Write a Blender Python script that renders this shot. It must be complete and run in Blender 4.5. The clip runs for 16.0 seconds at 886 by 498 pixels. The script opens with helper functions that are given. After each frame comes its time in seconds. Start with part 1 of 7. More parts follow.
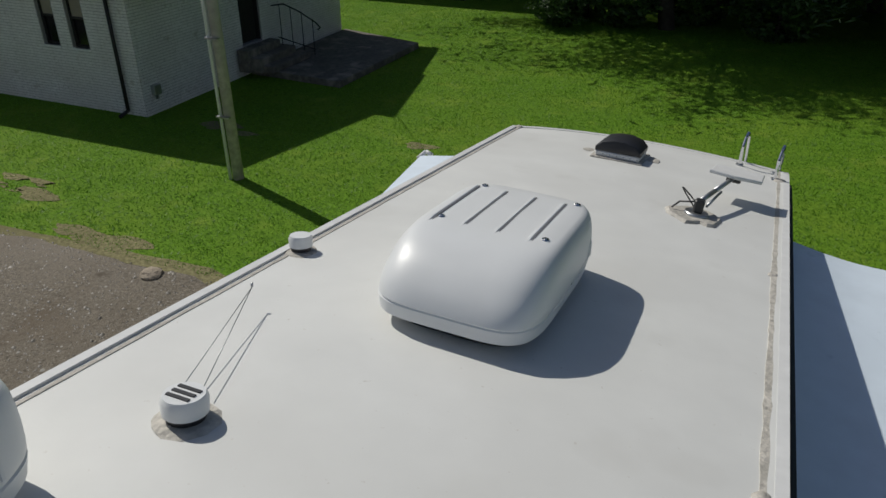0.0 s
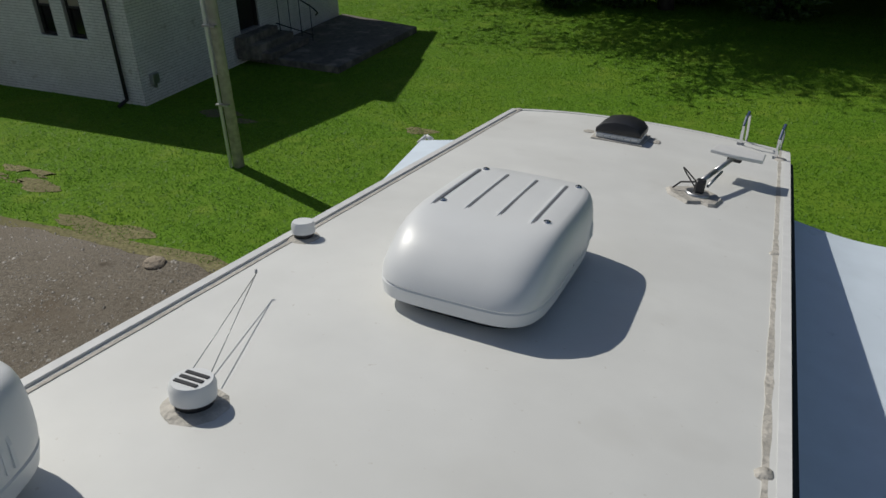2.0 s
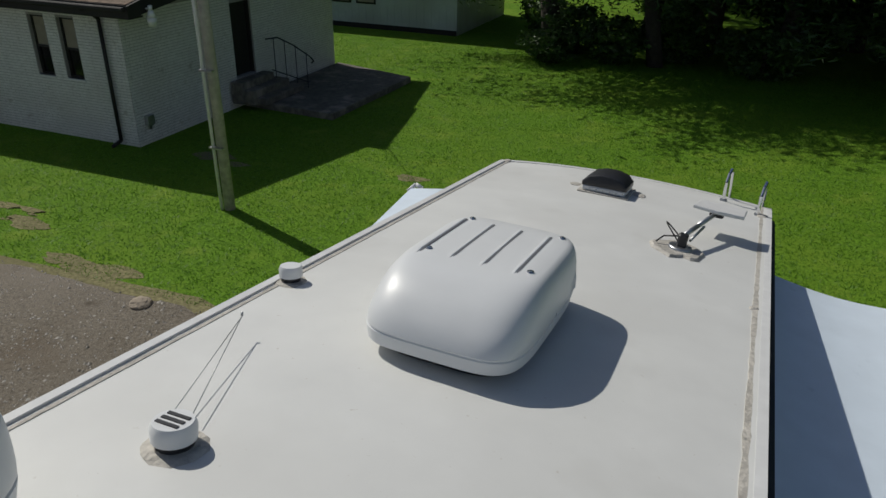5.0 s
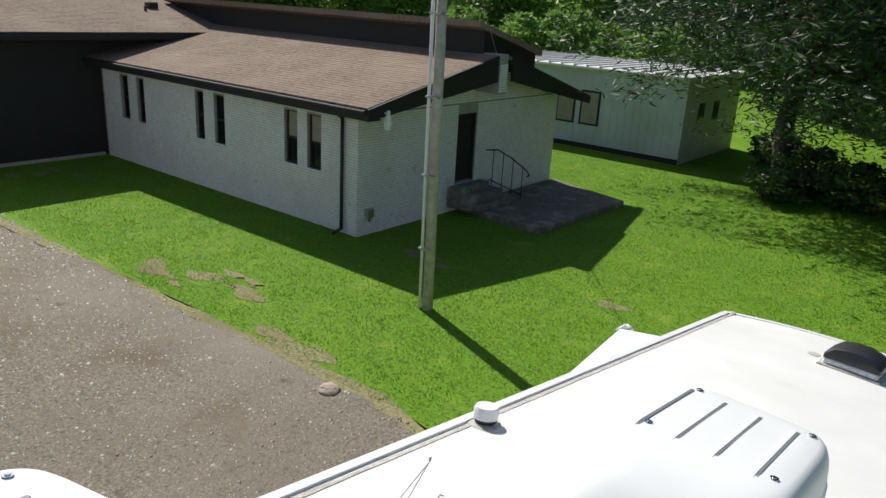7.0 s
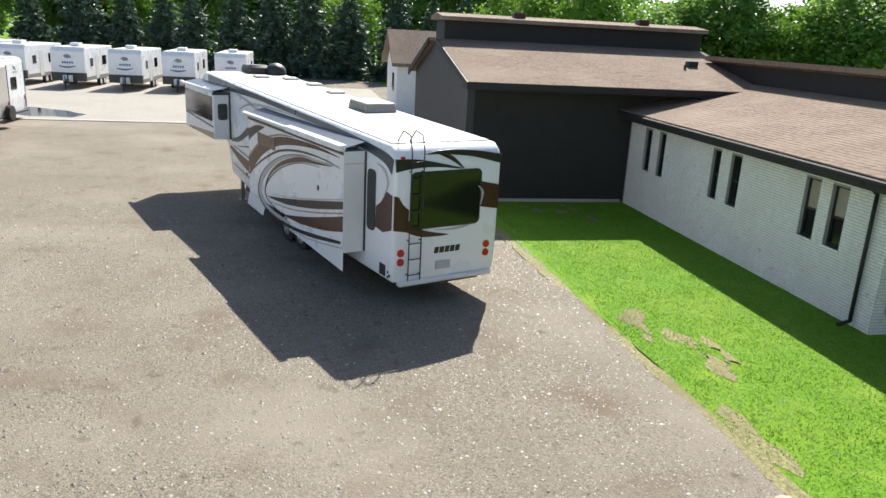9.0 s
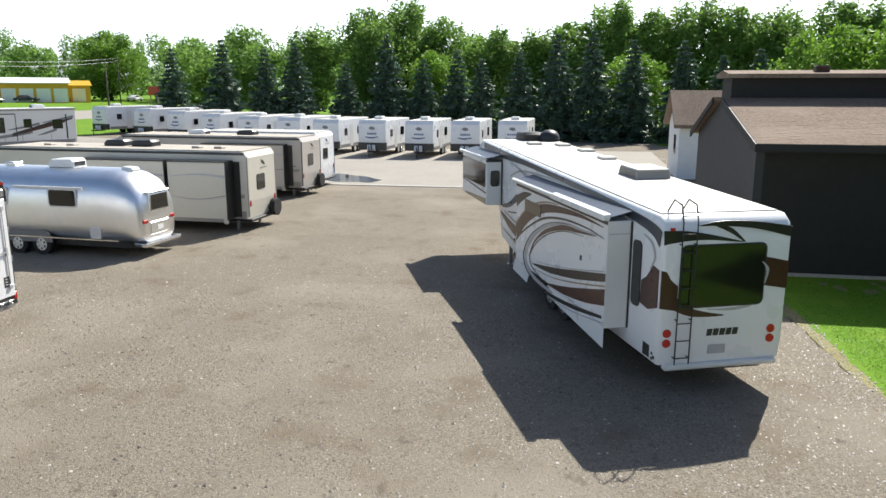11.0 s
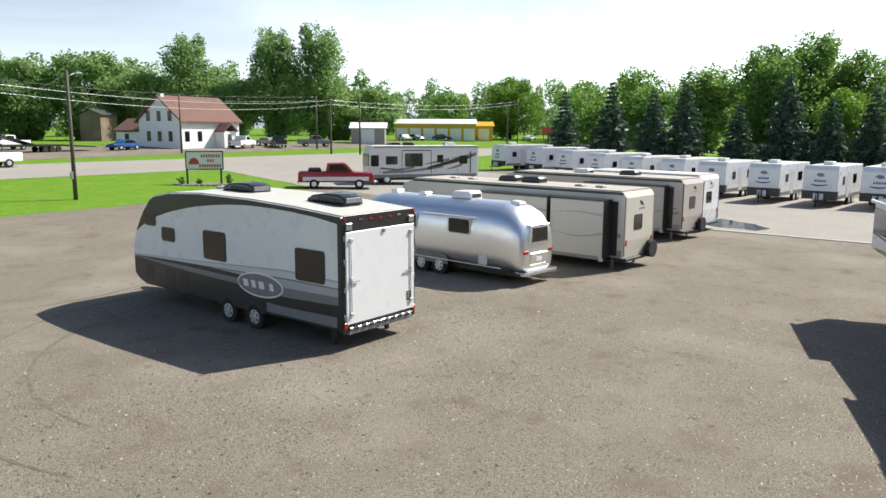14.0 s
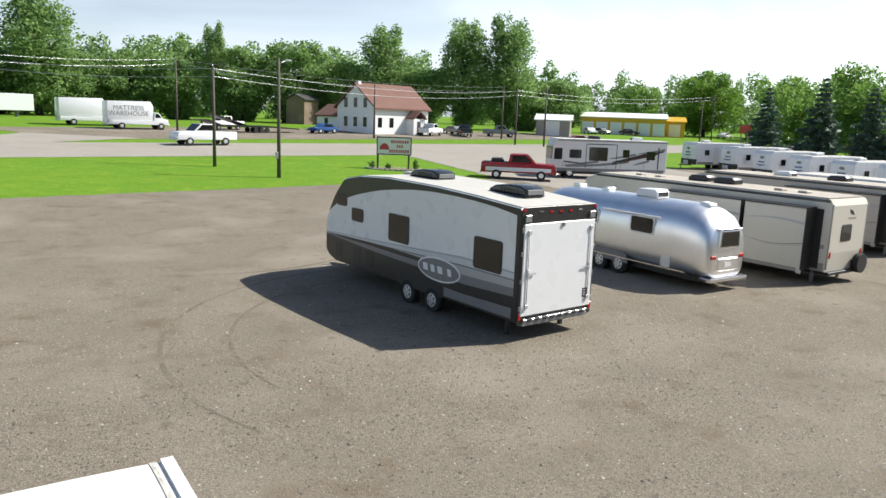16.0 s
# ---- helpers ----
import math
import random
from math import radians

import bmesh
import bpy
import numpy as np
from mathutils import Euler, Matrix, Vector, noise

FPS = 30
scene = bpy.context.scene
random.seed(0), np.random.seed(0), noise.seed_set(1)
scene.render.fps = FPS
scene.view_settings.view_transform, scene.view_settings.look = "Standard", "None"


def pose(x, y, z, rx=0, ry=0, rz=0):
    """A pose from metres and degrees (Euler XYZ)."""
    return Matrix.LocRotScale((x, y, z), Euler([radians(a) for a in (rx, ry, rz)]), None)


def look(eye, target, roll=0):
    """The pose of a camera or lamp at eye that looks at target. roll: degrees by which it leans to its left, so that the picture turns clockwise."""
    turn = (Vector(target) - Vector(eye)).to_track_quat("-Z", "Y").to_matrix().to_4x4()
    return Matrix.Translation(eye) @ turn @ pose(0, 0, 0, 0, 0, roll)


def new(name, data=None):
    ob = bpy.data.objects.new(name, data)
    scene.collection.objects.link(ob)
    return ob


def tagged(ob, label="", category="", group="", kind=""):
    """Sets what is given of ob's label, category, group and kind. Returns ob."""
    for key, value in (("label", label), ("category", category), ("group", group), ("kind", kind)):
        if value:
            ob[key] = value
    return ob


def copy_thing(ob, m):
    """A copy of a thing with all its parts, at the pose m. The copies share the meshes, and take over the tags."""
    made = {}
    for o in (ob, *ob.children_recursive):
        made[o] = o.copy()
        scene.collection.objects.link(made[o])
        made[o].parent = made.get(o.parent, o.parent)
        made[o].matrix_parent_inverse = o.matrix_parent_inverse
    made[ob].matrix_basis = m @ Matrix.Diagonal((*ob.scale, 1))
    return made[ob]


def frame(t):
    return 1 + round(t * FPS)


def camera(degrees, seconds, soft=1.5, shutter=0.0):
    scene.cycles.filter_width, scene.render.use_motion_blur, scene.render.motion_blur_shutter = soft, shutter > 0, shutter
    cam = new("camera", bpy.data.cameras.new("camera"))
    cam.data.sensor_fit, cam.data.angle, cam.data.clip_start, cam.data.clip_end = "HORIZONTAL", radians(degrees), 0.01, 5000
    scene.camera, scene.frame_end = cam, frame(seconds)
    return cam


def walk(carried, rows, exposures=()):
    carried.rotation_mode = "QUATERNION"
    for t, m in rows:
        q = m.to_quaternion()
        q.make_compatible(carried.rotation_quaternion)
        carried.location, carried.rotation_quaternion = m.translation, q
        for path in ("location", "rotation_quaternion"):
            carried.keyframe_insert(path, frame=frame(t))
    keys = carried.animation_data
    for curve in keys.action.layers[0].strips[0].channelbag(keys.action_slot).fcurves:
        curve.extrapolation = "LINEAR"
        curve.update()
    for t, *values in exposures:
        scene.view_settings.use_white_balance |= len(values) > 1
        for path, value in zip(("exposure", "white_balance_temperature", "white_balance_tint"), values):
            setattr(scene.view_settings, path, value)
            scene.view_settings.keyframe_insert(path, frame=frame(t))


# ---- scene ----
cam = camera(61.87, 16.0)
PATH = [
    (0.0, -0.044, 0.049, 5.587, 60.96, 0.07, 23.04),
    (0.5, -0.054, 0.046, 5.587, 60.50, 0.43, 23.78),
    (1.0, -0.045, 0.037, 5.584, 60.02, 0.48, 24.12),
    (1.5, -0.034, 0.037, 5.586, 59.75, 0.67, 22.86),
    (2.0, -0.041, 0.033, 5.591, 59.78, 0.92, 22.70),
    (2.5, -0.030, 0.026, 5.591, 60.54, 0.68, 21.89),
    (3.0, -0.032, 0.022, 5.597, 61.87, 0.35, 21.31),
    (5.5, -0.003, -0.006, 5.625, 64.53, -1.62, 23.86),
    (6.0, -0.046, 0.058, 5.631, 66.56, -2.09, 27.53),
    (6.5, -0.161, 0.156, 5.640, 68.16, -2.49, 32.75),
    (7.0, -0.284, 0.237, 5.646, 71.31, -3.17, 39.54),
    (7.5, -0.361, 0.327, 5.622, 72.48, -2.69, 49.30),
    (8.0, -0.456, 0.488, 5.597, 73.54, -2.46, 60.50),
    (8.5, -0.487, 0.665, 5.561, 73.50, -3.02, 71.10),
    (11.0, -1.294, 1.130, 5.600, 77.77, -0.04, 100.00),
    (11.5, -1.420, 1.203, 5.609, 78.69, -0.51, 108.05),
    (12.0, -1.487, 1.201, 5.611, 79.27, -0.21, 114.22),
    (12.5, -1.461, 1.207, 5.615, 79.56, -0.01, 118.53),
    (13.0, -1.447, 1.160, 5.615, 80.12, -0.06, 121.79),
    (13.5, -1.447, 1.108, 5.610, 80.35, -0.13, 125.53),
    (14.0, -1.434, 1.090, 5.610, 80.74, -0.28, 128.85),
    (14.5, -1.434, 1.073, 5.585, 80.83, -0.22, 132.54),
    (15.0, -1.434, 1.053, 5.606, 80.40, -0.31, 135.99),
    (15.5, -1.445, 1.049, 5.605, 80.01, -0.99, 138.44),
    (16.0, -1.428, 1.013, 5.616, 79.80, -2.06, 142.92),
]
EXPOSURES = [(0.0, -0.79), (5.5, -0.85), (6.0, -0.71), (6.5, -0.36), (7.0, 0.16), (7.5, 0.64), (8.0, 0.98), (8.5, 1.04), (11.0, 0.78), (12.5, 0.70), (16.0, 0.60)]
walk(cam, [(t, pose(x, y, z, rx, ry, rz)) for t, x, y, z, rx, ry, rz in PATH], EXPOSURES)

# ---- light: clear summer sky, sun over the brick wing ----
SUN_TO = Vector((-0.934, 0.357, 0)).normalized()
SUN_ELEV = 44.4
world = bpy.data.worlds.new("sky")
scene.world = world
world.use_nodes = True
wn = world.node_tree.nodes
sky = wn.new("ShaderNodeTexSky")
sky.sky_type, sky.sun_disc = "NISHITA", False
sky.sun_elevation = radians(SUN_ELEV)
sky.sun_rotation = math.atan2(SUN_TO.x, SUN_TO.y)
sky.air_density, sky.dust_density, sky.ozone_density = 1.0, 1.2, 2.2
wn["Background"].inputs["Strength"].default_value = 0.084
wl = world.node_tree.links
# thin high cloud, whiter and denser towards the horizon
coord = wn.new("ShaderNodeTexCoord")
squash = wn.new("ShaderNodeMapping")
squash.inputs["Scale"].default_value = (1.0, 1.0, 3.5)
wl.new(coord.outputs["Generated"], squash.inputs["Vector"])
wisps = wn.new("ShaderNodeTexNoise")
wisps.inputs["Scale"].default_value, wisps.inputs["Detail"].default_value, wisps.inputs["Distortion"].default_value = 2.2, 7, 0.6
wl.new(squash.outputs[0], wisps.inputs["Vector"])
split = wn.new("ShaderNodeSeparateXYZ")
wl.new(coord.outputs["Generated"], split.inputs[0])
haze = wn.new("ShaderNodeMapRange")
for k, q in ((1, 0.0), (2, 0.38), (3, 0.60), (4, -0.42)):
    haze.inputs[k].default_value = q
wl.new(split.outputs["Z"], haze.inputs[0])
wisp = wn.new("ShaderNodeMapRange")
for k, q in ((1, 0.35), (2, 0.68), (3, 0.0), (4, 0.42)):
    wisp.inputs[k].default_value = q
wl.new(wisps.outputs[0], wisp.inputs[0])
cover = wn.new("ShaderNodeMath")
cover.operation, cover.use_clamp = "ADD", True
wl.new(haze.outputs[0], cover.inputs[0])
wl.new(wisp.outputs[0], cover.inputs[1])
grey = wn.new("ShaderNodeRGBToBW")
wl.new(sky.outputs[0], grey.inputs[0])
white = wn.new("ShaderNodeVectorMath")
white.operation = "MULTIPLY"
white.inputs[1].default_value = (2.2, 2.4, 2.7)
wl.new(grey.outputs[0], white.inputs[0])
veil = wn.new("ShaderNodeMix")
veil.data_type = "RGBA"
wl.new(cover.outputs[0], veil.inputs[0])
wl.new(sky.outputs[0], veil.inputs[6])
wl.new(white.outputs[0], veil.inputs[7])
wl.new(veil.outputs[2], wn["Background"].inputs["Color"])
sun = new("sun", bpy.data.lights.new("sun", "SUN"))
sun.data.energy, sun.data.angle, sun.data.color = 5.0, radians(0.55), (1.0, 0.968, 0.885)
sun.matrix_world = look((0, 0, 60), Vector((0, 0, 60)) - (SUN_TO * math.cos(radians(SUN_ELEV)) + Vector((0, 0, math.sin(radians(SUN_ELEV))))))


# ---- materials ----
def mk(name, base, rough=0.6, metal=0.0, var=0.12, big=0.6, fine=14.0, bump=0.0, bscale=60.0, spec=0.5, tint=None, rvar=0.08, specks=()):
    """A painted or natural surface: colour varied at two scales, with fine relief."""
    m = bpy.data.materials.new(name)
    m.use_nodes = True
    nt = m.node_tree
    b = nt.nodes["Principled BSDF"]
    b.inputs["Roughness"].default_value, b.inputs["Metallic"].default_value = rough, metal
    b.inputs["Specular IOR Level"].default_value = spec
    geo = nt.nodes.new("ShaderNodeNewGeometry")

    def noise_at(scale, detail):
        n = nt.nodes.new("ShaderNodeTexNoise")
        n.inputs["Scale"].default_value, n.inputs["Detail"].default_value = scale, detail
        nt.links.new(geo.outputs["Position"], n.inputs["Vector"])
        return n

    def mixed(a, c, fac):
        x = nt.nodes.new("ShaderNodeMix")
        x.data_type = "RGBA"
        for sock, v in ((x.inputs[6], a), (x.inputs[7], c)):
            if isinstance(v, tuple):
                sock.default_value = (*v, 1)
            else:
                nt.links.new(v, sock)
        nt.links.new(fac, x.inputs[0])
        return x.outputs[2]

    def stretch(out, lo, hi):
        r = nt.nodes.new("ShaderNodeMapRange")
        r.inputs[1].default_value, r.inputs[2].default_value = lo, hi
        nt.links.new(out, r.inputs[0])
        return r.outputs[0]

    dark = tuple(c * (1 - var) for c in base)
    lite = tuple(min(1, c * (1 + var)) for c in base)
    tin = tint or tuple(c * (1 - 0.7 * var) for c in base)
    c1 = mixed(dark, lite, stretch(noise_at(fine, 6).outputs[0], 0.3, 0.7))
    c2 = mixed(c1, tin, stretch(noise_at(big, 5).outputs[0], 0.45, 0.75))
    for colour, scale, lo, hi in specks:
        c2 = mixed(c2, colour, stretch(noise_at(scale, 3).outputs[0], lo, hi))
    nt.links.new(c2, b.inputs["Base Color"])
    if bump:
        bp = nt.nodes.new("ShaderNodeBump")
        bp.inputs["Strength"].default_value, bp.inputs["Distance"].default_value = bump, 0.02
        nt.links.new(noise_at(bscale, 5).outputs[0], bp.inputs["Height"])
        nt.links.new(bp.outputs[0], b.inputs["Normal"])
    rr = nt.nodes.new("ShaderNodeMapRange")
    rr.inputs[3].default_value, rr.inputs[4].default_value = max(0.03, rough - rvar), min(1, rough + rvar)
    nt.links.new(noise_at(fine * 0.5, 3).outputs[0], rr.inputs[0])
    nt.links.new(rr.outputs[0], b.inputs["Roughness"])
    return m


def leafy(name, lo, hi, glow=0.35):
    """Leaves: each one its own green, letting some light through."""
    m = bpy.data.materials.new(name)
    m.use_nodes = True
    nt = m.node_tree
    b = nt.nodes["Principled BSDF"]
    b.inputs["Roughness"].default_value = 0.55
    geo = nt.nodes.new("ShaderNodeNewGeometry")
    ramp = nt.nodes.new("ShaderNodeMix")
    ramp.data_type = "RGBA"
    ramp.inputs[6].default_value, ramp.inputs[7].default_value = (*lo, 1), (*hi, 1)
    nt.links.new(geo.outputs["Random Per Island"], ramp.inputs[0])
    nt.links.new(ramp.outputs[2], b.inputs["Base Color"])
    tr = nt.nodes.new("ShaderNodeBsdfTranslucent")
    nt.links.new(ramp.outputs[2], tr.inputs[0])
    mx = nt.nodes.new("ShaderNodeMixShader")
    mx.inputs[0].default_value = glow
    nt.links.new(b.outputs[0], mx.inputs[1])
    nt.links.new(tr.outputs[0], mx.inputs[2])
    nt.links.new(mx.outputs[0], nt.nodes["Material Output"].inputs[0])
    return m


GRASS = mk("grass", (0.112, 0.225, 0.017), 0.9, var=0.34, big=0.45, fine=20, bump=0.6, bscale=50, spec=0.1, tint=(0.150, 0.25, 0.022), specks=(((0.060, 0.135, 0.010), 7, 0.54, 0.74), ((0.20, 0.29, 0.035), 1.3, 0.56, 0.80)))
BLADE = leafy("grass_blade", (0.08, 0.20, 0.010), (0.185, 0.37, 0.024), 0.45)
GRAVEL = mk("gravel", (0.205, 0.177, 0.138), 0.95, var=0.46, big=0.35, fine=26, bump=0.9, bscale=45, spec=0.2, tint=(0.185, 0.160, 0.125), specks=(((0.09, 0.077, 0.06), 17, 0.57, 0.72), ((0.30, 0.27, 0.22), 33, 0.60, 0.72), ((0.09, 0.075, 0.058), 75, 0.56, 0.68), ((0.32, 0.295, 0.25), 95, 0.66, 0.72), ((0.150, 0.118, 0.084), 0.8, 0.54, 0.74), ((0.245, 0.214, 0.172), 0.23, 0.50, 0.72), ((0.11, 0.09, 0.068), 2.6, 0.62, 0.78)))
STONE = mk("gravel_stone", (0.42, 0.395, 0.35), 0.85, var=0.35, fine=4, spec=0.2)
TRACK = mk("packed_grit", (0.165, 0.141, 0.107), 0.95, var=0.35, big=0.5, fine=9, bump=0.6, bscale=30, spec=0.2)
DIRT = mk("bare_soil", (0.235, 0.215, 0.11), 0.95, var=0.4, fine=16, bump=0.5, bscale=30, spec=0.1)
ASPHALT = mk("old_asphalt", (0.30, 0.275, 0.24), 0.9, var=0.15, big=0.3, fine=6, bump=0.2, spec=0.25)
CONCRETE = mk("concrete", (0.34, 0.32, 0.29), 0.85, var=0.15, big=1.2, fine=10, bump=0.25, bscale=30)
TANROCK = mk("tan_rock", (0.40, 0.33, 0.25), 0.85, var=0.25, big=5, fine=22, bump=0.4)
# dark concrete with paler mottling, for the porch slab and steps
DARKC = mk("dark_mottled_concrete", (0.15, 0.135, 0.115), 0.9, var=0.35, big=1.5, fine=8, bump=0.3, specks=(((0.28, 0.25, 0.21), 2.2, 0.55, 0.72),))
MEMBRANE = mk("roof_membrane", (0.70, 0.70, 0.675), 0.55, var=0.035, big=0.9, fine=3.5, bump=0.06, bscale=8, tint=(0.635, 0.632, 0.605), specks=(((0.60, 0.595, 0.565), 1.7, 0.60, 0.80), ((0.58, 0.56, 0.52), 28, 0.70, 0.78)))
SEALANT = mk("sealant", (0.50, 0.47, 0.42), 0.7, var=0.2, big=9, fine=30, bump=0.6, bscale=40, tint=(0.36, 0.34, 0.30))
TRIMW = mk("white_trim", (0.70, 0.70, 0.69), 0.45, var=0.06, big=2, fine=12)
SHROUD = mk("shroud_plastic", (0.73, 0.74, 0.74), 0.38, var=0.02, big=1.5, fine=6)
WHITE = mk("white_gelcoat", (0.78, 0.785, 0.79), 0.28, var=0.010, big=0.6, fine=3, rvar=0.04)
OFFWHITE = mk("offwhite_panel", (0.68, 0.68, 0.66), 0.35, var=0.015, big=0.9, fine=5)
BEIGE = mk("beige_panel", (0.62, 0.585, 0.50), 0.36, var=0.02, big=0.7, fine=5)
PINKB = mk("pale_taupe_panel", (0.50, 0.46, 0.42), 0.36, var=0.03, big=0.7, fine=5)
BEIGED = mk("taupe_panel", (0.30, 0.28, 0.25), 0.4, var=0.06, big=0.7, fine=5)
RVROOF = mk("rv_roof_rubber", (0.50, 0.485, 0.44), 0.6, var=0.07, big=0.8, fine=4)
TANROOF = mk("tan_roof_rubber", (0.42, 0.375, 0.315), 0.7, var=0.12, big=0.7, fine=4)
BLACKP = mk("black_plastic", (0.022, 0.022, 0.024), 0.45, var=0.2, fine=20)
BLACKG = mk("gloss_black_plastic", (0.020, 0.020, 0.021), 0.18, var=0.15, fine=5)
BLACKM = mk("black_panel", (0.028, 0.027, 0.026), 0.35, var=0.15, fine=6)
GREYST = mk("grey_decal", (0.20, 0.20, 0.205), 0.35, var=0.08, fine=6)
SILVERST = mk("silver_decal", (0.42, 0.42, 0.43), 0.35, var=0.06, fine=6)
PALEST = mk("pale_silver_decal", (0.60, 0.61, 0.63), 0.35, var=0.04, fine=6)
BROWNST = mk("maroon_decal", (0.055, 0.018, 0.014), 0.3, var=0.1, fine=6)
SLATE = mk("slate_decal", (0.055, 0.062, 0.075), 0.3, var=0.12, fine=6)
TANST = mk("tan_decal", (0.30, 0.23, 0.15), 0.3, var=0.08, fine=6)
DARKST = mk("dark_decal", (0.022, 0.02, 0.02), 0.3, var=0.1, fine=6)
BLUEST = mk("blue_decal", (0.04, 0.10, 0.25), 0.35, var=0.06)
TINT = mk("tinted_glass", (0.012, 0.012, 0.010), 0.06, var=0.1, fine=3, spec=0.6)
GLASSD = mk("dark_window", (0.010, 0.010, 0.011), 0.08, var=0.1, fine=3, spec=0.5)
BLIND = mk("drawn_blind", (0.30, 0.26, 0.20), 0.7, var=0.15, fine=4)
ALU = mk("polished_aluminium", (0.86, 0.865, 0.87), 0.36, 1.0, var=0.03, big=0.8, fine=3, rvar=0.04)
CHROME = mk("chrome", (0.72, 0.72, 0.73), 0.15, 1.0, var=0.04)
GALV = mk("galvanised_steel", (0.45, 0.46, 0.47), 0.4, 0.9, var=0.1)
RUBBER = mk("tyre_rubber", (0.018, 0.018, 0.018), 0.85, var=0.2, fine=30)
REDL = mk("red_lens", (0.45, 0.012, 0.01), 0.2, var=0.1)
BRICKW = mk("painted_brick", (0.72, 0.71, 0.68), 0.7, var=0.10, big=1.1, fine=7, bump=0.25, bscale=40, tint=(0.66, 0.64, 0.60), specks=(((0.45, 0.42, 0.37), 3.5, 0.66, 0.78), ((0.55, 0.53, 0.49), 13, 0.60, 0.72)))
MORTAR = mk("painted_mortar", (0.31, 0.30, 0.285), 0.9, var=0.15, big=1.0, fine=12)
SHINGLE = mk("brown_shingle", (0.205, 0.150, 0.113), 0.92, var=0.28, big=0.5, fine=9, bump=0.5, bscale=45, spec=0.2, tint=(0.27, 0.21, 0.16))
DARKWOOD = mk("black_brown_siding", (0.016, 0.014, 0.013), 0.7, var=0.25, big=1.2, fine=6, bump=0.2)
GREYSIDE = mk("grey_siding", (0.045, 0.045, 0.049), 0.7, var=0.12, fine=6)
MOBILE = mk("pale_metal_siding", (0.50, 0.54, 0.55), 0.55, var=0.08, big=0.5, fine=4, tint=(0.40, 0.42, 0.40))
POLEW = mk("weathered_pole", (0.40, 0.375, 0.33), 0.9, var=0.25, big=1.5, fine=10, bump=0.4)
POLED = mk("dark_pole", (0.10, 0.085, 0.07), 0.9, var=0.25, big=1.5, fine=8, bump=0.3)
BARK = mk("bark", (0.055, 0.045, 0.035), 0.95, var=0.35, big=2, fine=9, bump=0.8, bscale=18)
# white awning cloth; the blue of its skylit shade is tinted into the base
FABRIC = mk("blue_shade_vinyl", (0.68, 0.765, 0.85), 0.6, var=0.04, big=1.5, fine=5, specks=(((0.52, 0.60, 0.68), 6, 0.66, 0.80),))
TOPPER = mk("slate_vinyl", (0.045, 0.06, 0.085), 0.4, var=0.1)
IRON = mk("black_iron", (0.02, 0.02, 0.02), 0.5, var=0.2)
HOUSEROOF = mk("red_brown_shingle", (0.165, 0.085, 0.066), 0.9, var=0.2, big=0.6, fine=5, bump=0.3)
PAINTW = mk("white_house_paint", (0.78, 0.78, 0.77), 0.6, var=0.04, fine=3)
YELLOW = mk("yellow_metal", (0.62, 0.36, 0.015), 0.5, var=0.08, fine=2)
RED = mk("red_car_paint", (0.33, 0.012, 0.016), 0.2, var=0.06)
CARWHITE = mk("white_car_paint", (0.75, 0.76, 0.77), 0.2, var=0.03)
CARBLUE = mk("blue_car_paint", (0.02, 0.07, 0.22), 0.2, var=0.05)
CARDARK = mk("dark_car_paint", (0.03, 0.035, 0.045), 0.2, var=0.05)
CARGREY = mk("grey_car_paint", (0.22, 0.23, 0.24), 0.22, var=0.05)
MAROON = mk("maroon_car_paint", (0.16, 0.015, 0.02), 0.2, var=0.05)
SIGNRED = mk("red_sign_paint", (0.50, 0.05, 0.06), 0.5, var=0.05)
WATER = mk("puddle_water", (0.02, 0.022, 0.025), 0.03, var=0.1)
LEAF_P = leafy("pine_needles", (0.013, 0.034, 0.010), (0.055, 0.115, 0.025), 0.22)
# darker copy of the broad leaves, with the wood's shade in its greens
LEAF_U = leafy("shaded_brush_leaves", (0.025, 0.06, 0.012), (0.09, 0.18, 0.03), 0.25)
PEBBLE = leafy("mixed_pebbles", (0.06, 0.052, 0.04), (0.19, 0.166, 0.131), 0.0)
LEAF_S = leafy("spruce_needles", (0.038, 0.082, 0.056), (0.11, 0.175, 0.115), 0.3)
LEAF_D = leafy("broad_leaves", (0.10, 0.20, 0.036), (0.24, 0.39, 0.08), 0.5)
LEAF_B = leafy("bright_leaves", (0.12, 0.24, 0.022), (0.20, 0.35, 0.045), 0.45)
# leaves beyond the road: distance haze is mixed into these paler greens
LEAF_HAZE = leafy("hazy_distant_leaves", (0.13, 0.23, 0.065), (0.30, 0.44, 0.15), 0.55)


# ---- building blocks ----
def box(bm, x0, y0, z0, x1, y1, z1, bevel=0.0, seg=1):
    vs = [bm.verts.new((x, y, z)) for z in (z0, z1) for y in (y0, y1) for x in (x0, x1)]
    fs = [bm.faces.new([vs[i] for i in f]) for f in ((0, 2, 3, 1), (4, 5, 7, 6), (0, 1, 5, 4), (2, 6, 7, 3), (0, 4, 6, 2), (1, 3, 7, 5))]
    if bevel:
        bmesh.ops.bevel(bm, geom=list({e for f in fs for e in f.edges}), offset=bevel, segments=seg, affect="EDGES", profile=0.5)
    return bm


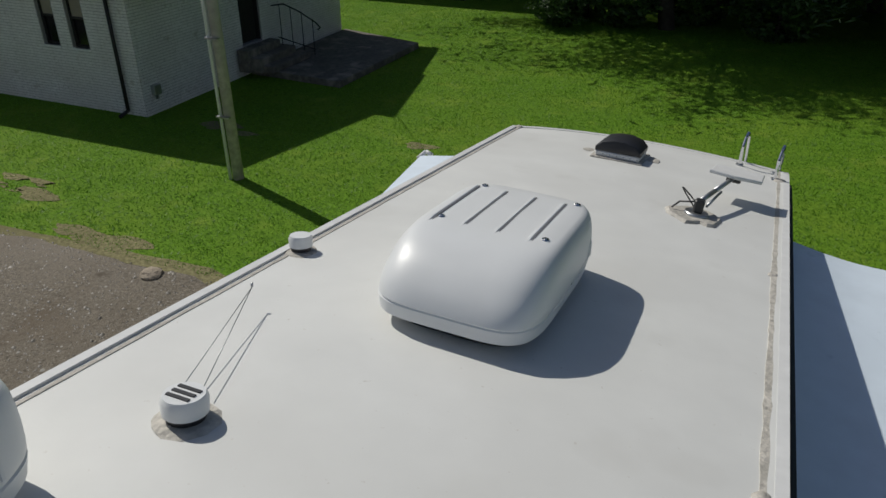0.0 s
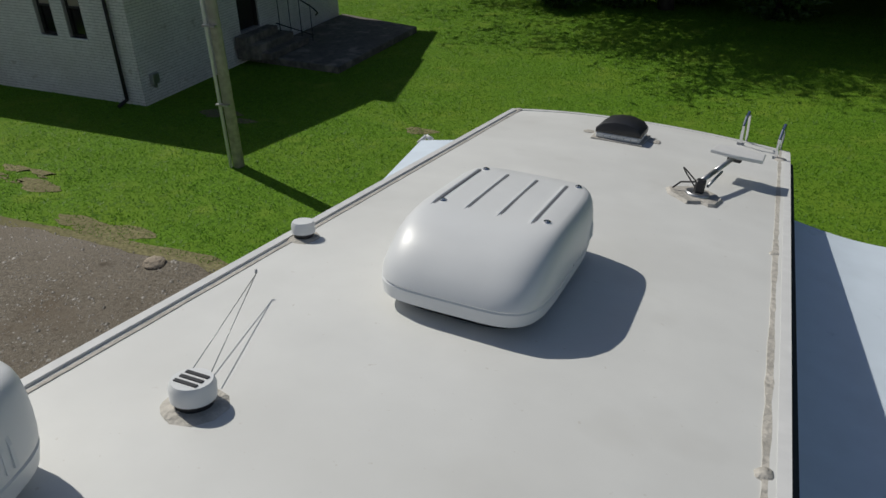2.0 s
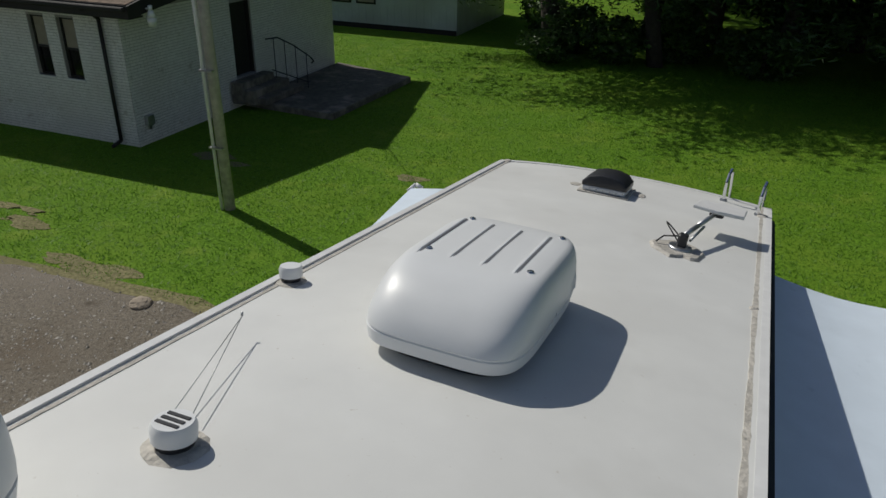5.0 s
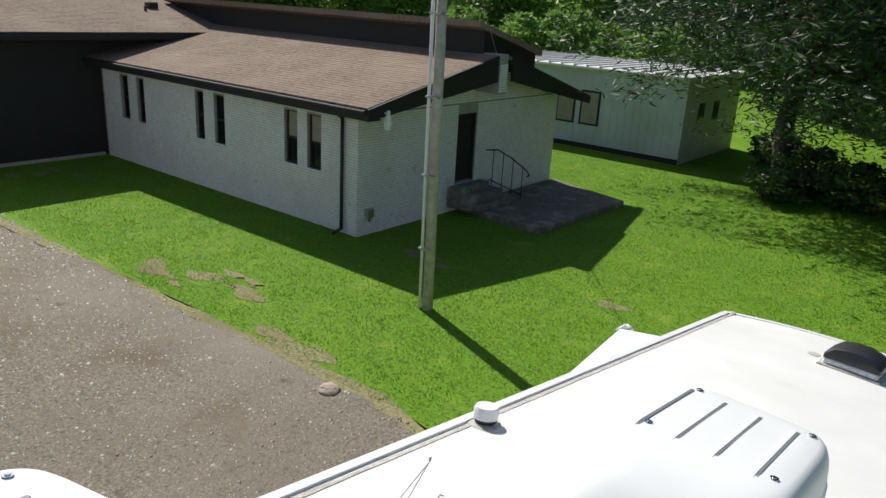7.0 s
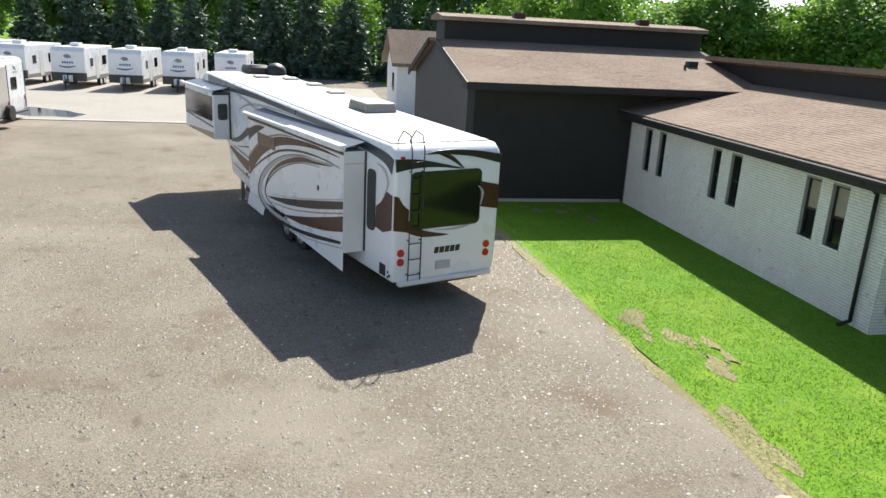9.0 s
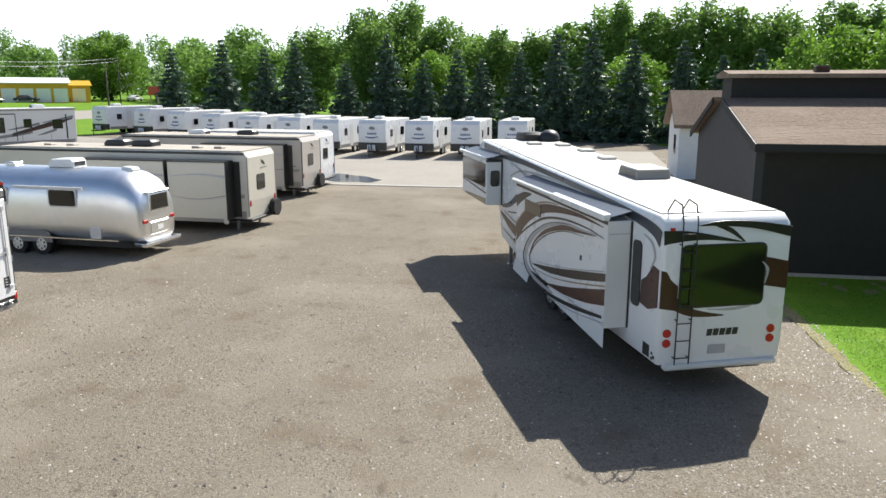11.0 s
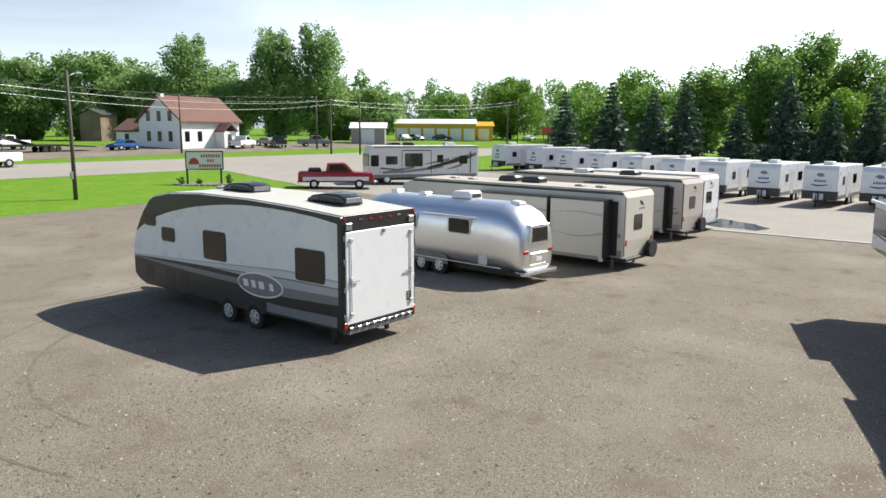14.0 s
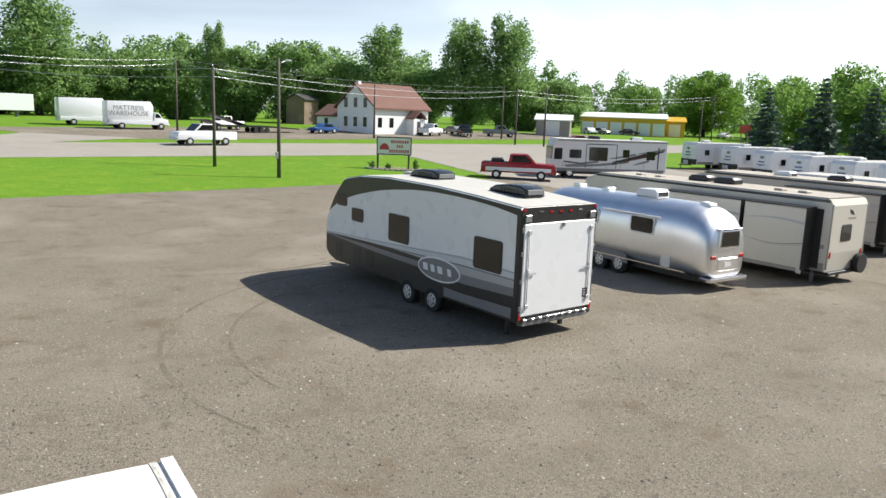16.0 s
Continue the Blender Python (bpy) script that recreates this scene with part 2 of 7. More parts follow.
def cyl(bm, p0, p1, r0, r1=None, n=10):
    r1 = r0 if r1 is None else r1
    p0, p1 = Vector(p0), Vector(p1)
    q = (p1 - p0).to_track_quat("Z", "Y").to_matrix()
    rings = []
    for p, r in ((p0, r0), (p1, r1)):
        rings.append([bm.verts.new(p + q @ Vector((r * math.cos(2 * math.pi * i / n), r * math.sin(2 * math.pi * i / n), 0))) for i in range(n)])
    for i in range(n):
        f = bm.faces.new((rings[0][i], rings[0][(i + 1) % n], rings[1][(i + 1) % n], rings[1][i]))
        f.smooth = True
    bm.faces.new(rings[0][::-1]), bm.faces.new(rings[1])
    return bm


def tube(bm, pts, r, n=6):
    for a, b in zip(pts, pts[1:]):
        cyl(bm, a, b, r, r, n)
    return bm


def prism(bm, pts, axis, lo, hi, bevel=0.0, seg=2):
    """A closed outline swept along an axis: 'x' takes (y, z) points, 'y' takes (x, z), 'z' takes (x, y)."""
    def put(p, h):
        return {"x": (h, p[0], p[1]), "y": (p[0], h, p[1]), "z": (p[0], p[1], h)}[axis]
    a = [bm.verts.new(put(p, lo)) for p in pts]
    b = [bm.verts.new(put(p, hi)) for p in pts]
    n = len(pts)
    fs = [bm.faces.new(a), bm.faces.new(b[::-1])]
    fs += [bm.faces.new((a[i], b[i], b[(i + 1) % n], a[(i + 1) % n])) for i in range(n)]
    bmesh.ops.recalc_face_normals(bm, faces=fs)
    if bevel:
        bmesh.ops.bevel(bm, geom=list({e for f in fs[:2] for e in f.edges}), offset=bevel, segments=seg, affect="EDGES", profile=0.5)
    return bm


def part(name, bm, material, parent=None, label="", smooth=False):
    me = bpy.data.meshes.new(name)
    bmesh.ops.recalc_face_normals(bm, faces=bm.faces)
    bm.to_mesh(me)
    bm.free()
    me.materials.append(material)
    if smooth:
        me.shade_smooth()
        me.set_sharp_from_angle(angle=radians(40))
    ob = new(name, me)
    ob.parent = parent
    if label:
        tagged(ob, label)
    return ob


def thing(name, label, category, group="", kind="", at=None):
    ob = new(name)
    ob.empty_display_size = 0.2
    if at is not None:
        ob.matrix_basis = at
    return tagged(ob, label, category, group, kind)


def single(name, bm, material, label, category, group="", kind="", at=None, smooth=False):
    ob = part(name, bm, material, None, "", smooth)
    if at is not None:
        ob.matrix_basis = at
    return tagged(ob, label, category, group, kind)


def NB():
    return bmesh.new()


def from_np(name, verts, faces, material, flat=False):
    """A mesh of quads from arrays."""
    me = bpy.data.meshes.new(name)
    me.vertices.add(len(verts))
    me.vertices.foreach_set("co", verts.astype(np.float32).ravel())
    k = faces.shape[1]
    me.loops.add(faces.size)
    me.loops.foreach_set("vertex_index", faces.astype(np.int32).ravel())
    me.polygons.add(len(faces))
    me.polygons.foreach_set("loop_start", np.arange(0, faces.size, k, dtype=np.int32))
    me.polygons.foreach_set("loop_total", np.full(len(faces), k, dtype=np.int32))
    me.polygons.foreach_set("use_smooth", np.full(len(faces), not flat, dtype=bool))
    me.update(calc_edges=True)
    me.validate()
    me.materials.append(material)
    return me


def rise(y):
    """The ground climbs gently beyond the gravel lot."""
    return max(0.0, min(2.8, 0.035 * (-30 - y)))


RNG = np.random.default_rng(7)

# ---- ground ----
def sheet(name, xs, ys, lift, material, keep=None):
    bm = NB()
    grid = {}
    for i, x in enumerate(xs):
        for j, y in enumerate(ys):
            grid[i, j] = bm.verts.new((x, y, rise(y) + lift))
    for i in range(len(xs) - 1):
        for j in range(len(ys) - 1):
            bm.faces.new((grid[i, j], grid[i + 1, j], grid[i + 1, j + 1], grid[i, j + 1]))
    return part(name, bm, material)


YS = [-2600, -1200, -500, -300, -200, -150, -110, -109.9, -95, -80, -65, -50, -40, -30, -20, 0, 20, 60, 150, 500, 1500, 2600]
ground = tagged(sheet("ground", [-2600, -1200, -500, -250, -150, -80, -40, -20, 0, 20, 60, 150, 500, 1500, 2600], YS, 0.0, GRASS), "green mown lawn reaching out to the fields", "ground", "", "structure")


def patch(name, outline, lift, material, label, category, wob=0.0, step=0.8):
    """A flat region with an uneven border, following the rise of the ground."""
    pts = []
    n = len(outline)
    for i in range(n):
        a, b = Vector(outline[i]), Vector(outline[(i + 1) % n])
        k = max(1, int((b - a).length / step))
        for s in range(k):
            p = a.lerp(b, s / k)
            d = noise.noise((p.x * 0.7, p.y * 0.7, 3.1)) + 0.5 * noise.noise((p.x * 2.3, p.y * 2.3, 1.7))
            e = (b - a).normalized()
            pts.append((p.x - e.y * d * wob, p.y + e.x * d * wob))
    bm = NB()
    vs = [bm.verts.new((x, y, 0)) for x, y in pts]
    bm.faces.new(vs)
    bmesh.ops.triangulate(bm, faces=bm.faces[:])
    for cut in (-30, -50, -70, -90, -110):
        bmesh.ops.bisect_plane(bm, geom=bm.verts[:] + bm.edges[:] + bm.faces[:], plane_co=(0, cut, 0), plane_no=(0, 1, 0))
    for v in bm.verts:
        v.co.z = rise(v.co.y) + lift
    for f in bm.faces:
        if f.normal.z < 0:
            f.normal_flip()
    ob = part(name, bm, material)
    for p in ob.data.polygons:
        if p.normal.z < 0:
            p.flip()
    return tagged(ob, label, category, "", "structure")


patch("gravel_lot", [(-60, 16), (-37, 16), (-36.5, 6.3), (-25, 6.4), (-19, 6.7), (-7, 7.1), (-3, 6.2), (1.5, 4.5), (4, -2), (9, -18), (12, -40), (2, -44), (-6.3, -44), (-27, -45.2), (-33, -44), (-42, -46), (-47, -50), (-90, -50), (-90, 6)], 0.012, GRAVEL, "grey-brown crushed gravel lot with worn tyre tracks", "gravel lot", 0.25, 0.3)
patch("asphalt_yard", [(-43.6, -3.8), (-43.8, -50), (-71, -50), (-71, 8), (-43.2, 8)], 0.022, ASPHALT, "pale worn asphalt yard under the row of trailers", "yard", 0.1)
patch("road", [(60, -63.5), (-40, -66), (-220, -72), (-400, -76), (-400, -90), (-220, -86), (-40, -80.5), (60, -77)], 0.02, ASPHALT, "pale grey two-lane country road", "road", 0.1, 4)
patch("driveway", [(-44, -50), (-47, -66.3), (-70, -66.8), (-60, -50)], 0.03, ASPHALT, "worn asphalt drive to the road", "driveway", 0.2)
patch("house_yard", [(-18, -84), (-100, -93), (-125, -105), (-110, -112), (-40, -108), (-10, -100)], 0.02, GRAVEL, "bare gravel yard before the white house", "yard", 0.6, 2)
patch("far_driveway", [(-2, -74), (-9, -76), (-25, -86), (-14, -92)], 0.026, ASPHALT, "pale drive off the road", "driveway", 0.3, 1.5)
EDGE = [(-25, 6.4), (-19, 6.7), (-7, 7.1), (-3, 6.2), (1.5, 4.5)]
patch("dry_verge", EDGE + [(x + 0.05, y + d) for (x, y), d in zip(EDGE[::-1], (0.32, 0.24, 0.30, 0.22, 0.26))], 0.0045, DIRT, "dry yellowed strip of turf along the gravel", "verge", 0.11, 0.12)
soil = random.Random(5)
for cx, cy, rx, ry, n in ((-12.3, 8.35, 1.1, 0.36, 16), (-13.9, 7.75, 0.9, 0.3, 9), (-9.4, 7.45, 1.2, 0.18, 6), (-23.4, 9.9, 0.8, 0.9, 11), (-6.2, 13.2, 0.3, 0.2, 3), (-10.6, 12.4, 0.5, 0.3, 4)):
    for k in range(n):
        x, y, r = cx + soil.gauss(0, 0.5) * rx, cy + soil.gauss(0, 0.5) * ry, soil.uniform(0.10, 0.34)
        patch("bare_patch", [(x + r * 1.3 * math.cos(a) * (1 + 0.3 * math.sin(3 * a + k)), y + 0.6 * r * math.sin(a)) for a in np.linspace(0, 5.8, 12)], 0.005 + 0.0004 * k, DIRT, "bare sandy patch worn into the lawn", "bare patch", 0.10, 0.08)
patch("puddle", [(-47.5, -12), (-46, -10.5), (-44.6, -11), (-44.8, -13), (-46.5, -15.5), (-49, -14.5)], 0.027, WATER, "shallow puddle on the asphalt", "puddle", 0.3, 0.5)
single("concrete_kerb", box(NB(), -43.7, -17, -0.1, -43.2, 0, 0.05, 0.02), CONCRETE, "long low concrete strip at the lot's edge", "kerb", "", "structure")


def scatter_stones(n, area, lo, hi, seed, soft=0.0):
    rng = np.random.default_rng(seed)
    vs, fs = [], []
    base = np.array([(1, 0, 0), (-1, 0, 0), (0, 1, 0), (0, -1, 0), (0, 0, 1)], float)
    tri = np.array([(0, 2, 4), (2, 1, 4), (1, 3, 4), (3, 0, 4)])
    k = 0
    while k < n:
        x, y = rng.uniform(area[0], area[1]), rng.uniform(area[2], area[3])
        if soft and rng.random() > min(1, (x - area[0]) / soft, (area[1] - x) / soft, (y - area[2]) / soft):
            continue
        s = rng.uniform(lo, hi) * (1 if rng.random() < 0.9 else 1.8)
        a = rng.uniform(0, 6.28)
        b = base * s * rng.uniform(0.6, 1.2, 3) * (1, 1, 0.7)
        b = np.stack([b[:, 0] * math.cos(a) - b[:, 1] * math.sin(a) + x, b[:, 0] * math.sin(a) + b[:, 1] * math.cos(a) + y, b[:, 2] + 0.01 + rise(y)], 1)
        fs.append(tri + 5 * k)
        vs.append(b)
        k += 1
    return np.concatenate(vs), np.concatenate(fs)


v, f = scatter_stones(16000, (-27, 3, -24, 6.6), 0.007, 0.021, 3)
v2, f2 = scatter_stones(60000, (-22, 2, -16, 7.1), 0.009, 0.028, 4, 3.0)
tagged(new("near_gravel", from_np("near_gravel", v2, f2, PEBBLE)), "coarse mixed pebbles of the lot beside the lawn", "gravel", "", "stuff")
tagged(new("loose_gravel", from_np("loose_gravel", v, f, STONE)), "pale loose stones strewn over the gravel", "gravel", "", "stuff")
bm = NB()
bmesh.ops.create_icosphere(bm, subdivisions=3, radius=0.155)
for q in bm.verts:
    q.co *= 1 + 0.3 * noise.noise(q.co * 6) + 0.12 * noise.noise(q.co * 19)
    q.co.z = q.co.z * 0.4 + 0.04
single("rock", bm, TANROCK, "flat tan rock at the edge of the gravel", "rock", at=pose(-7.6, 6.9, 0))

# ---- brick wing ----
WX0, WX1, WY0, WY1, WZ = -24.75, -12.68, 12.41, 21.05, 2.98
WINX = [(-23.56, -23.12), (-22.57, -22.17), (-19.37, -18.97), (-18.45, -17.98), (-15.38, -14.89), (-14.49, -13.99)]
WB, WT = 1.42, 2.78
wing = thing("brick_wing", "low white-painted brick wing with a brown shingle roof", "building")


def wall_with_holes(name, axis, lo, hi, z1, at0, at1, holes, parent, material):
    """An upright wall along an axis with openings (a, b, low, high) through it."""
    bm = NB()
    cuts = sorted({lo, hi, *[c for h in holes for c in h[:2]]})
    for a, b in zip(cuts, cuts[1:]):
        inside = [h for h in holes if h[0] <= a and h[1] >= b]
        spans, z = [], -0.2
        for h in inside:
            spans.append((z, h[2]))
            z = h[3]
        spans.append((z, z1))
        for s0, s1 in spans:
            if axis == "x":
                box(bm, a, at0, s0, b, at1, s1)
            else:
                box(bm, at0, a, s0, at1, b, s1)
    bmesh.ops.remove_doubles(bm, verts=bm.verts[:], dist=0.0005)
    return part(name, bm, material, parent)


front_wall = wall_with_holes("front_wall", "x", WX0, WX1, WZ, WY0, WY0 + 0.25, [(a, b, WB, WT) for a, b in WINX], wing, MORTAR)
DOOR = (16.17, 17.05, 0.78, 2.92)
end_wall = wall_with_holes("end_wall", "y", WY0 + 0.25, WY1, WZ, WX1 - 0.25, WX1, [DOOR], wing, MORTAR)
part("back_wall", box(NB(), WX0, WY1, -0.2, WX1, WY1 + 0.25, 2.8), MORTAR, wing)
RIDGE_Y, RIDGE_Z = 16.8, 4.30
part("gable", prism(NB(), [(WY0, WZ), (RIDGE_Y, 4.12), (17.4, 4.12), (WY1 + 0.25, 2.8), (WY1 + 0.25, 2.7), (WY0, 2.7)], "x", WX1 - 0.24, WX1 - 0.003), MORTAR, wing)


def brick_skin(axis, lo, hi, z0, z1, face, sign, holes, seed):
    """Running-bond bricks standing proud of the mortar."""
    rng = np.random.default_rng(seed)
    L, JV, H, J = 0.2015, 0.009, 0.0575, 0.010
    vs, fs, k = [], [], 0
    rows = max(1, int((z1 - z0) / (H + J)))
    fc = np.array([(0, 1, 2, 3), (0, 4, 5, 1), (1, 5, 6, 2), (2, 6, 7, 3), (3, 7, 4, 0)])
    for r in range(rows):
        za = z0 + r * (H + J)
        zb = za + H
        a = lo - (L + JV) * 0.5 * (r % 2)
        while a < hi:
            c0, c1 = max(a, lo), min(a + L, hi)
            a += L + JV
            for h in holes:
                if zb > h[2] and za < h[3]:
                    if c0 >= h[0] and c1 <= h[1]:
                        c1 = c0
                    elif c0 < h[0] < c1:
                        c1 = h[0]
                    elif c0 < h[1] < c1:
                        c0 = h[1]
            if c1 - c0 < 0.03:
                continue
            d = 0.006 + rng.uniform(0, 0.004)
            o = face + sign * d
            q = [(c0, o, za), (c1, o, za), (c1, o, zb), (c0, o, zb), (c0, face, za), (c1, face, za), (c1, face, zb), (c0, face, zb)]
            if axis == "y":
                q = [(p[1], p[0], p[2]) for p in q]
            vs += q
            fs.append(fc + 8 * k)
            k += 1
    return np.array(vs), np.concatenate(fs)


def laid_bricks(axis, lo, hi, face, sign, parent, seed):
    """Single bricks nearest the corner, objects of their own on two shared meshes."""
    rng = np.random.default_rng(seed)
    L, JV, H, J = 0.2015, 0.009, 0.0575, 0.010
    kinds = []
    for d in (0.0105, 0.0125):
        bm = box(NB(), 0, 0, 0, L, d, H, 0.003) if axis == "x" else box(NB(), 0, 0, 0, d, L, H, 0.003)
        me = bpy.data.meshes.new("brick")
        bm.to_mesh(me)
        bm.free()
        me.materials.append(BRICKW)
        kinds.append((me, d))
    bm = box(NB(), 0, 0, 0, 0.0962, 0.011, H, 0.003) if axis == "x" else box(NB(), 0, 0, 0, 0.011, 0.0962, H, 0.003)
    halves = bpy.data.meshes.new("half_brick")
    bm.to_mesh(halves)
    bm.free()
    halves.materials.append(BRICKW)
    for r in range(int(WZ / (H + J))):
        a = lo + (L + JV) * 0.5 * (r % 2)
        while a + L <= hi + 1e-6:
            me, d = kinds[int(rng.integers(2))]
            if a == lo + (L + JV) * 0.5 and r % 2:
                for c, me2 in ((lo, halves), (lo + (L + JV) * int((hi - lo + JV + 1e-6) / (L + JV)) - (L + JV) * 0.5, halves)):
                    o = new("half_brick", me2)
                    o.parent = parent
                    o.location = (c, face - 0.011 if sign < 0 else face, r * (H + J)) if axis == "x" else (face, c, r * (H + J))
            o = new("brick", me)
            o.parent = parent
            z = r * (H + J)
            o.location = (a, face - d if sign < 0 else face, z) if axis == "x" else (face, a, z)
            a += L + JV


FB0, EB1 = WX1 - 5 * 0.2105 - 0.002, WY0 + 6 * 0.2105
for nm, host, args in (("painted_brickwork", front_wall, ("x", WX0 + 0.1, FB0, 0, WZ, WY0, -1, [(a - 0.02, b + 0.02, WB - 0.04, WT) for a, b in WINX], 1)), ("painted_brickwork", end_wall, ("y", EB1, WY1 + 0.25, 0, WZ, WX1, 1, [DOOR], 2))):
    v, f = brick_skin(*args)
    ob = new(nm, from_np(nm, v, f, BRICKW, True))
    ob.parent = host
    tagged(ob, "running-bond painted bricks", "", "", "stuff")
laid_bricks("x", FB0 + 0.006, WX1 + 0.012, WY0, -1, front_wall, 3)
laid_bricks("y", WY0, EB1, WX1, 1, end_wall, 4)
for i, (a, b) in enumerate(WINX):
    w = part("window", box(NB(), a, WY0 + 0.12, WB, b, WY0 + 0.15, WT), GLASSD, wing, "narrow dark window")
    bm = NB()
    for x0, x1, z0, z1 in ((a, a + 0.05, WB, WT), (b - 0.05, b, WB, WT), (a + 0.05, b - 0.05, WB, WB + 0.05), (a + 0.05, b - 0.05, WT - 0.05, WT), (a + 0.05, b - 0.05, 2.05, 2.10)):
        box(bm, x0, WY0 + 0.08, z0, x1, WY0 + 0.14, z1)
    part("frame", bm, DARKWOOD, w)
    if i >= 4:
        part("blind", box(NB(), a + 0.05, WY0 + 0.11, 2.1, b - 0.05, WY0 + 0.118, WT - 0.05), BLIND, w)
    part("sill", box(NB(), a - 0.04, WY0 - 0.035, WB - 0.06, b + 0.04, WY0 + 0.1, WB, 0.008), BRICKW, w)
d = part("door", box(NB(), WX1 - 0.2, DOOR[0], DOOR[2], WX1 - 0.15, DOOR[1], DOOR[3]), DARKWOOD, wing, "black entrance door standing in shade")
part("door_handle", cyl(NB(), (WX1 - 0.15, 16.25, 1.7), (WX1 - 0.08, 16.25, 1.7), 0.02), IRON, d)
bm = NB()
for y0, y1, z0, z1 in ((DOOR[0] - 0.0, DOOR[0] + 0.05, DOOR[2], DOOR[3]), (DOOR[1] - 0.05, DOOR[1], DOOR[2], DOOR[3]), (DOOR[0] + 0.05, DOOR[1] - 0.05, DOOR[3] - 0.06, DOOR[3])):
    box(bm, WX1 - 0.15, y0, z0, WX1 - 0.05, y1, z1)
part("door_frame", bm, DARKWOOD, d)
# roof planes with thickness, dark fascias and the clerestory band
def slab(pts_yz, x0, x1, thick):
    (ya, za), (yb, zb) = pts_yz
    return prism(NB(), [(ya, za), (yb, zb), (yb, zb - thick), (ya, za - thick)], "x", x0, x1)


def shingles(y0, z0, y1, z1, x0, x1, seed, lift=0.0):
    """Rows of shingle tabs laid up a slope."""
    rng = np.random.default_rng(seed)
    run = math.hypot(y1 - y0, z1 - z0)
    dy, dz = (y1 - y0) / run, (z1 - z0) / run
    ny, nz = -dz, dy
    if nz < 0:
        ny, nz = -ny, -nz
    vs, fs, k, s = [], [], 0, 0.0
    while s < run - 0.02:
        x = x0 + rng.uniform(-0.25, 0)
        while x < x1:
            xa, xb = max(x, x0), min(x + rng.uniform(0.26, 0.34), x1)
            x = xb + 0.006
            t = 0.005 + rng.uniform(0, 0.004) + lift
            e = min(s + 0.17, run)
            if xb - xa > 0.02:
                for sx, ss, tt in ((xa, s, t), (xb, s, t), (xb, e, 0.003 + lift), (xa, e, 0.003 + lift), (xa, s, -0.002), (xb, s, -0.002)):
                    vs.append((sx, y0 + dy * ss + ny * tt, z0 + dz * ss + nz * tt))
                fs += [(6 * k, 6 * k + 1, 6 * k + 2, 6 * k + 3), (6 * k + 4, 6 * k + 5, 6 * k + 1, 6 * k)]
                k += 1
        s += 0.155
    return np.array(vs), np.array(fs)


EX0, EX1 = -26.3, -11.95
part("front_roof", slab([(11.95, 3.26), (RIDGE_Y, RIDGE_Z)], EX0, EX1, 0.10), SHINGLE, wing)
v, f = shingles(11.95, 3.26, RIDGE_Y, RIDGE_Z, EX0, EX1, 5)
ob = new("roof_covering", from_np("roof_covering", v, f, SHINGLE, True))
ob.parent = wing
tagged(ob, "sun-faded brown shingles", "", "", "stuff")
part("back_roof", slab([(17.35, 4.28), (21.9, 2.98)], EX0, EX1 + 0.05, 0.10), SHINGLE, wing)
part("eave_fascia", box(NB(), EX0, 11.93, 2.98, EX1, 11.99, 3.25), DARKWOOD, wing)
part("gutter", box(NB(), EX0, 11.84, 3.12, EX1, 11.93, 3.22, 0.02), DARKWOOD, wing)
part("soffit", box(NB(), EX0, 11.99, 2.96, EX1, WY0 - 0.02, 3.0), DARKWOOD, wing)
part("rake_fascia", prism(NB(), [(11.93, 2.98), (11.93, 3.24), (RIDGE_Y - 0.02, RIDGE_Z + 0.0), (RIDGE_Y - 0.02, 3.62)], "x", EX1, EX1 + 0.06), DARKWOOD, wing)
part("rake_fascia", prism(NB(), [(17.38, 4.27), (17.38, 3.62), (21.2, 2.86), (21.95, 2.72), (21.95, 2.96)], "x", EX1 + 0.05, EX1 + 0.11), DARKWOOD, wing)
part("brick_pier", box(NB(), WX1 - 0.15, RIDGE_Y + 0.02, 3.3, EX1 + 0.075, 17.18, 4.34, 0.01), MORTAR, wing)
pv, pf, n = [], [], 0
for r in range(16):
    z = WZ + 0.0675 * (r + 1) - 0.04
    y_lo = WY0 + (z + 0.06 - WZ) / (4.12 - WZ) * (RIDGE_Y - WY0)
    y_hi = 17.4 + (4.12 - z - 0.06) / 1.32 * (WY1 + 0.25 - 17.4)
    v, f = brick_skin("y", y_lo + 0.105 * (r % 2), min(y_hi, WY1 + 0.2), z, z + 0.07, WX1 - 0.003, 1, [], 20 + r)
    pv.append(v), pf.append(f + n)
    n += len(v)
    if z > 3.32:
        v, f = brick_skin("y", RIDGE_Y + 0.025, 17.175, z, z + 0.07, EX1 + 0.075, 1, [], 60 + r)
        pv.append(v), pf.append(f + n)
        n += len(v)
ob = new("gable_brickwork", from_np("gable_brickwork", np.concatenate(pv), np.concatenate(pf), BRICKW, True))
ob.parent = wing
tagged(ob, "running-bond painted bricks", "", "", "stuff")
part("clerestory", box(NB(), -27.5, RIDGE_Y, 4.0, EX1 - 0.5, RIDGE_Y + 0.3, 5.0), DARKWOOD, wing, "black clerestory band")
part("clerestory_roof", prism(NB(), [(RIDGE_Y - 0.35, 5.16), (RIDGE_Y - 0.35, 5.0), (19.6, 4.2), (19.6, 4.36)], "x", -27.5, EX1 - 0.4), SHINGLE, wing)
part("clerestory_end", prism(NB(), [(RIDGE_Y + 0.3, 4.0), (RIDGE_Y + 0.3, 4.9), (19.4, 4.25), (19.4, 3.6)], "x", EX1 - 0.8, EX1 - 0.5), DARKWOOD, wing)
bm = NB()
tube(bm, [(-13.15, 11.9, 3.1), (-13.15, 12.2, 2.95), (-13.15, 12.33, 2.85), (-13.15, 12.33, 0.12), (-13.15, 12.05, 0.05)], 0.042, 8)
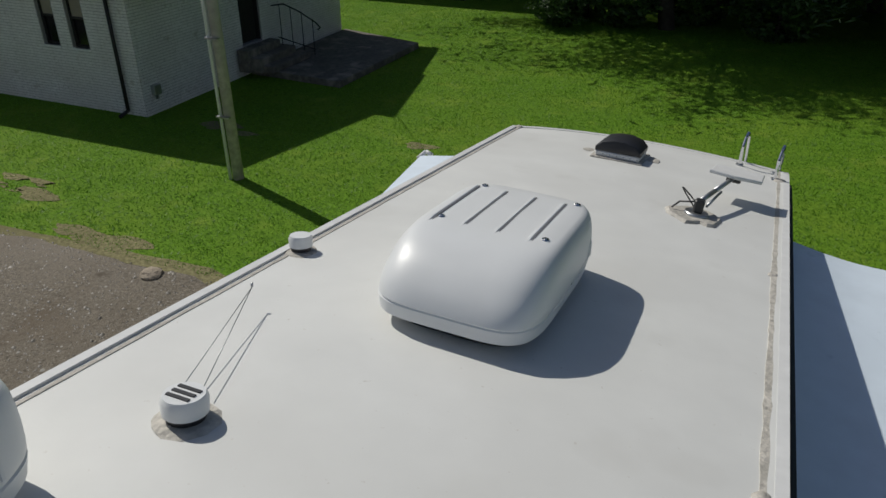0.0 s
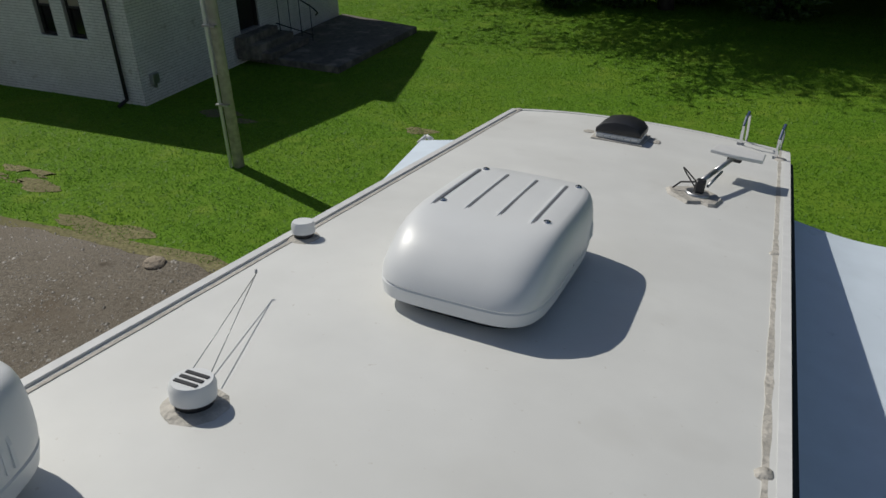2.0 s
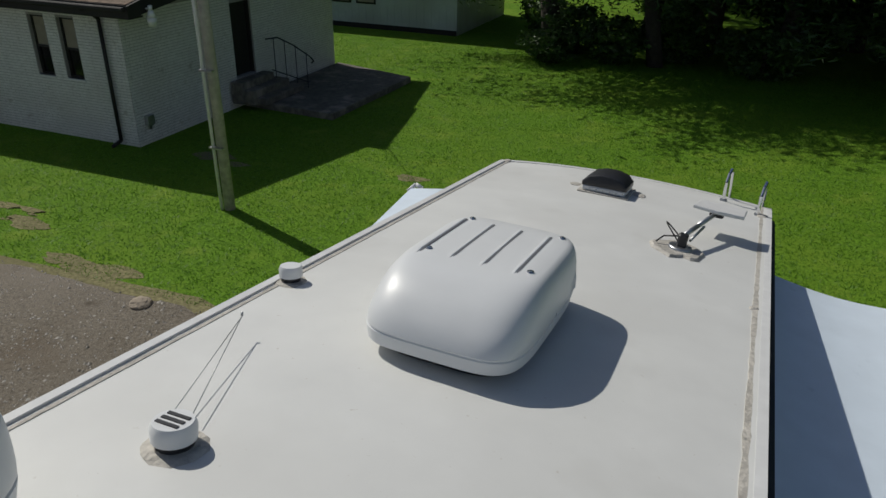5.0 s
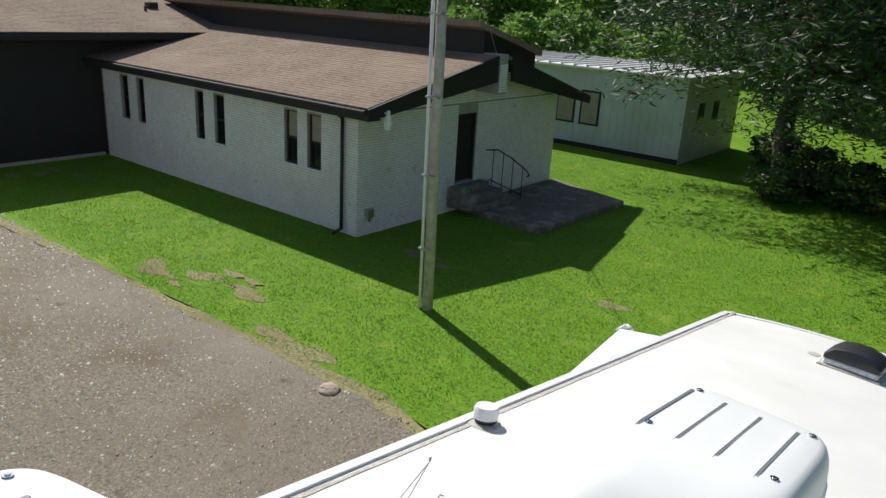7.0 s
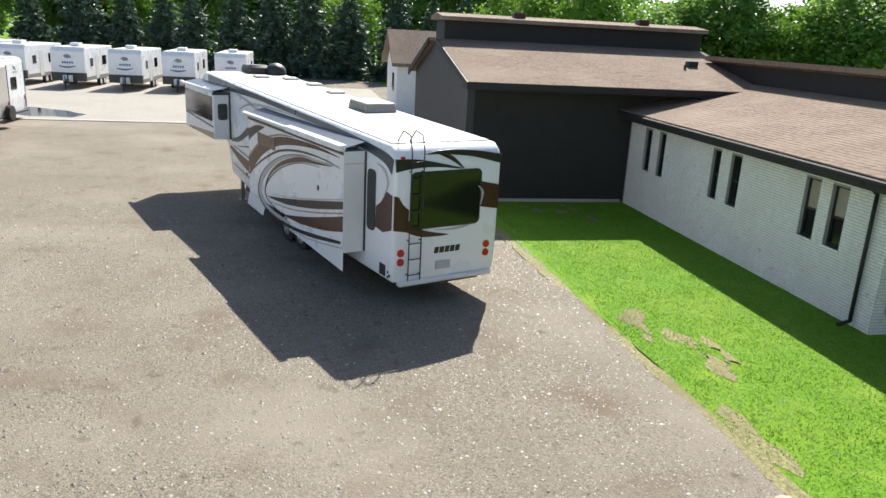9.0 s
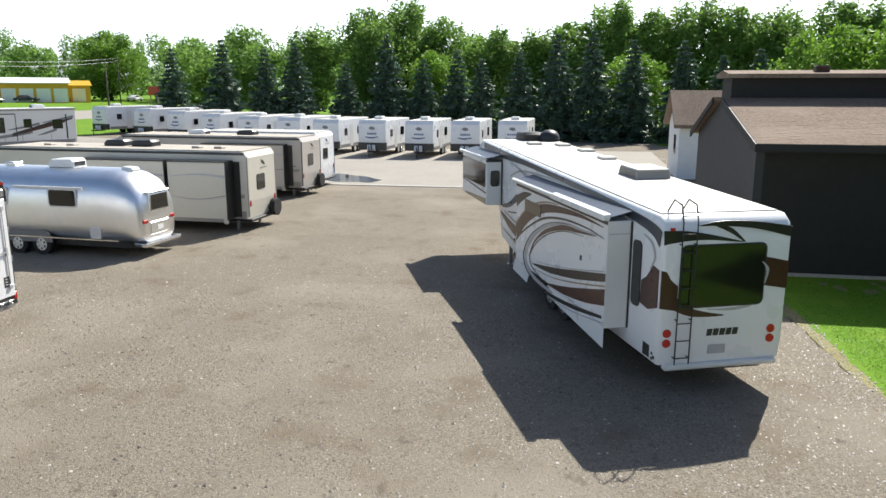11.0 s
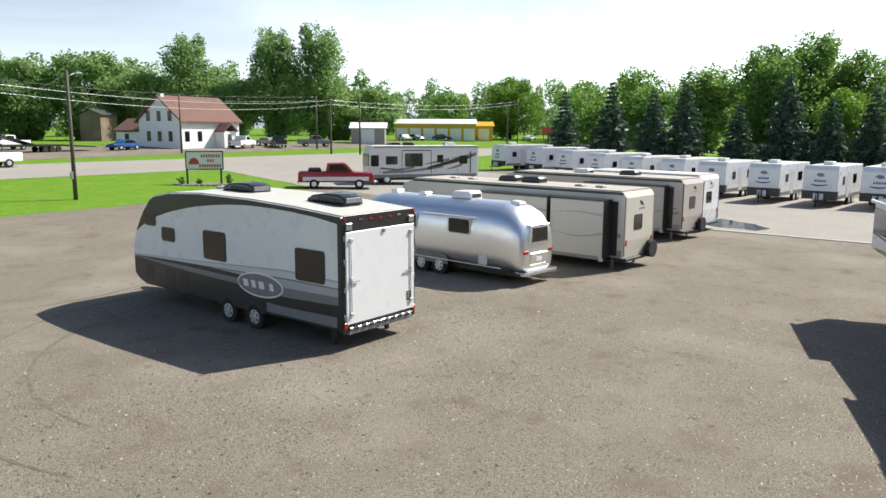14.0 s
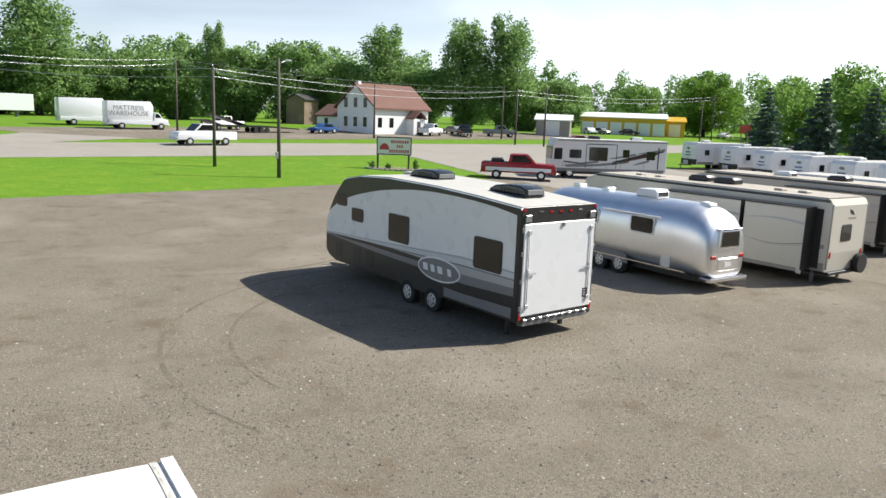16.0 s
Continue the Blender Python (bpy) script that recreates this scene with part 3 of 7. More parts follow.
part("downpipe", bm, DARKWOOD, wing, "black downpipe")
bm = NB()
cyl(bm, (-12.6, 12.75, 0.62), (-12.6, 12.75, 0.35), 0.035), box(bm, -12.67, 12.65, 0.45, -12.55, 12.87, 0.68, 0.01)
part("meter_box", bm, GALV, wing)
bm = NB()
cyl(bm, (-11.78, 12.45, 2.78), (-11.78, 12.45, 2.96), 0.085, 0.105, 14), cyl(bm, (-11.78, 12.45, 2.96), (-11.78, 12.45, 3.10), 0.105, 0.05, 14), cyl(bm, (-11.78, 12.45, 3.10), (-11.78, 12.45, 3.20), 0.045, 0.045, 10), tube(bm, [(-11.78, 12.45, 3.12), (-11.95, 12.45, 3.14)], 0.02, 6)
part("yard_lamp", bm, TRIMW, wing, "pale glass and metal yard lamp under the eave")
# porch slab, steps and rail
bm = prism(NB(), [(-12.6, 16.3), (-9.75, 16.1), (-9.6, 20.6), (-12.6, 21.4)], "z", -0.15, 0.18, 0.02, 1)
single("porch_slab", bm, DARKC, "weathered concrete porch slab, partly in shade", "slab", "", "structure")
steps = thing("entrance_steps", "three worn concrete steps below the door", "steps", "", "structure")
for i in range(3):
    part("step", box(NB(), -12.62, 16.0 - 0.1 * i, 0.0 + 0.18, -12.62 + 0.95 - 0.3 * i, 17.3 + 0.28 * (2 - i), 0.36 + 0.2 * i, 0.02), DARKC, steps)
rail = thing("hand_rail", "black wrought iron hand rail beside the steps", "rail")
bm = NB()
rp = [(-12.5, 17.35, 1.62), (-12.2, 17.5, 1.66), (-11.9, 17.75, 1.45), (-11.6, 18.1, 1.1), (-11.52, 18.2, 0.95), (-11.6, 18.2, 0.88)]
tube(bm, rp, 0.022, 6)
part("top_rail", bm, IRON, rail)
part("bottom_rail", tube(NB(), [(-12.4, 17.4, 0.78), (-11.62, 18.05, 0.36)], 0.016, 6), IRON, rail)
for fz in (0.1, 0.38, 0.66, 0.94):
    x, y = -12.4 + 0.8 * fz, 17.4 + 0.66 * fz
    part("baluster", cyl(NB(), (x, y, 0.2), (x, y, 1.66 - 0.5 * fz ** 2), 0.013, 0.013, 6), IRON, rail)

# ---- dark hall with a grey gable ----
hall = thing("dark_hall", "large black-brown hall with a grey gable and brown shingle roof", "building")
HX, HY0 = -24.8, 6.5
HY1 = 17.25
part("wall", box(NB(), HX - 0.25, HY0 + 0.255, -0.1, HX, HY1, 3.9), DARKWOOD, hall)
part("gable_wall", prism(NB(), [(HX, -0.1), (HX, 3.85), (-30.2, 5.35), (-35.6, 3.85), (-35.6, -0.1)], "y", HY0, HY0 + 0.25), GREYSIDE, hall, "flat grey gable wall")
part("plinth", box(NB(), HX, HY0, -0.1, HX + 0.08, 12.3, 0.10, 0.01), CONCRETE, hall)


def slope_x(x0, z0, x1, z1, y0, y1, thick):
    return prism(NB(), [(x0, z0), (x1, z1), (x1, z1 - thick), (x0, z0 - thick)], "y", y0, y1)


part("front_roof", slope_x(HX + 1.1, 4.08, -29.3, 5.30, HY0 - 0.24, HY1, 0.12), SHINGLE, hall)
v, f = shingles(0, 4.08, HX + 1.1 + 29.3, 5.30, HY0 - 0.24, HY1, 9)
v = np.stack([HX + 1.1 - v[:, 1], v[:, 0], v[:, 2]], 1)
ob = new("roof_covering", from_np("roof_covering", v, f, SHINGLE, True))
ob.parent = hall
tagged(ob, "sun-faded brown shingles", "", "", "stuff")
part("back_roof", slope_x(-31.1, 5.30, -36.1, 3.8, HY0 - 0.24, HY1, 0.12), SHINGLE, hall)
part("fascia", box(NB(), HX + 1.07, HY0 - 0.24, 3.86, HX + 1.13, HY1, 4.07), DARKWOOD, hall)
part("soffit", box(NB(), HX, HY0 - 0.22, 3.84, HX + 1.07, HY1, 3.89), DARKWOOD, hall)
for x0, z0, x1, z1 in ((HX + 1.12, 4.07, -29.3, 5.29), (-31.1, 5.29, -36.1, 3.79)):
    part("barge_board", prism(NB(), [(x0, z0), (x1, z1), (x1, z1 - 0.28), (x0, z0 - 0.22)], "y", HY0 - 0.30, HY0 - 0.24), DARKWOOD, hall)
part("clerestory", box(NB(), -31.0, HY0 + 0.02, 5.1, -29.35, HY1, 6.0), DARKWOOD, hall, "black clerestory band")
part("ridge_roof", prism(NB(), [(-29.05, 5.98), (-29.05, 6.12), (-30.2, 6.26), (-31.4, 6.12), (-31.4, 5.98)], "y", HY0 - 0.16, HY1 + 0.1), SHINGLE, hall)
for y in (9.3, 14.5):
    part("roof_vent", box(NB(), -29.9, y, 6.14, -29.5, y + 0.45, 6.40, 0.03), BROWNST, hall)
bm = NB()
box(bm, -26.9, 15.3, 4.65, -26.6, 15.7, 4.95, 0.03)
part("flue", bm, IRON, hall)
part("vent_pipe", cyl(NB(), (-26.3, 15.0, 4.5), (-26.3, 15.0, 4.82), 0.05), IRON, hall)
cott = thing("white_outbuilding", "small white gabled outbuilding with brown roof", "building")
part("wall", prism(NB(), [(-50, -0.1), (-50, 3.4), (-52.6, 5.2), (-55.2, 3.4), (-55.2, -0.1)], "y", 7.6, 16), PAINTW, cott)
part("roof", prism(NB(), [(-49.6, 3.2), (-52.6, 5.3), (-55.6, 3.2), (-55.6, 3.42), (-52.6, 5.52), (-49.6, 3.42)], "y", 7.2, 16.2), SHINGLE, cott)
part("window", box(NB(), -52.1, 7.55, 1.5, -51.4, 7.59, 2.7), GLASSD, cott)

# ---- pale prefabricated building behind ----
mob = thing("prefab_building", "long pale metal-sided prefabricated building with a flat white roof", "building")
MY = 28.2
part("wall", box(NB(), -34, MY, -0.1, -11.1, MY + 6, 3.25), MOBILE, mob)
part("skirt", box(NB(), -34, MY - 0.02, -0.1, -11.1, MY, 0.2), DARKWOOD, mob)
bm = NB()
for i in range(70):
    x = -34 + 0.33 * i
    box(bm, x, MY - 0.012, 0.2, x + 0.03, MY, 3.25)
part("siding_ribs", bm, MOBILE, mob)
part("roof", box(NB(), -34.2, MY - 0.25, 3.25, -10.9, MY + 6.2, 3.38, 0.03), TRIMW, mob)
bm = NB()
for i in range(38):
    box(bm, -34 + 0.6 * i, MY - 0.25, 3.375, -34 + 0.6 * i + 0.07, MY + 6.2, 3.43)
part("roof_seams", bm, GALV, mob)
for x in (-15.6, -16.75, -19.2, -20.3, -24, -25.1):
    w = part("window", box(NB(), x, MY - 0.03, 0.98, x + 0.92, MY - 0.015, 2.4), DARKWOOD, mob)
    part("blind", box(NB(), x + 0.09, MY - 0.045, 1.06, x + 0.83, MY - 0.03, 2.32), BLIND, w, "tan drawn blind")
for y in (29.6, 31.2):
    part("window", box(NB(), -11.1, y, 1.5, -11.07, y + 0.6, 2.3), GLASSD, mob)

# ---- leaning service pole ----
pole = thing("utility_pole", "weathered grey wooden pole with a metal conduit, beside the gravel", "pole")
bm = NB()
cyl(bm, (-8.6, 10.33, -0.3), (-8.66, 10.35, 8.6), 0.105, 0.085, 14)
part("shaft", bm, POLEW, pole)
bm = NB()
tube(bm, [(-8.72, 10.24, 0), (-8.78, 10.26, 8.2)], 0.032, 8)
part("conduit", bm, TRIMW, pole, "pale metal conduit strapped to the pole")
for z in (1.2, 2.6, 4.0, 5.4):
    part("strap", box(NB(), -8.80, 10.20, z, -8.52, 10.28, z + 0.03), GALV, pole)


def tyre_track(cx, cy, r, a0, a1, w, name="tyre_track"):
    """A faint arc of packed, darker grit left by turning wheels."""
    bm = NB()
    n = 60
    ring = []
    for i in range(n + 1):
        a = radians(a0 + (a1 - a0) * i / n)
        ww = w * (0.6 + 0.4 * math.sin(math.pi * i / n)) * (1 + 0.4 * noise.noise((i * 0.4, cx, cy)))
        ring.append([bm.verts.new((cx + (r + s * ww) * math.cos(a), cy + (r + s * ww) * math.sin(a), 0.0165)) for s in (-0.5, 0.5)])
    for p, q in zip(ring, ring[1:]):
        bm.faces.new((p[0], p[1], q[1], q[0]))
    tagged(part(name, bm, TRACK), "faint curved wheel track in the gravel", "tyre track", "wheel tracks", "structure")


for cx, cy, r, a0, a1, w in ((-14.5, -13.5, 8.6, -130, 20, 0.13), (-14.5, -13.5, 7.0, -120, 10, 0.12), (-9, -24, 10, 120, 210, 0.13), (-9, -24, 8.4, 125, 205, 0.12), (-12, -30, 7, 60, 200, 0.12)):
    tyre_track(cx, cy, r, a0, a1, w)
# ---- the trailer underfoot ----
RV = pose(0, 0, 0, 0, 0, -0.95)
XL, XR, YN, YF = -2.12, 0.237, -1.58, 6.72


def front_y(x):
    """The roof's end bows outwards and falls back at the far corner."""
    u = (x - XL) / (XR - XL)
    return 6.44 + 0.33 * (1 - (1 - min(1.0, u * 1.35)) ** 2)


def roof_z(x, y):
    t = (x - (XL + XR) / 2) / ((XR - XL) / 2)
    sag = 0.0 if y < 6.3 else -0.05 * ((y - 6.3) / 0.45) ** 2
    return 4.075 - 0.0410 * x - 0.1443 * y + 0.055 * (1 - t * t) - 0.03 + sag


own = thing("travel_trailer", "white travel trailer roof in worn rubber membrane, walked upon", "trailer", at=RV)
bm = NB()
NX, NY = 16, 44
top = [[bm.verts.new((XL + (XR - XL) * i / NX, YN + (front_y(XL + (XR - XL) * i / NX) - YN) * j / NY, roof_z(XL + (XR - XL) * i / NX, YN + (front_y(XL + (XR - XL) * i / NX) - YN) * j / NY))) for j in range(NY + 1)] for i in range(NX + 1)]
low = [[bm.verts.new((q.co.x, q.co.y, q.co.z - 0.06)) for q in col] for col in top]
for i in range(NX):
    for j in range(NY):
        bm.faces.new((top[i][j], top[i + 1][j], top[i + 1][j + 1], top[i][j + 1]))
        bm.faces.new((low[i][j], low[i][j + 1], low[i + 1][j + 1], low[i + 1][j]))
for i in range(NX):
    for j in (0, NY):
        bm.faces.new((top[i][j], top[i + 1][j], low[i + 1][j], low[i][j]))
for j in range(NY):
    for i in (0, NX):
        bm.faces.new((top[i][j], top[i][j + 1], low[i][j + 1], low[i][j]))
part("roof", bm, MEMBRANE, own, "grey-white rubber roof membrane with faint stains", True)
part("body", prism(NB(), [(YN, 0.55), (YN, roof_z(XL, YN) - 0.1), (6.0, roof_z(XL, 6.0) - 0.1), (6.40, roof_z(XL, 6.4) - 0.12), (6.40, 0.55)], "x", XL + 0.02, XR - 0.02, 0.03), WHITE, own)


def edge_strip(name, x, w, dz, h, mat, wob=0.0, y0=None, y1=None, label=""):
    """A strip following the roof's edge."""
    bm = NB()
    ya, yb = (YN if y0 is None else y0), (YF if y1 is None else y1)
    n = int((yb - ya) / 0.05)
    prev = None
    for i in range(n + 1):
        y = ya + (yb - ya) * i / n
        ww = w * (1 + wob * (noise.noise((y * 5, x * 3, 0.3)) + 0.6 * noise.noise((y * 17, x, 2.0))))
        z = roof_z(min(max(x, XL), XR), y) + dz
        ring = [bm.verts.new(p) for p in ((x - ww / 2, y, z - h), (x - ww / 2, y, z), (x + ww / 2, y, z), (x + ww / 2, y, z - h))]
        if prev:
            for a in range(4):
                bm.faces.new((prev[a], prev[(a + 1) % 4], ring[(a + 1) % 4], ring[a]))
        else:
            bm.faces.new(ring)
        prev = ring
    bm.faces.new(prev[::-1])
    return part(name, bm, mat, own, label)


edge_strip("side_rail", XR + 0.022, 0.045, 0.012, 0.09, TRIMW)
edge_strip("side_rail", XL - 0.022, 0.045, 0.012, 0.09, TRIMW, y1=6.44)
edge_strip("sealant_bead", XR - 0.035, 0.026, 0.006, 0.02, SEALANT, 0.6, label="grey smeared sealant bead")
edge_strip("sealant_bead", XL + 0.03, 0.02, 0.004, 0.02, SEALANT, 0.4, y1=6.42)
edge_strip("membrane_lap", XR - 0.012, 0.028, 0.009, 0.02, MEMBRANE)
edge_strip("gutter", XR + 0.07, 0.04, -0.10, 0.03, IRON)
for x, y, r in ((XR - 0.035, 1.97, 0.034), (XR - 0.04, 4.0, 0.028), (XL + 0.02, 6.42, 0.04), (XR - 0.03, 6.2, 0.05), (XR - 0.04, 0.6, 0.03)):
    bm = NB()
    bmesh.ops.create_icosphere(bm, subdivisions=2, radius=r)
    for q in bm.verts:
        q.co = q.co * (1 + 0.3 * noise.noise(q.co * 40))
        q.co.z *= 0.35
        q.co += Vector((x, y, roof_z(x, y) + 0.004))
    part("sealant_blob", bm, SEALANT, own, "", True)
bm = NB()
for i in range(16):
    x0, x1 = XL + (XR - XL) * i / 16, XL + (XR - XL) * (i + 1) / 16
    a0, a1 = front_y(x0), front_y(x1)
    vs = [bm.verts.new(p) for p in ((x0, a0 - 0.03, roof_z(x0, a0) + 0.012), (x1, a1 - 0.03, roof_z(x1, a1) + 0.012), (x1, a1 + 0.03, roof_z(x1, a1) + 0.004), (x0, a0 + 0.03, roof_z(x0, a0) + 0.004))]
    bm.faces.new(vs)
    ws = [bm.verts.new(q.co - Vector((0, 0, 0.07))) for q in vs]
    bm.faces.new(ws[::-1])
    for a in range(4):
        bm.faces.new((vs[a], ws[a], ws[(a + 1) % 4], vs[(a + 1) % 4]))
part("end_rail", bm, TRIMW, own)


def on_roof(x, y, rz=0):
    """A pose on the roof, upright to its surface."""
    e = 0.05
    nx, ny = (roof_z(x + e, y) - roof_z(x - e, y)) / (2 * e), (roof_z(x, y + e) - roof_z(x, y - e)) / (2 * e)
    up = Vector((-nx, -ny, 1)).normalized()
    return RV @ Matrix.Translation((x, y, roof_z(x, y))) @ up.to_track_quat("Z", "Y").to_matrix().to_4x4() @ up_fix(up, rz)


def up_fix(up, rz):
    q = up.to_track_quat("Z", "Y").to_matrix()
    ahead = q.inverted() @ Vector((0, 1, 0))
    return Matrix.Rotation(math.atan2(-ahead.x, ahead.y) + radians(rz), 4, "Z")


def super_ring(w, l, z, n=48, p=3.2):
    return [(0.5 * w * math.copysign(abs(math.cos(a)) ** (2 / p), math.cos(a)), 0.5 * l * math.copysign(abs(math.sin(a)) ** (2 / p), math.sin(a)), z) for a in (2 * math.pi * i / n for i in range(n))]


def loft(bm, rings, cap_top=True, cap_low=True, smooth=True):
    rr = [[bm.verts.new(p) for p in r] for r in rings]
    n = len(rr[0])
    for a, b in zip(rr, rr[1:]):
        for i in range(n):
            f = bm.faces.new((a[i], a[(i + 1) % n], b[(i + 1) % n], b[i]))
            f.smooth = smooth
    if cap_low:
        bm.faces.new(rr[0][::-1])
    if cap_top:
        f = bm.faces.new(rr[-1])
        f.smooth = smooth
    return bm


def air_conditioner(at, group="roof air conditioners"):
    """A rounded shroud with a long sloping nose, four ribs and four screws on its flat back."""
    ac = thing("roof_air_conditioner", "white rounded plastic rooftop air conditioner with ribbed top", "air conditioner", group, at=at)
    W, L = 0.74, 1.16
    part("base_pan", loft(NB(), [super_ring(W - 0.16, L - 0.2, 0.0, 64, 5), super_ring(W - 0.12, L - 0.14, 0.06, 64, 5)]), BLACKP, ac)
    part("skirt", loft(NB(), [super_ring(W - 0.07, L - 0.07, 0.05, 64, 5), super_ring(W - 0.015, L - 0.015, 0.062, 64, 5), super_ring(W, L, 0.118, 64, 5), super_ring(W - 0.01, L - 0.01, 0.124, 64, 5)]), SHROUD, ac, "", True)

    def ring(w, l, z, back):
        return [(x, y + back, z) for x, y, z in super_ring(w, l, z, 64, 5)]

    rows = [(0.728, 1.148, 0.122, 0), (0.74, 1.16, 0.132, 0), (0.742, 1.150, 0.165, 0.006), (0.736, 1.105, 0.215, 0.026), (0.722, 1.05, 0.262, 0.050), (0.700, 0.985, 0.302, 0.078), (0.670, 0.915, 0.329, 0.106), (0.640, 0.85, 0.344, 0.130), (0.595, 0.77, 0.352, 0.148), (0.44, 0.58, 0.356, 0.16), (0.03, 0.04, 0.359, 0.165)]
    part("shroud", loft(NB(), [ring(*r) for r in rows]), SHROUD, ac, "", True)
    for i in range(4):
        x = -0.275 + 0.152 * i
        part("rib", prism(NB(), [(-0.20, 0.335), (0.44, 0.335), (0.435, 0.357), (0.42, 0.362), (-0.12, 0.361), (-0.19, 0.350)], "x", x, x + 0.016, 0.003, 1), SHROUD, ac)
        # raised grey strip paints the dark shade line along the rib's right side
        part("rib_groove", prism(NB(), [(-0.20, 0.335), (0.44, 0.335), (0.43, 0.3595), (-0.10, 0.3595), (-0.19, 0.349)], "x", x + 0.0165, x + 0.024), GREYST, ac)
    for x, y in ((-0.235, -0.10), (-0.235, 0.46), (0.25, -0.10), (0.25, 0.46)):
        z = 0.357
        bm = NB()
        cyl(bm, (x, y, z - 0.012), (x, y, z + 0.003), 0.018, 0.016, 12), cyl(bm, (x, y, z), (x, y, z + 0.007), 0.008, 0.008, 8)
        part("screw", bm, CHROME, ac)
    for sgn in (1, -1):
        for k in range(12):
            y = 0.03 + 0.030 * k
            part("louvre", prism(NB(), [(sgn * 0.355, 0.15), (sgn * 0.3715, 0.15), (sgn * 0.3665, 0.215), (sgn * 0.356, 0.245), (sgn * 0.345, 0.245)], "y", y, y + 0.012), SHROUD, ac)
        part("panel_seam", prism(NB(), [(sgn * 0.355, 0.135), (sgn * 0.3715, 0.135), (sgn * 0.3665, 0.215), (sgn * 0.352, 0.262), (sgn * 0.34, 0.262)], "y", 0.004, 0.009), GREYST, ac)
    return ac


air_conditioner(on_roof(-1.035, 2.80))
air_conditioner(on_roof(-1.86, 0.36, 14))


def roof_hatch():
    h = thing("roof_vent", "smoked black plastic roof vent lid on a white flange", "roof vent", at=on_roof(-1.03, 5.85, -1))
    part("flange", box(NB(), -0.21, -0.2, -0.004, 0.21, 0.2, 0.012, 0.005), SEALANT, h)
    part("collar", box(NB(), -0.18, -0.17, 0.01, 0.18, 0.17, 0.055, 0.01), TRIMW, h)
    bm = NB()
    prism(bm, [(-0.185, 0.05), (-0.185, 0.085), (-0.13, 0.135), (-0.04, 0.155), (0.05, 0.155), (0.14, 0.13), (0.185, 0.085), (0.185, 0.05)], "y", -0.175, 0.175, 0.02, 2)
    part("lid", bm, BLACKP, h, "smoked black lid", True)
    for i in range(7):
        part("screw", cyl(NB(), (-0.165 + 0.055 * i, -0.176, 0.032), (-0.165 + 0.055 * i, -0.182, 0.032), 0.006, 0.006, 6), GALV, h)
    for x, y, r in ((-0.27, 0.02, 0.05), (0.27, 0.05, 0.06), (0.24, 0.12, 0.04)):
        bm = NB()
        bmesh.ops.create_icosphere(bm, subdivisions=2, radius=r)
        for q in bm.verts:
            q.co = q.co * (1 + 0.35 * noise.noise(q.co * 25))
            q.co.z *= 0.12
            q.co += Vector((x, y, 0.0))
        part("sealant_smear", bm, SEALANT, h, "", True)


roof_hatch()


def antenna():
    a = thing("television_antenna", "white winged television antenna folded down on a grey mast", "antenna", at=on_roof(-0.30, 4.68, 0))
    bm = NB()
    bmesh.ops.create_circle(bm, segments=28, radius=0.19, cap_ends=True)
    for q in bm.verts:
        q.co.x *= 1.0 + 0.3 * noise.noise(q.co * 9)
        q.co.y *= 0.9 + 0.3 * noise.noise(q.co * 11)
    r = bmesh.ops.extrude_face_region(bm, geom=bm.faces[:])
    for q in [g for g in r["geom"] if isinstance(g, bmesh.types.BMVert)]:
        q.co *= 0.9
        q.co.z += 0.018
    part("sealant_pad", bm, SEALANT, a, "weathered grey-tan sealant pad", True)
    part("base_plate", cyl(NB(), (0, 0, 0.01), (0, 0, 0.035), 0.085, 0.075, 18), GALV, a)
    part("pivot", box(NB(), -0.03, -0.035, 0.03, 0.035, 0.04, 0.12, 0.012), BLACKP, a)
    bm = NB()
    tube(bm, [(0.0, 0.02, 0.10), (0.07, 0.25, 0.13), (0.17, 0.62, 0.16)], 0.017, 8)
    tube(bm, [(0.05, 0.02, 0.08), (0.11, 0.30, 0.12)], 0.010, 6)
    part("mast", bm, GALV, a)
    part("hub", box(NB(), 0.12, 0.56, 0.135, 0.22, 0.70, 0.175, 0.01), BLACKP, a)
    bm = NB()
    prism(bm, [(0.0, 0.54), (0.03, 0.74), (0.20, 0.77), (0.37, 0.74), (0.355, 0.53), (0.18, 0.51)], "z", 0.172, 0.20, 0.008, 2)
    part("wing", bm, TRIMW, a, "flat white antenna wing")
    bm = NB()
    pts = [(-0.02 - 0.11 * math.sin(s), 0.02 + 0.10 * s * 0.4, 0.05 + 0.10 * math.sin(s)) for s in np.linspace(0, 3.0, 9)]
    tube(bm, pts, 0.005, 5)
    tube(bm, [(-0.02, 0, 0.1), (-0.12, 0.02, 0.07), (-0.16, -0.02, 0.03)], 0.006, 5)
    part("cable", bm, IRON, a)


antenna()


def plumbing_vent(at, r=0.06, h=0.09, label="round grey plastic plumbing vent cap in sealant"):
    p = thing("plumbing_vent", label, "vent", "roof vents", at=at)
    bm = NB()
    bmesh.ops.create_icosphere(bm, subdivisions=2, radius=r * 1.5)
    for q in bm.verts:
        q.co = q.co * (1 + 0.25 * noise.noise(q.co * 20))
        q.co.z = abs(q.co.z) * 0.12
    part("sealant_pad", bm, SEALANT, p, "", True)
    part("neck", cyl(NB(), (0, 0, 0), (0, 0, h * 0.5), r * 0.85, r * 0.85, 20), BLACKP, p)
    part("cap", loft(NB(), [super_ring(2 * r, 2 * r, h * 0.35, 24, 2), super_ring(2.05 * r, 2.05 * r, h * 0.8, 24, 2), super_ring(1.8 * r, 1.8 * r, h, 24, 2)]), SHROUD, p, "", True)
    return p


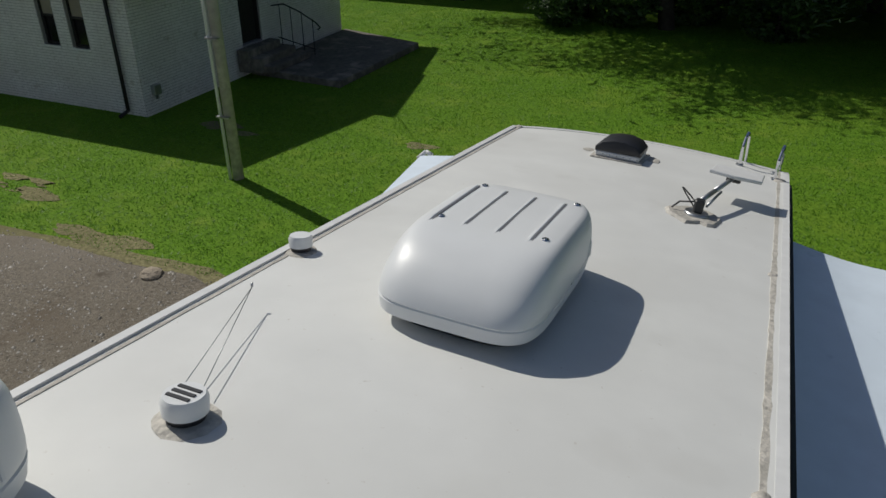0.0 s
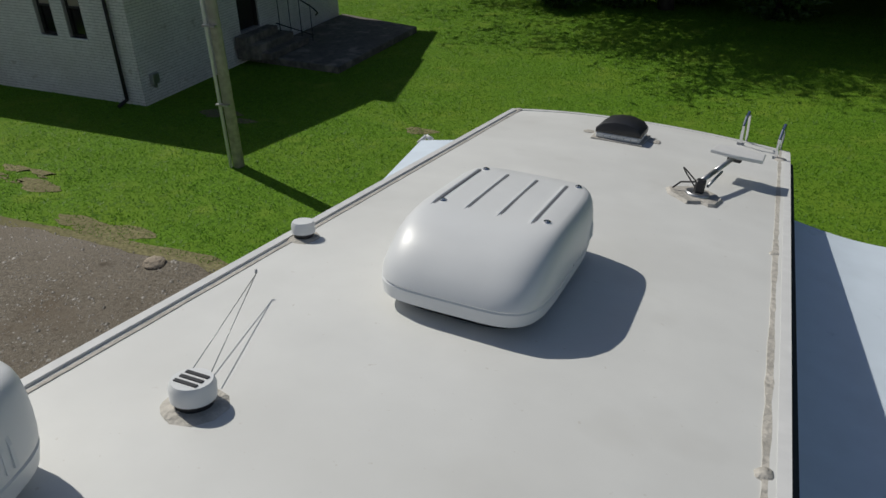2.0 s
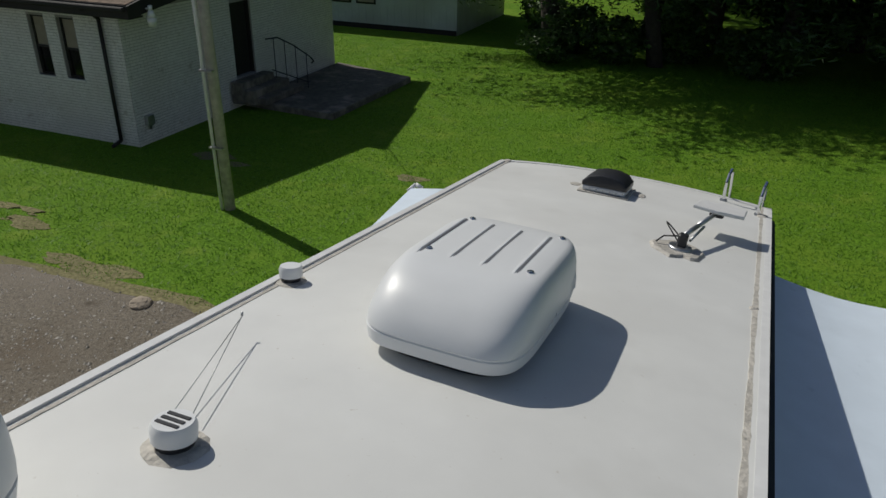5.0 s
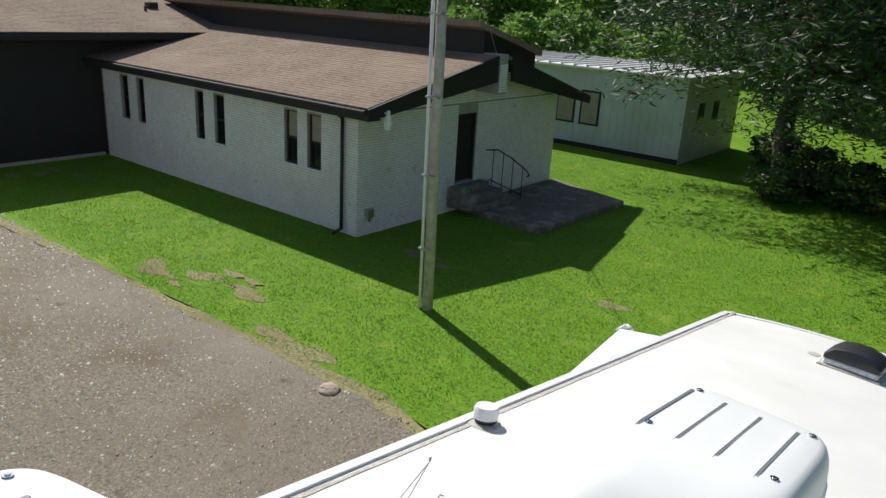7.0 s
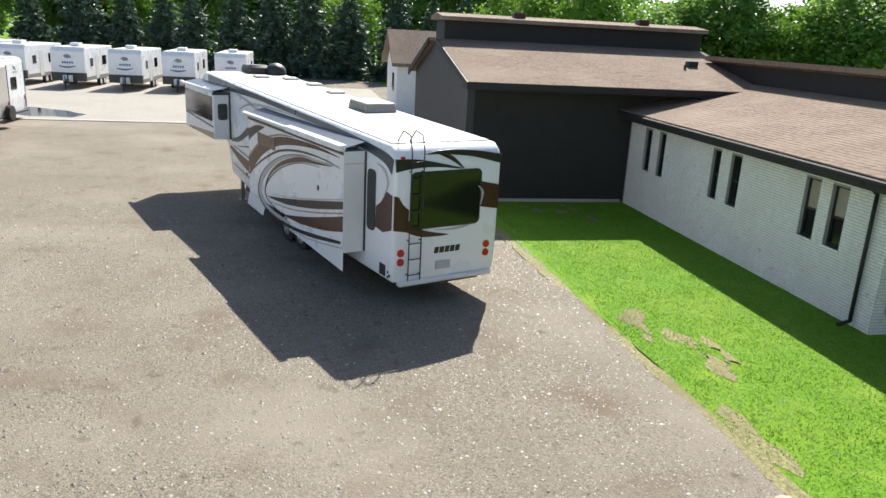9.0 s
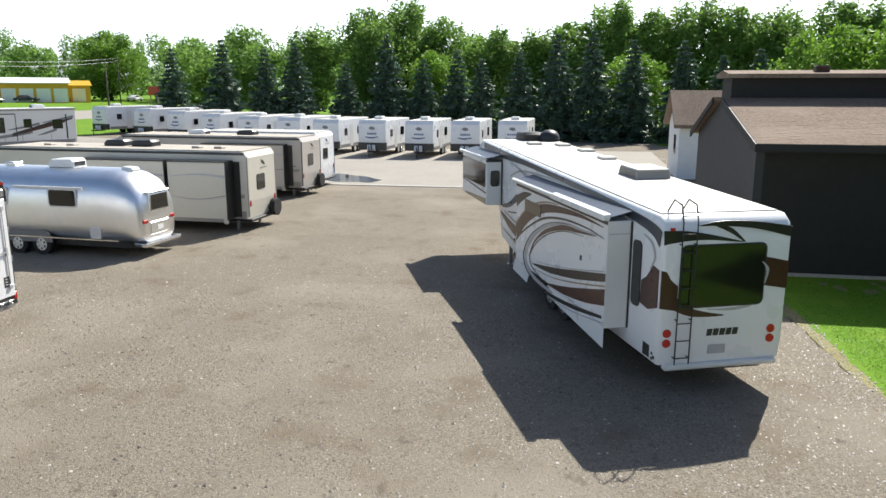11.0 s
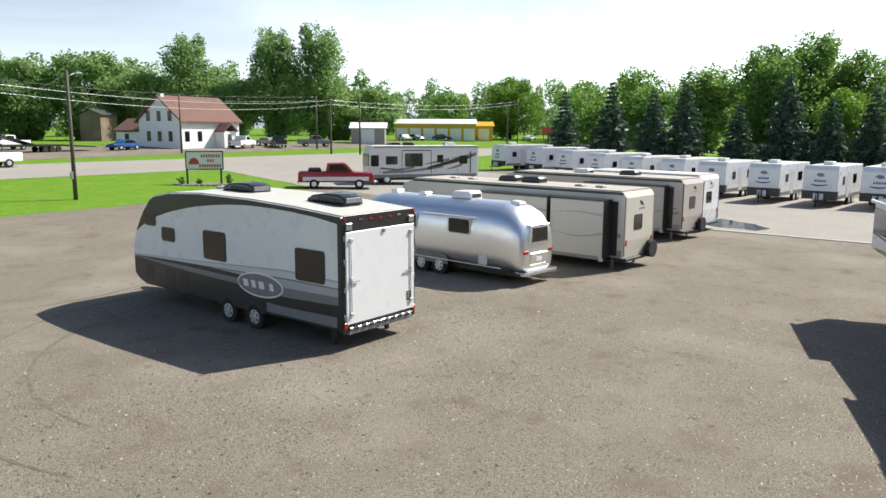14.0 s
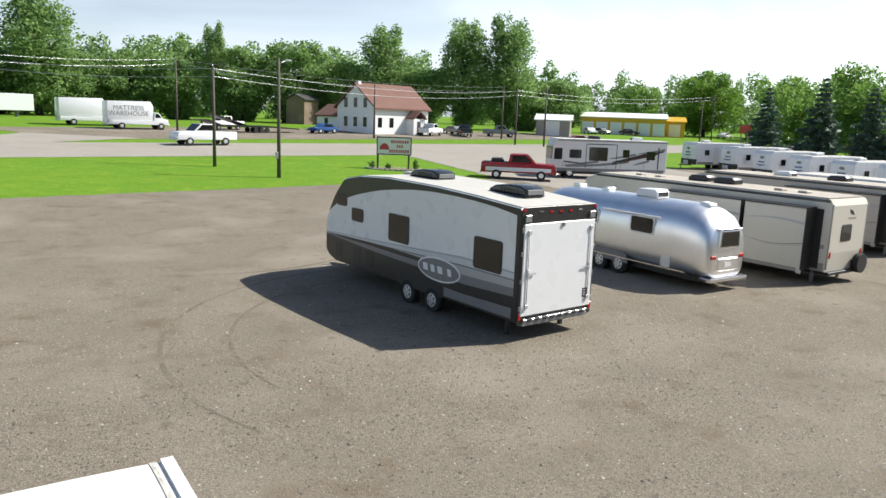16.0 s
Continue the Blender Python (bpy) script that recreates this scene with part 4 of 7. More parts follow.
plumbing_vent(on_roof(-2.06, 2.78))
pv = plumbing_vent(on_roof(-1.54, 1.37), 0.075, 0.10, "large round grey vent cap with slotted top")
for k in range(3):
    part("slot", box(NB(), -0.045, -0.036 + 0.028 * k, 0.098, 0.045, -0.022 + 0.028 * k, 0.104), BLACKP, pv)
wire = NB()
za, zb = roof_z(-1.6, 1.5), roof_z(-1.86, 2.14)
tube(wire, [(-1.63, 1.48, za + 0.06), (-1.86, 2.14, zb + 0.10)], 0.0022, 4)
tube(wire, [(-1.57, 1.50, za + 0.05), (-1.86, 2.14, zb + 0.10)], 0.0022, 4)
tube(wire, [(-1.86, 2.14, zb + 0.10), (-1.865, 2.15, zb + 0.115)], 0.006, 5)
single("wire_antenna", wire, GALV, "thin bent metal wire aerial beside the vent cap", "aerial", at=RV)
lad = thing("roof_ladder", "two chrome ladder hoops curling over the roof's end", "ladder", at=RV)
for x, y in ((-0.12, 6.44), (0.17, 6.22)):
    bm = NB()
    z = roof_z(x, y)
    tube(bm, [(x, y, z), (x, y, z + 0.17), (x + 0.01, y + 0.05, z + 0.235), (x + 0.02, y + 0.12, z + 0.25), (x + 0.03, y + 0.22, z + 0.20), (x + 0.04, YF + 0.15, z - 0.2), (x + 0.04, YF + 0.15, z - 1.6)], 0.014, 8)
    part("rail", bm, CHROME, lad, "", True)
    part("foot", box(NB(), x - 0.03, y - 0.03, z - 0.004, x + 0.03, y + 0.03, z + 0.012, 0.004), GALV, lad)


def draped(name, x0, y0, x1, y1, z_of, mat, label, category):
    bm = NB()
    n, m = 18, 30
    g = [[bm.verts.new((x0 + (x1 - x0) * i / n, y0 + (y1 - y0) * j / m, z_of(i / n, j / m))) for j in range(m + 1)] for i in range(n + 1)]
    for i in range(n):
        for j in range(m):
            bm.faces.new((g[i][j], g[i + 1][j], g[i + 1][j + 1], g[i][j + 1]))
    bm.normal_update()
    bmesh.ops.solidify(bm, geom=bm.faces[:], thickness=0.004)
    return single(name, bm, mat, label, category, at=RV, smooth=True)


def awning_z(u, s):
    y = -1.0 + 6.5 * s
    return 3.0 - 0.004 * y - 0.1 * u - 0.03 * math.sin(math.pi * u) + 0.008 * math.sin(9 * s + 4 * u)


ar = draped("patio_awning", XR + 0.10, -1.0, XR + 1.02, 5.5, awning_z, FABRIC, "white vinyl patio awning rolled out from the wall", "awning")
bm = NB()
cyl(bm, (XR + 1.04, -1.1, awning_z(1, 0)), (XR + 1.04, 5.54, awning_z(1, 1)), 0.05, 0.05, 12)
part("roller", bm, TRIMW, ar)
for y, s in ((-1.05, 0), (5.55, 1)):
    part("arm", tube(NB(), [(XR + 0.06, y, 1.2), (XR + 1.04, y, awning_z(1, s))], 0.025, 6), BLACKP, ar)
bm = NB()
edge = [(XL - 0.03 - 0.44 * u, 3.45 + 1.85 * u) for u in np.linspace(0, 1, 14)]
up = [bm.verts.new((x, y, roof_z(XL, y) - 0.06 - 0.12 * (XL - x))) for x, y in edge]
inn = [bm.verts.new((XL - 0.03, y, roof_z(XL, y) - 0.05)) for x, y in edge]
for i in range(13):
    bm.faces.new((inn[i], inn[i + 1], up[i + 1], up[i]) if i else (inn[0], inn[1], up[1]))
bm.normal_update()
bmesh.ops.solidify(bm, geom=bm.faces[:], thickness=0.006)
topper = single("slide_topper", bm, FABRIC, "white vinyl slide-out topper stretched along the wall", "awning", at=RV)
part("roller_end", tube(NB(), [(XL - 0.49, 5.28, roof_z(XL, 5.3) - 0.14), (XL - 0.44, 5.34, roof_z(XL, 5.3) - 0.09), (XL - 0.38, 5.33, roof_z(XL, 5.3) - 0.11)], 0.018, 8), TRIMW, topper)
so = thing("slide_out", "white slide-out box beneath its topper", "slide-out", at=RV)
part("body", box(NB(), XL - 0.40, 3.42, 1.0, XL - 0.02, 5.22, 2.9, 0.02), WHITE, so)
for y in (-0.9, 5.6):
    for x in (XL + 0.15, XR - 0.15):
        part("jack", box(NB(), x - 0.05, y - 0.05, 0, x + 0.05, y + 0.05, 0.6), GALV, own)
for y in (2.0, 2.9):
    for x0, x1 in ((XL + 0.03, XL + 0.25), (XR - 0.25, XR - 0.03)):
        part("wheel", cyl(NB(), (x0, y, 0.36), (x1, y, 0.36), 0.36, 0.36, 20), RUBBER, own)

# ---- parked trailers ----
def wheel(parent, x, y, r=0.34, side=1, w=0.22):
    t = part("wheel", cyl(NB(), (x - side * w, y, r), (x, y, r), r, r, 24), RUBBER, parent)
    rim = NB()
    cyl(rim, (x - side * 0.02, y, r), (x + side * 0.012, y, r), r * 0.62, r * 0.58, 20)
    cyl(rim, (x, y, r), (x + side * 0.035, y, r), r * 0.2, r * 0.16, 10)
    for k in range(5):
        a = 2 * math.pi * k / 5
        box(rim, x + side * 0.01 - 0.008, y + 0.38 * r * math.cos(a) - 0.02, r + 0.38 * r * math.sin(a) - 0.02, x + side * 0.01 + 0.012, y + 0.38 * r * math.cos(a) + 0.02, r + 0.38 * r * math.sin(a) + 0.02)
    part("rim", rim, ALU, t)
    holes = NB()
    for k in range(6):
        a = 2 * math.pi * (k + 0.5) / 6
        cyl(holes, (x + side * 0.008, y + 0.40 * r * math.cos(a), r + 0.40 * r * math.sin(a)), (x + side * 0.016, y + 0.40 * r * math.cos(a), r + 0.40 * r * math.sin(a)), r * 0.105, r * 0.105, 8)
    part("rim_holes", holes, BLACKP, t)
    return t


def side_plate(parent, name, pts, x, side, mat, t=0.008, label=""):
    """A flat decal, window or hatch on a side wall: (y, z) points."""
    lo, hi = sorted((x, x + side * t))
    return part(name, prism(NB(), pts, "x", lo, hi), mat, parent, label)


def rounded(y0, z0, y1, z1, r=0.07, n=4):
    out = []
    for cy, cz, a0 in ((y1 - r, z1 - r, 0), (y0 + r, z1 - r, 90), (y0 + r, z0 + r, 180), (y1 - r, z0 + r, 270)):
        for k in range(n + 1):
            a = radians(a0 + 90 * k / n)
            out.append((cy + r * math.cos(a), cz + r * math.sin(a)))
    return out


def ribbon(ya, yb, low, high, n=16):
    """An outline between two curves over a stretch of wall."""
    ts = [i / n for i in range(n + 1)]
    return [(ya + (yb - ya) * t, low(t)) for t in ts] + [(ya + (yb - ya) * t, high(t)) for t in reversed(ts)]


def small_ac(parent_group, at, mat, label):
    a = thing("roof_air_conditioner", label, "air conditioner", parent_group, at=at)
    part("shroud", prism(NB(), [(-0.48, 0.0), (-0.5, 0.14), (-0.36, 0.27), (0.4, 0.29), (0.5, 0.2), (0.5, 0.0)], "x", -0.34, 0.34, 0.06, 2), mat, a, "", True)
    part("grille", box(NB(), -0.25, 0.498, 0.05, 0.25, 0.51, 0.19), BLACKP, a)


def sleek_ac(group, at, mat, label):
    """A long low rooftop unit: a base tray, a wedge-shaped shroud with side ribs and a rear grille."""
    a = thing("roof_air_conditioner", label, "air conditioner", group, at=at)
    part("tray", box(NB(), -0.38, -0.72, 0.0, 0.38, 0.70, 0.05, 0.015), BLACKP, a)
    part("shroud", prism(NB(), [(-0.74, 0.05), (-0.78, 0.12), (-0.52, 0.24), (-0.05, 0.30), (0.45, 0.29), (0.68, 0.22), (0.72, 0.05)], "x", -0.36, 0.36, 0.05, 3), mat, a, "", True)
    for sgn in (1, -1):
        for k in range(6):
            y = -0.30 + 0.13 * k
            part("rib", box(NB(), min(sgn * 0.355, sgn * 0.372), y, 0.08, max(sgn * 0.355, sgn * 0.372), y + 0.05, 0.20, 0.004), BLACKP, a)
    part("grille", box(NB(), -0.28, 0.70, 0.07, 0.28, 0.73, 0.20, 0.005), GREYST, a)


def toy_hauler():
    M = pose(-15.28, -12.17, 0, 0, 0, 0.3)
    t = thing("toy_hauler_trailer", "white and charcoal toy hauler trailer with a rear ramp door", "trailer", at=M)
    H, Z0, W = 3.45, 0.52, 1.36
    prof = [(0, Z0), (0, H - 0.06), (-0.06, H), (-1.8, 3.57), (-3.6, 3.65), (-6.0, 3.68), (-7.6, 3.60), (-8.7, 3.42), (-9.3, 2.85), (-9.9, 1.95), (-9.95, 1.2), (-9.75, 0.72), (-9.1, Z0)]
    part("body", prism(NB(), prof, "x", -W, W, 0.05, 2), WHITE, t)
    part("roof", prism(NB(), [(-0.05, H), (-1.8, 3.57), (-3.6, 3.65), (-6.0, 3.68), (-7.6, 3.60), (-8.6, 3.44), (-8.6, 3.46), (-7.6, 3.625), (-6.0, 3.705), (-3.6, 3.675), (-1.8, 3.595), (-0.05, H + 0.025)], "x", -W + 0.06, W - 0.06), RVROOF, t, "cream rubber roof")

    def through_points(pts, y):
        """The height of a line through (y, z) points, eased between them."""
        for (ya, za), (yb, zb) in zip(pts, pts[1:]):
            if yb <= y <= ya:
                return za + (zb - za) * (ya - y) / (ya - yb)
        return pts[-1][1]

    BELT = [(0.1, 1.82), (-2.2, 1.86), (-4.8, 1.72), (-7.3, 1.60), (-9.9, 1.50)]
    DARK = [(0.1, 1.20), (-2.2, 1.11), (-4.3, 1.20), (-6.6, 1.25), (-9.9, 1.40)]
    ARCH = [(0.1, 3.20), (-0.1, 3.26), (-0.9, 3.37), (-1.8, 3.44), (-2.7, 3.48), (-3.7, 3.49), (-4.6, 3.45), (-5.5, 3.37), (-6.3, 3.27), (-7.0, 3.15), (-7.8, 2.98), (-8.5, 2.79), (-9.0, 2.60), (-9.4, 2.40), (-9.9, 2.1)]
    TOPL = [(0.1, H - 0.02), (-1.8, 3.55), (-3.6, 3.63), (-6.0, 3.66), (-7.6, 3.58), (-8.65, 3.41), (-9.25, 2.85), (-9.7, 2.2)]

    def between(low, high, a, b, y0=-0.03, y1=-9.86, n=44):
        ys = [y0 + (y1 - y0) * i / n for i in range(n + 1)]
        lo = [(y, through_points(low, y) + (through_points(high, y) - through_points(low, y)) * a) for y in ys]
        hi = [(y, through_points(low, y) + (through_points(high, y) - through_points(low, y)) * b) for y in ys]
        return lo + hi[::-1]

    BOTTOM = [(0.1, 0.54), (-9.2, 0.54), (-9.7, 0.70), (-9.9, 0.9)]
    for s in (1, -1):
        x = s * W
        side_plate(t, "lower_panel", between(BOTTOM, DARK, 0.0, 1.0), x, s, BLACKM, 0.010, "charcoal lower panel")
        side_plate(t, "stripe", between(BOTTOM, DARK, 0.10, 0.52, -0.2, -3.0), x, s, GREYST, 0.012)
        side_plate(t, "stripe", between(DARK, BELT, 0.0, 0.34), x, s, GREYST, 0.008)
        side_plate(t, "stripe", between(DARK, BELT, 0.34, 0.64), x, s, SILVERST, 0.008)
        side_plate(t, "stripe", between(DARK, BELT, 0.64, 0.70), x, s, GREYST, 0.009)
        side_plate(t, "stripe", between(DARK, BELT, 0.70, 0.93), x, s, PALEST, 0.008)
        side_plate(t, "stripe", between(DARK, BELT, 0.93, 1.0), x, s, SILVERST, 0.008)
        side_plate(t, "stripe", ribbon(-2.4, -9.8, lambda u: 1.36 + 0.06 * u, lambda u: 1.42 + 0.10 * math.sin(3.1 * u)), x, s, BLACKM, 0.011)
        side_plate(t, "upper_panel", between(ARCH, TOPL, 0.0, 1.0, -0.03, -9.62), x, s, BLACKM, 0.010, "charcoal arch along the roof edge")
        side_plate(t, "corner_post", [(0, 0.55), (-0.14, 0.55), (-0.14, H - 0.05), (0, H - 0.05)], x, s, BLACKM, 0.014)
        for y0, z0, y1, z1 in ((-1.76, 1.66, -0.62, 2.52), (-5.90, 1.76, -4.79, 2.62), (-8.14, 2.08, -7.41, 2.52), (-9.10, 2.50, -8.46, 2.92)):
            w = side_plate(t, "window", rounded(y0, z0, y1, z1, 0.09), x, s, BLACKP, 0.018)
            side_plate(w, "pane", rounded(y0 + 0.04, z0 + 0.04, y1 - 0.04, z1 - 0.04, 0.07), x + s * 0.018, s, TINT, 0.004)
        for y in (-3.55, -4.77):
            wheel(t, x + s * 0.02, y, 0.35, s)
        side_plate(t, "wheel_arch", [(-3.06, 0.5), (-3.16, 0.85), (-3.41, 0.95), (-4.91, 0.95), (-5.16, 0.85), (-5.26, 0.5)], x, s, BLACKP, 0.016)
        for y0 in (-6.75, -7.55, -8.75):
            side_plate(t, "hatch", [(y0, 0.74), (y0 - 0.45, 0.74), (y0 - 0.45, 1.22), (y0, 1.22)], x, s, BLACKP, 0.016)
        side_plate(t, "oval_mark", [(-3.28 + 1.0 * math.cos(a), 1.30 + 0.35 * math.sin(a)) for a in np.linspace(0, 6.1, 28)], x, s, WHITE, 0.016, "grey oval badge with a pale rim")
        side_plate(t, "oval_mark", [(-3.28 + 0.95 * math.cos(a), 1.30 + 0.30 * math.sin(a)) for a in np.linspace(0, 6.1, 28)], x, s, GREYST, 0.020)
        for y, wd in ((-2.66, 0.16), (-3.06, 0.22), (-3.43, 0.18), (-3.76, 0.22)):
            side_plate(t, "mark_bar", [(y, 1.20), (y - wd, 1.20), (y - wd - 0.05, 1.40), (y - 0.05, 1.40)], x, s, WHITE, 0.024)
    # rear ramp
    part("rear_frame", prism(NB(), [(-W - 0.01, Z0 - 0.05), (W + 0.01, Z0 - 0.05), (W + 0.01, H - 0.05), (W - 0.06, H + 0.02), (-W + 0.06, H + 0.02), (-W - 0.01, H - 0.05)], "y", 0.0, 0.03, 0.01, 1), BLACKM, t)
    ramp = part("ramp_door", box(NB(), -W + 0.07, 0.03, 0.70, W - 0.07, 0.075, 3.06, 0.015), WHITE, t, "white ramp door")
    for x, d in ((-W + 0.23, 1), (W - 0.23, -1)):
        b = NB()
        cyl(b, (x, 0.095, 0.95), (x, 0.095, 2.9), 0.012, 0.012, 6), box(b, x - 0.03, 0.075, 1.70, x + 0.03, 0.115, 1.90, 0.005), box(b, min(x, x + d * 0.26), 0.10, 1.78, max(x, x + d * 0.26), 0.125, 1.81)
        part("latch_bar", b, SILVERST, ramp)
        for z in (0.95, 2.85):
            part("latch_keeper", box(NB(), x - 0.05, 0.075, z - 0.05, x + 0.05, 0.12, z + 0.05, 0.005), SILVERST, ramp)
    part("top_latch", box(NB(), -0.12, 0.076, 2.94, -0.02, 0.11, 3.05, 0.01), GREYST, ramp)
    part("sticker", box(NB(), -1.14, 0.076, 0.95, -0.96, 0.080, 1.20), BLACKM, ramp, "black notice sticker")
    for z in (1.00, 1.06, 1.13):
        part("sticker_line", box(NB(), -1.11, 0.080, z, -0.99, 0.082, z + 0.03), SILVERST, ramp)
    for z in (0.9, 1.6, 2.3, 2.9):
        for x in (-W + 0.04, W - 0.04):
            part("frame_clip", box(NB(), x - 0.025, 0.03, z - 0.06, x + 0.025, 0.06, z + 0.06, 0.005), GREYST, t)
    b = NB()
    for i in range(9):
        x = -1.1 + 0.275 * i
        box(b, x, 0.03, 0.56, x + 0.12, 0.13, 0.63, 0.01)
    cyl(b, (-1.2, 0.07, 0.6), (1.2, 0.07, 0.6), 0.025, 0.025, 8)
    part("ramp_hinge", b, GALV, t)
    part("bumper", box(NB(), -1.2, -0.1, 0.42, 1.2, 0.06, 0.54, 0.02), GREYST, t)
    for x in (-0.35, 0.0, 0.35):
        part("marker_light", box(NB(), x - 0.06, 0.03, H - 0.14, x + 0.06, 0.05, H - 0.10), REDL, t)
    for x in (-W + 0.06, W - 0.06):
        part("tail_light", box(NB(), x - 0.05, 0.03, 0.6, x + 0.05, 0.06, 0.78, 0.01), REDL, t)
        part("marker_light", box(NB(), x - 0.05, 0.02, H - 0.07, x + 0.05, 0.05, H - 0.02), REDL, t)
        part("flood_light", box(NB(), x * 0.90 - 0.10, 0.03, H - 0.34, x * 0.90 + 0.10, 0.09, H - 0.17, 0.01), GALV, t)
        part("marker_light", box(NB(), x * 0.55 - 0.07, 0.03, H - 0.13, x * 0.55 + 0.07, 0.045, H - 0.08), CHROME, t)
    part("chassis", box(NB(), -0.9, -9.4, 0.38, 0.9, -0.2, 0.54), BLACKP, t)
    part("tongue", prism(NB(), [(-0.5, -9.6), (0.5, -9.6), (0.06, -11.0), (-0.06, -11.0)], "z", 0.42, 0.52), BLACKP, t)
    part("jack", cyl(NB(), (0, -10.6, 0.0), (0, -10.6, 1.0), 0.04), BLACKP, t)
    for x in (-1.0, 1.0):
        part("jack", box(NB(), x - 0.05, -0.75, 0, x + 0.05, -0.65, 0.45), BLACKP, t)
    return M, H


M, H = toy_hauler()
for y, dz in ((-1.7, 0.115), (-5.6, 0.215)):
    sleek_ac("rooftop units of the toy hauler", M @ pose(-0.05, y, H + dz), BLACKG, "black rooftop air conditioner on the toy hauler")
single("roof_fan_vent", box(NB(), -0.2, -0.2, 0, 0.2, 0.2, 0.1, 0.03), RVROOF, "small cream roof fan cover", "roof vent", at=M @ pose(-0.5, -7.4, H + 0.18))


def silver_trailer():
    """A riveted aluminium trailer with rounded ends."""
    M = pose(-24.4, -12.9, 0, 0, 0, -4) @ Matrix.Diagonal((1.04, 1.03, 1.07, 1))
    t = thing("silver_trailer", "polished aluminium trailer with rounded ends and riveted seams", "trailer", at=M)
    L, W = 8.6, 1.2

    def section(w, h0, h1, y):
        pts = []
        for a in np.linspace(-90, 270, 41)[:-1]:
            c, s = math.cos(radians(a)), math.sin(radians(a))
            p = 2.6 if s > 0 else 5.0
            pts.append((w * math.copysign(abs(c) ** (2 / p), c), y, (h0 + h1) / 2 + (h1 - h0) / 2 * math.copysign(abs(s) ** (2 / p), s)))
        return pts

    rings = []
    for y, f in ((0.0, 0.0), (-0.04, 0.25), (-0.16, 0.5), (-0.4, 0.75), (-0.75, 0.91), (-1.2, 1.0), (-2.6, 1.0), (-4.0, 1.0), (-5.6, 1.0), (-7.3, 1.0), (-7.8, 0.92), (-8.2, 0.76), (-8.48, 0.5), (-8.58, 0.25), (-8.62, 0.05)):
        w = W * (0.66 + 0.34 * f)
        rings.append(section(w, 0.42 + 0.06 * (1 - f), 1.75 + 0.98 * f, y) if f > 0.02 else section(W * 0.6, 0.6, 1.6, y))
    bm = NB()
    loft(bm, rings)
    part("shell", bm, ALU, t, "polished aluminium shell", True)
    for y in (-1.35, -2.7, -4.05, -5.4, -6.75):
        a, b = section(W * 1.004, 0.415, 2.737, y), section(W * 1.004, 0.415, 2.737, y - 0.035)
        part("seam", loft(NB(), [a, b], False, False), ALU, t, "", True)
    for s in (1, -1):
        for y0, z0, y1, z1 in ((-3.2, 1.62, -2.2, 2.12), (-5.6, 1.62, -4.9, 2.1), (-7.2, 1.62, -6.5, 2.1)):
            w = side_plate(t, "window", rounded(y0 - 0.05, z0 - 0.05, y1 + 0.05, z1 + 0.05, 0.1), s * (W - 0.05), s, TRIMW, 0.07)
            side_plate(w, "pane", rounded(y0, z0, y1, z1, 0.08), s * (W + 0.02), s, TINT, 0.005)
        side_plate(t, "awning_case", [(-1.9, 2.16), (-4.6, 2.16), (-4.6, 2.22), (-1.9, 2.22)], s * (W - 0.03), s, TRIMW, 0.06)
        side_plate(t, "service_hatch", rounded(-1.75, 0.62, -1.35, 0.98, 0.03), s * (W - 0.01), s, TRIMW, 0.02)
        side_plate(t, "trim_belt", [(-0.7, 0.56), (-8.0, 0.56), (-8.0, 0.60), (-0.7, 0.60)], s * (W - 0.02), s, CHROME, 0.035)
        side_plate(t, "vent_grille", rounded(-5.5, 0.95, -5.0, 1.15, 0.03), s * (W - 0.01), s, GREYST, 0.02)
        for y in (-3.7, -4.65):
            wheel(t, s * (W + 0.0), y, 0.34, s)
        side_plate(t, "wheel_arch", [(-3.25, 0.42), (-3.35, 0.72), (-3.55, 0.82), (-4.8, 0.82), (-5.0, 0.72), (-5.1, 0.42)], s * (W - 0.02), s, GREYST, 0.022)
    rw = part("rear_window", prism(NB(), [(-0.52, 1.42), (0.52, 1.42), (0.48, 2.0), (-0.48, 2.0)], "y", -0.30, 0.055, 0.03, 2), CHROME, t)
    part("pane", prism(NB(), [(-0.45, 1.48), (0.45, 1.48), (0.42, 1.95), (-0.42, 1.95)], "y", 0.055, 0.065), TINT, rw)
    part("rear_visor", box(NB(), -0.55, -0.3, 2.02, 0.55, 0.08, 2.06, 0.01), ALU, t)
    for x in (-0.16, 0, 0.16):
        part("marker_light", box(NB(), x - 0.03, -0.33, 2.16, x + 0.03, -0.24, 2.2), REDL, t)
    for x in (-0.72, 0.72):
        part("tail_light", box(NB(), x - 0.13, -0.12, 1.08, x + 0.13, 0.02, 1.2, 0.02), REDL, t)
    part("trunk_lid", box(NB(), -0.5, -0.15, 0.68, 0.5, 0.03, 1.1, 0.03), ALU, t)
    part("plate_bar", box(NB(), -0.16, 0.03, 0.8, 0.16, 0.04, 0.95), PAINTW, t)
    part("bumper", prism(NB(), [(-1.0, 0.0), (-0.95, 0.14), (0.95, 0.14), (1.0, 0.0), (0.9, -0.35), (-0.9, -0.35)], "z", 0.36, 0.48, 0.02, 2), CHROME, t)
    part("chassis", box(NB(), -0.9, -8.0, 0.3, 0.9, -0.5, 0.48), BLACKP, t)
    part("tongue", prism(NB(), [(-0.5, -8.4), (0.5, -8.4), (0.06, -9.5), (-0.06, -9.5)], "z", 0.4, 0.48), GREYST, t)
    part("jack", cyl(NB(), (0, -9.2, 0), (0, -9.2, 0.9), 0.04), GREYST, t)
    return M


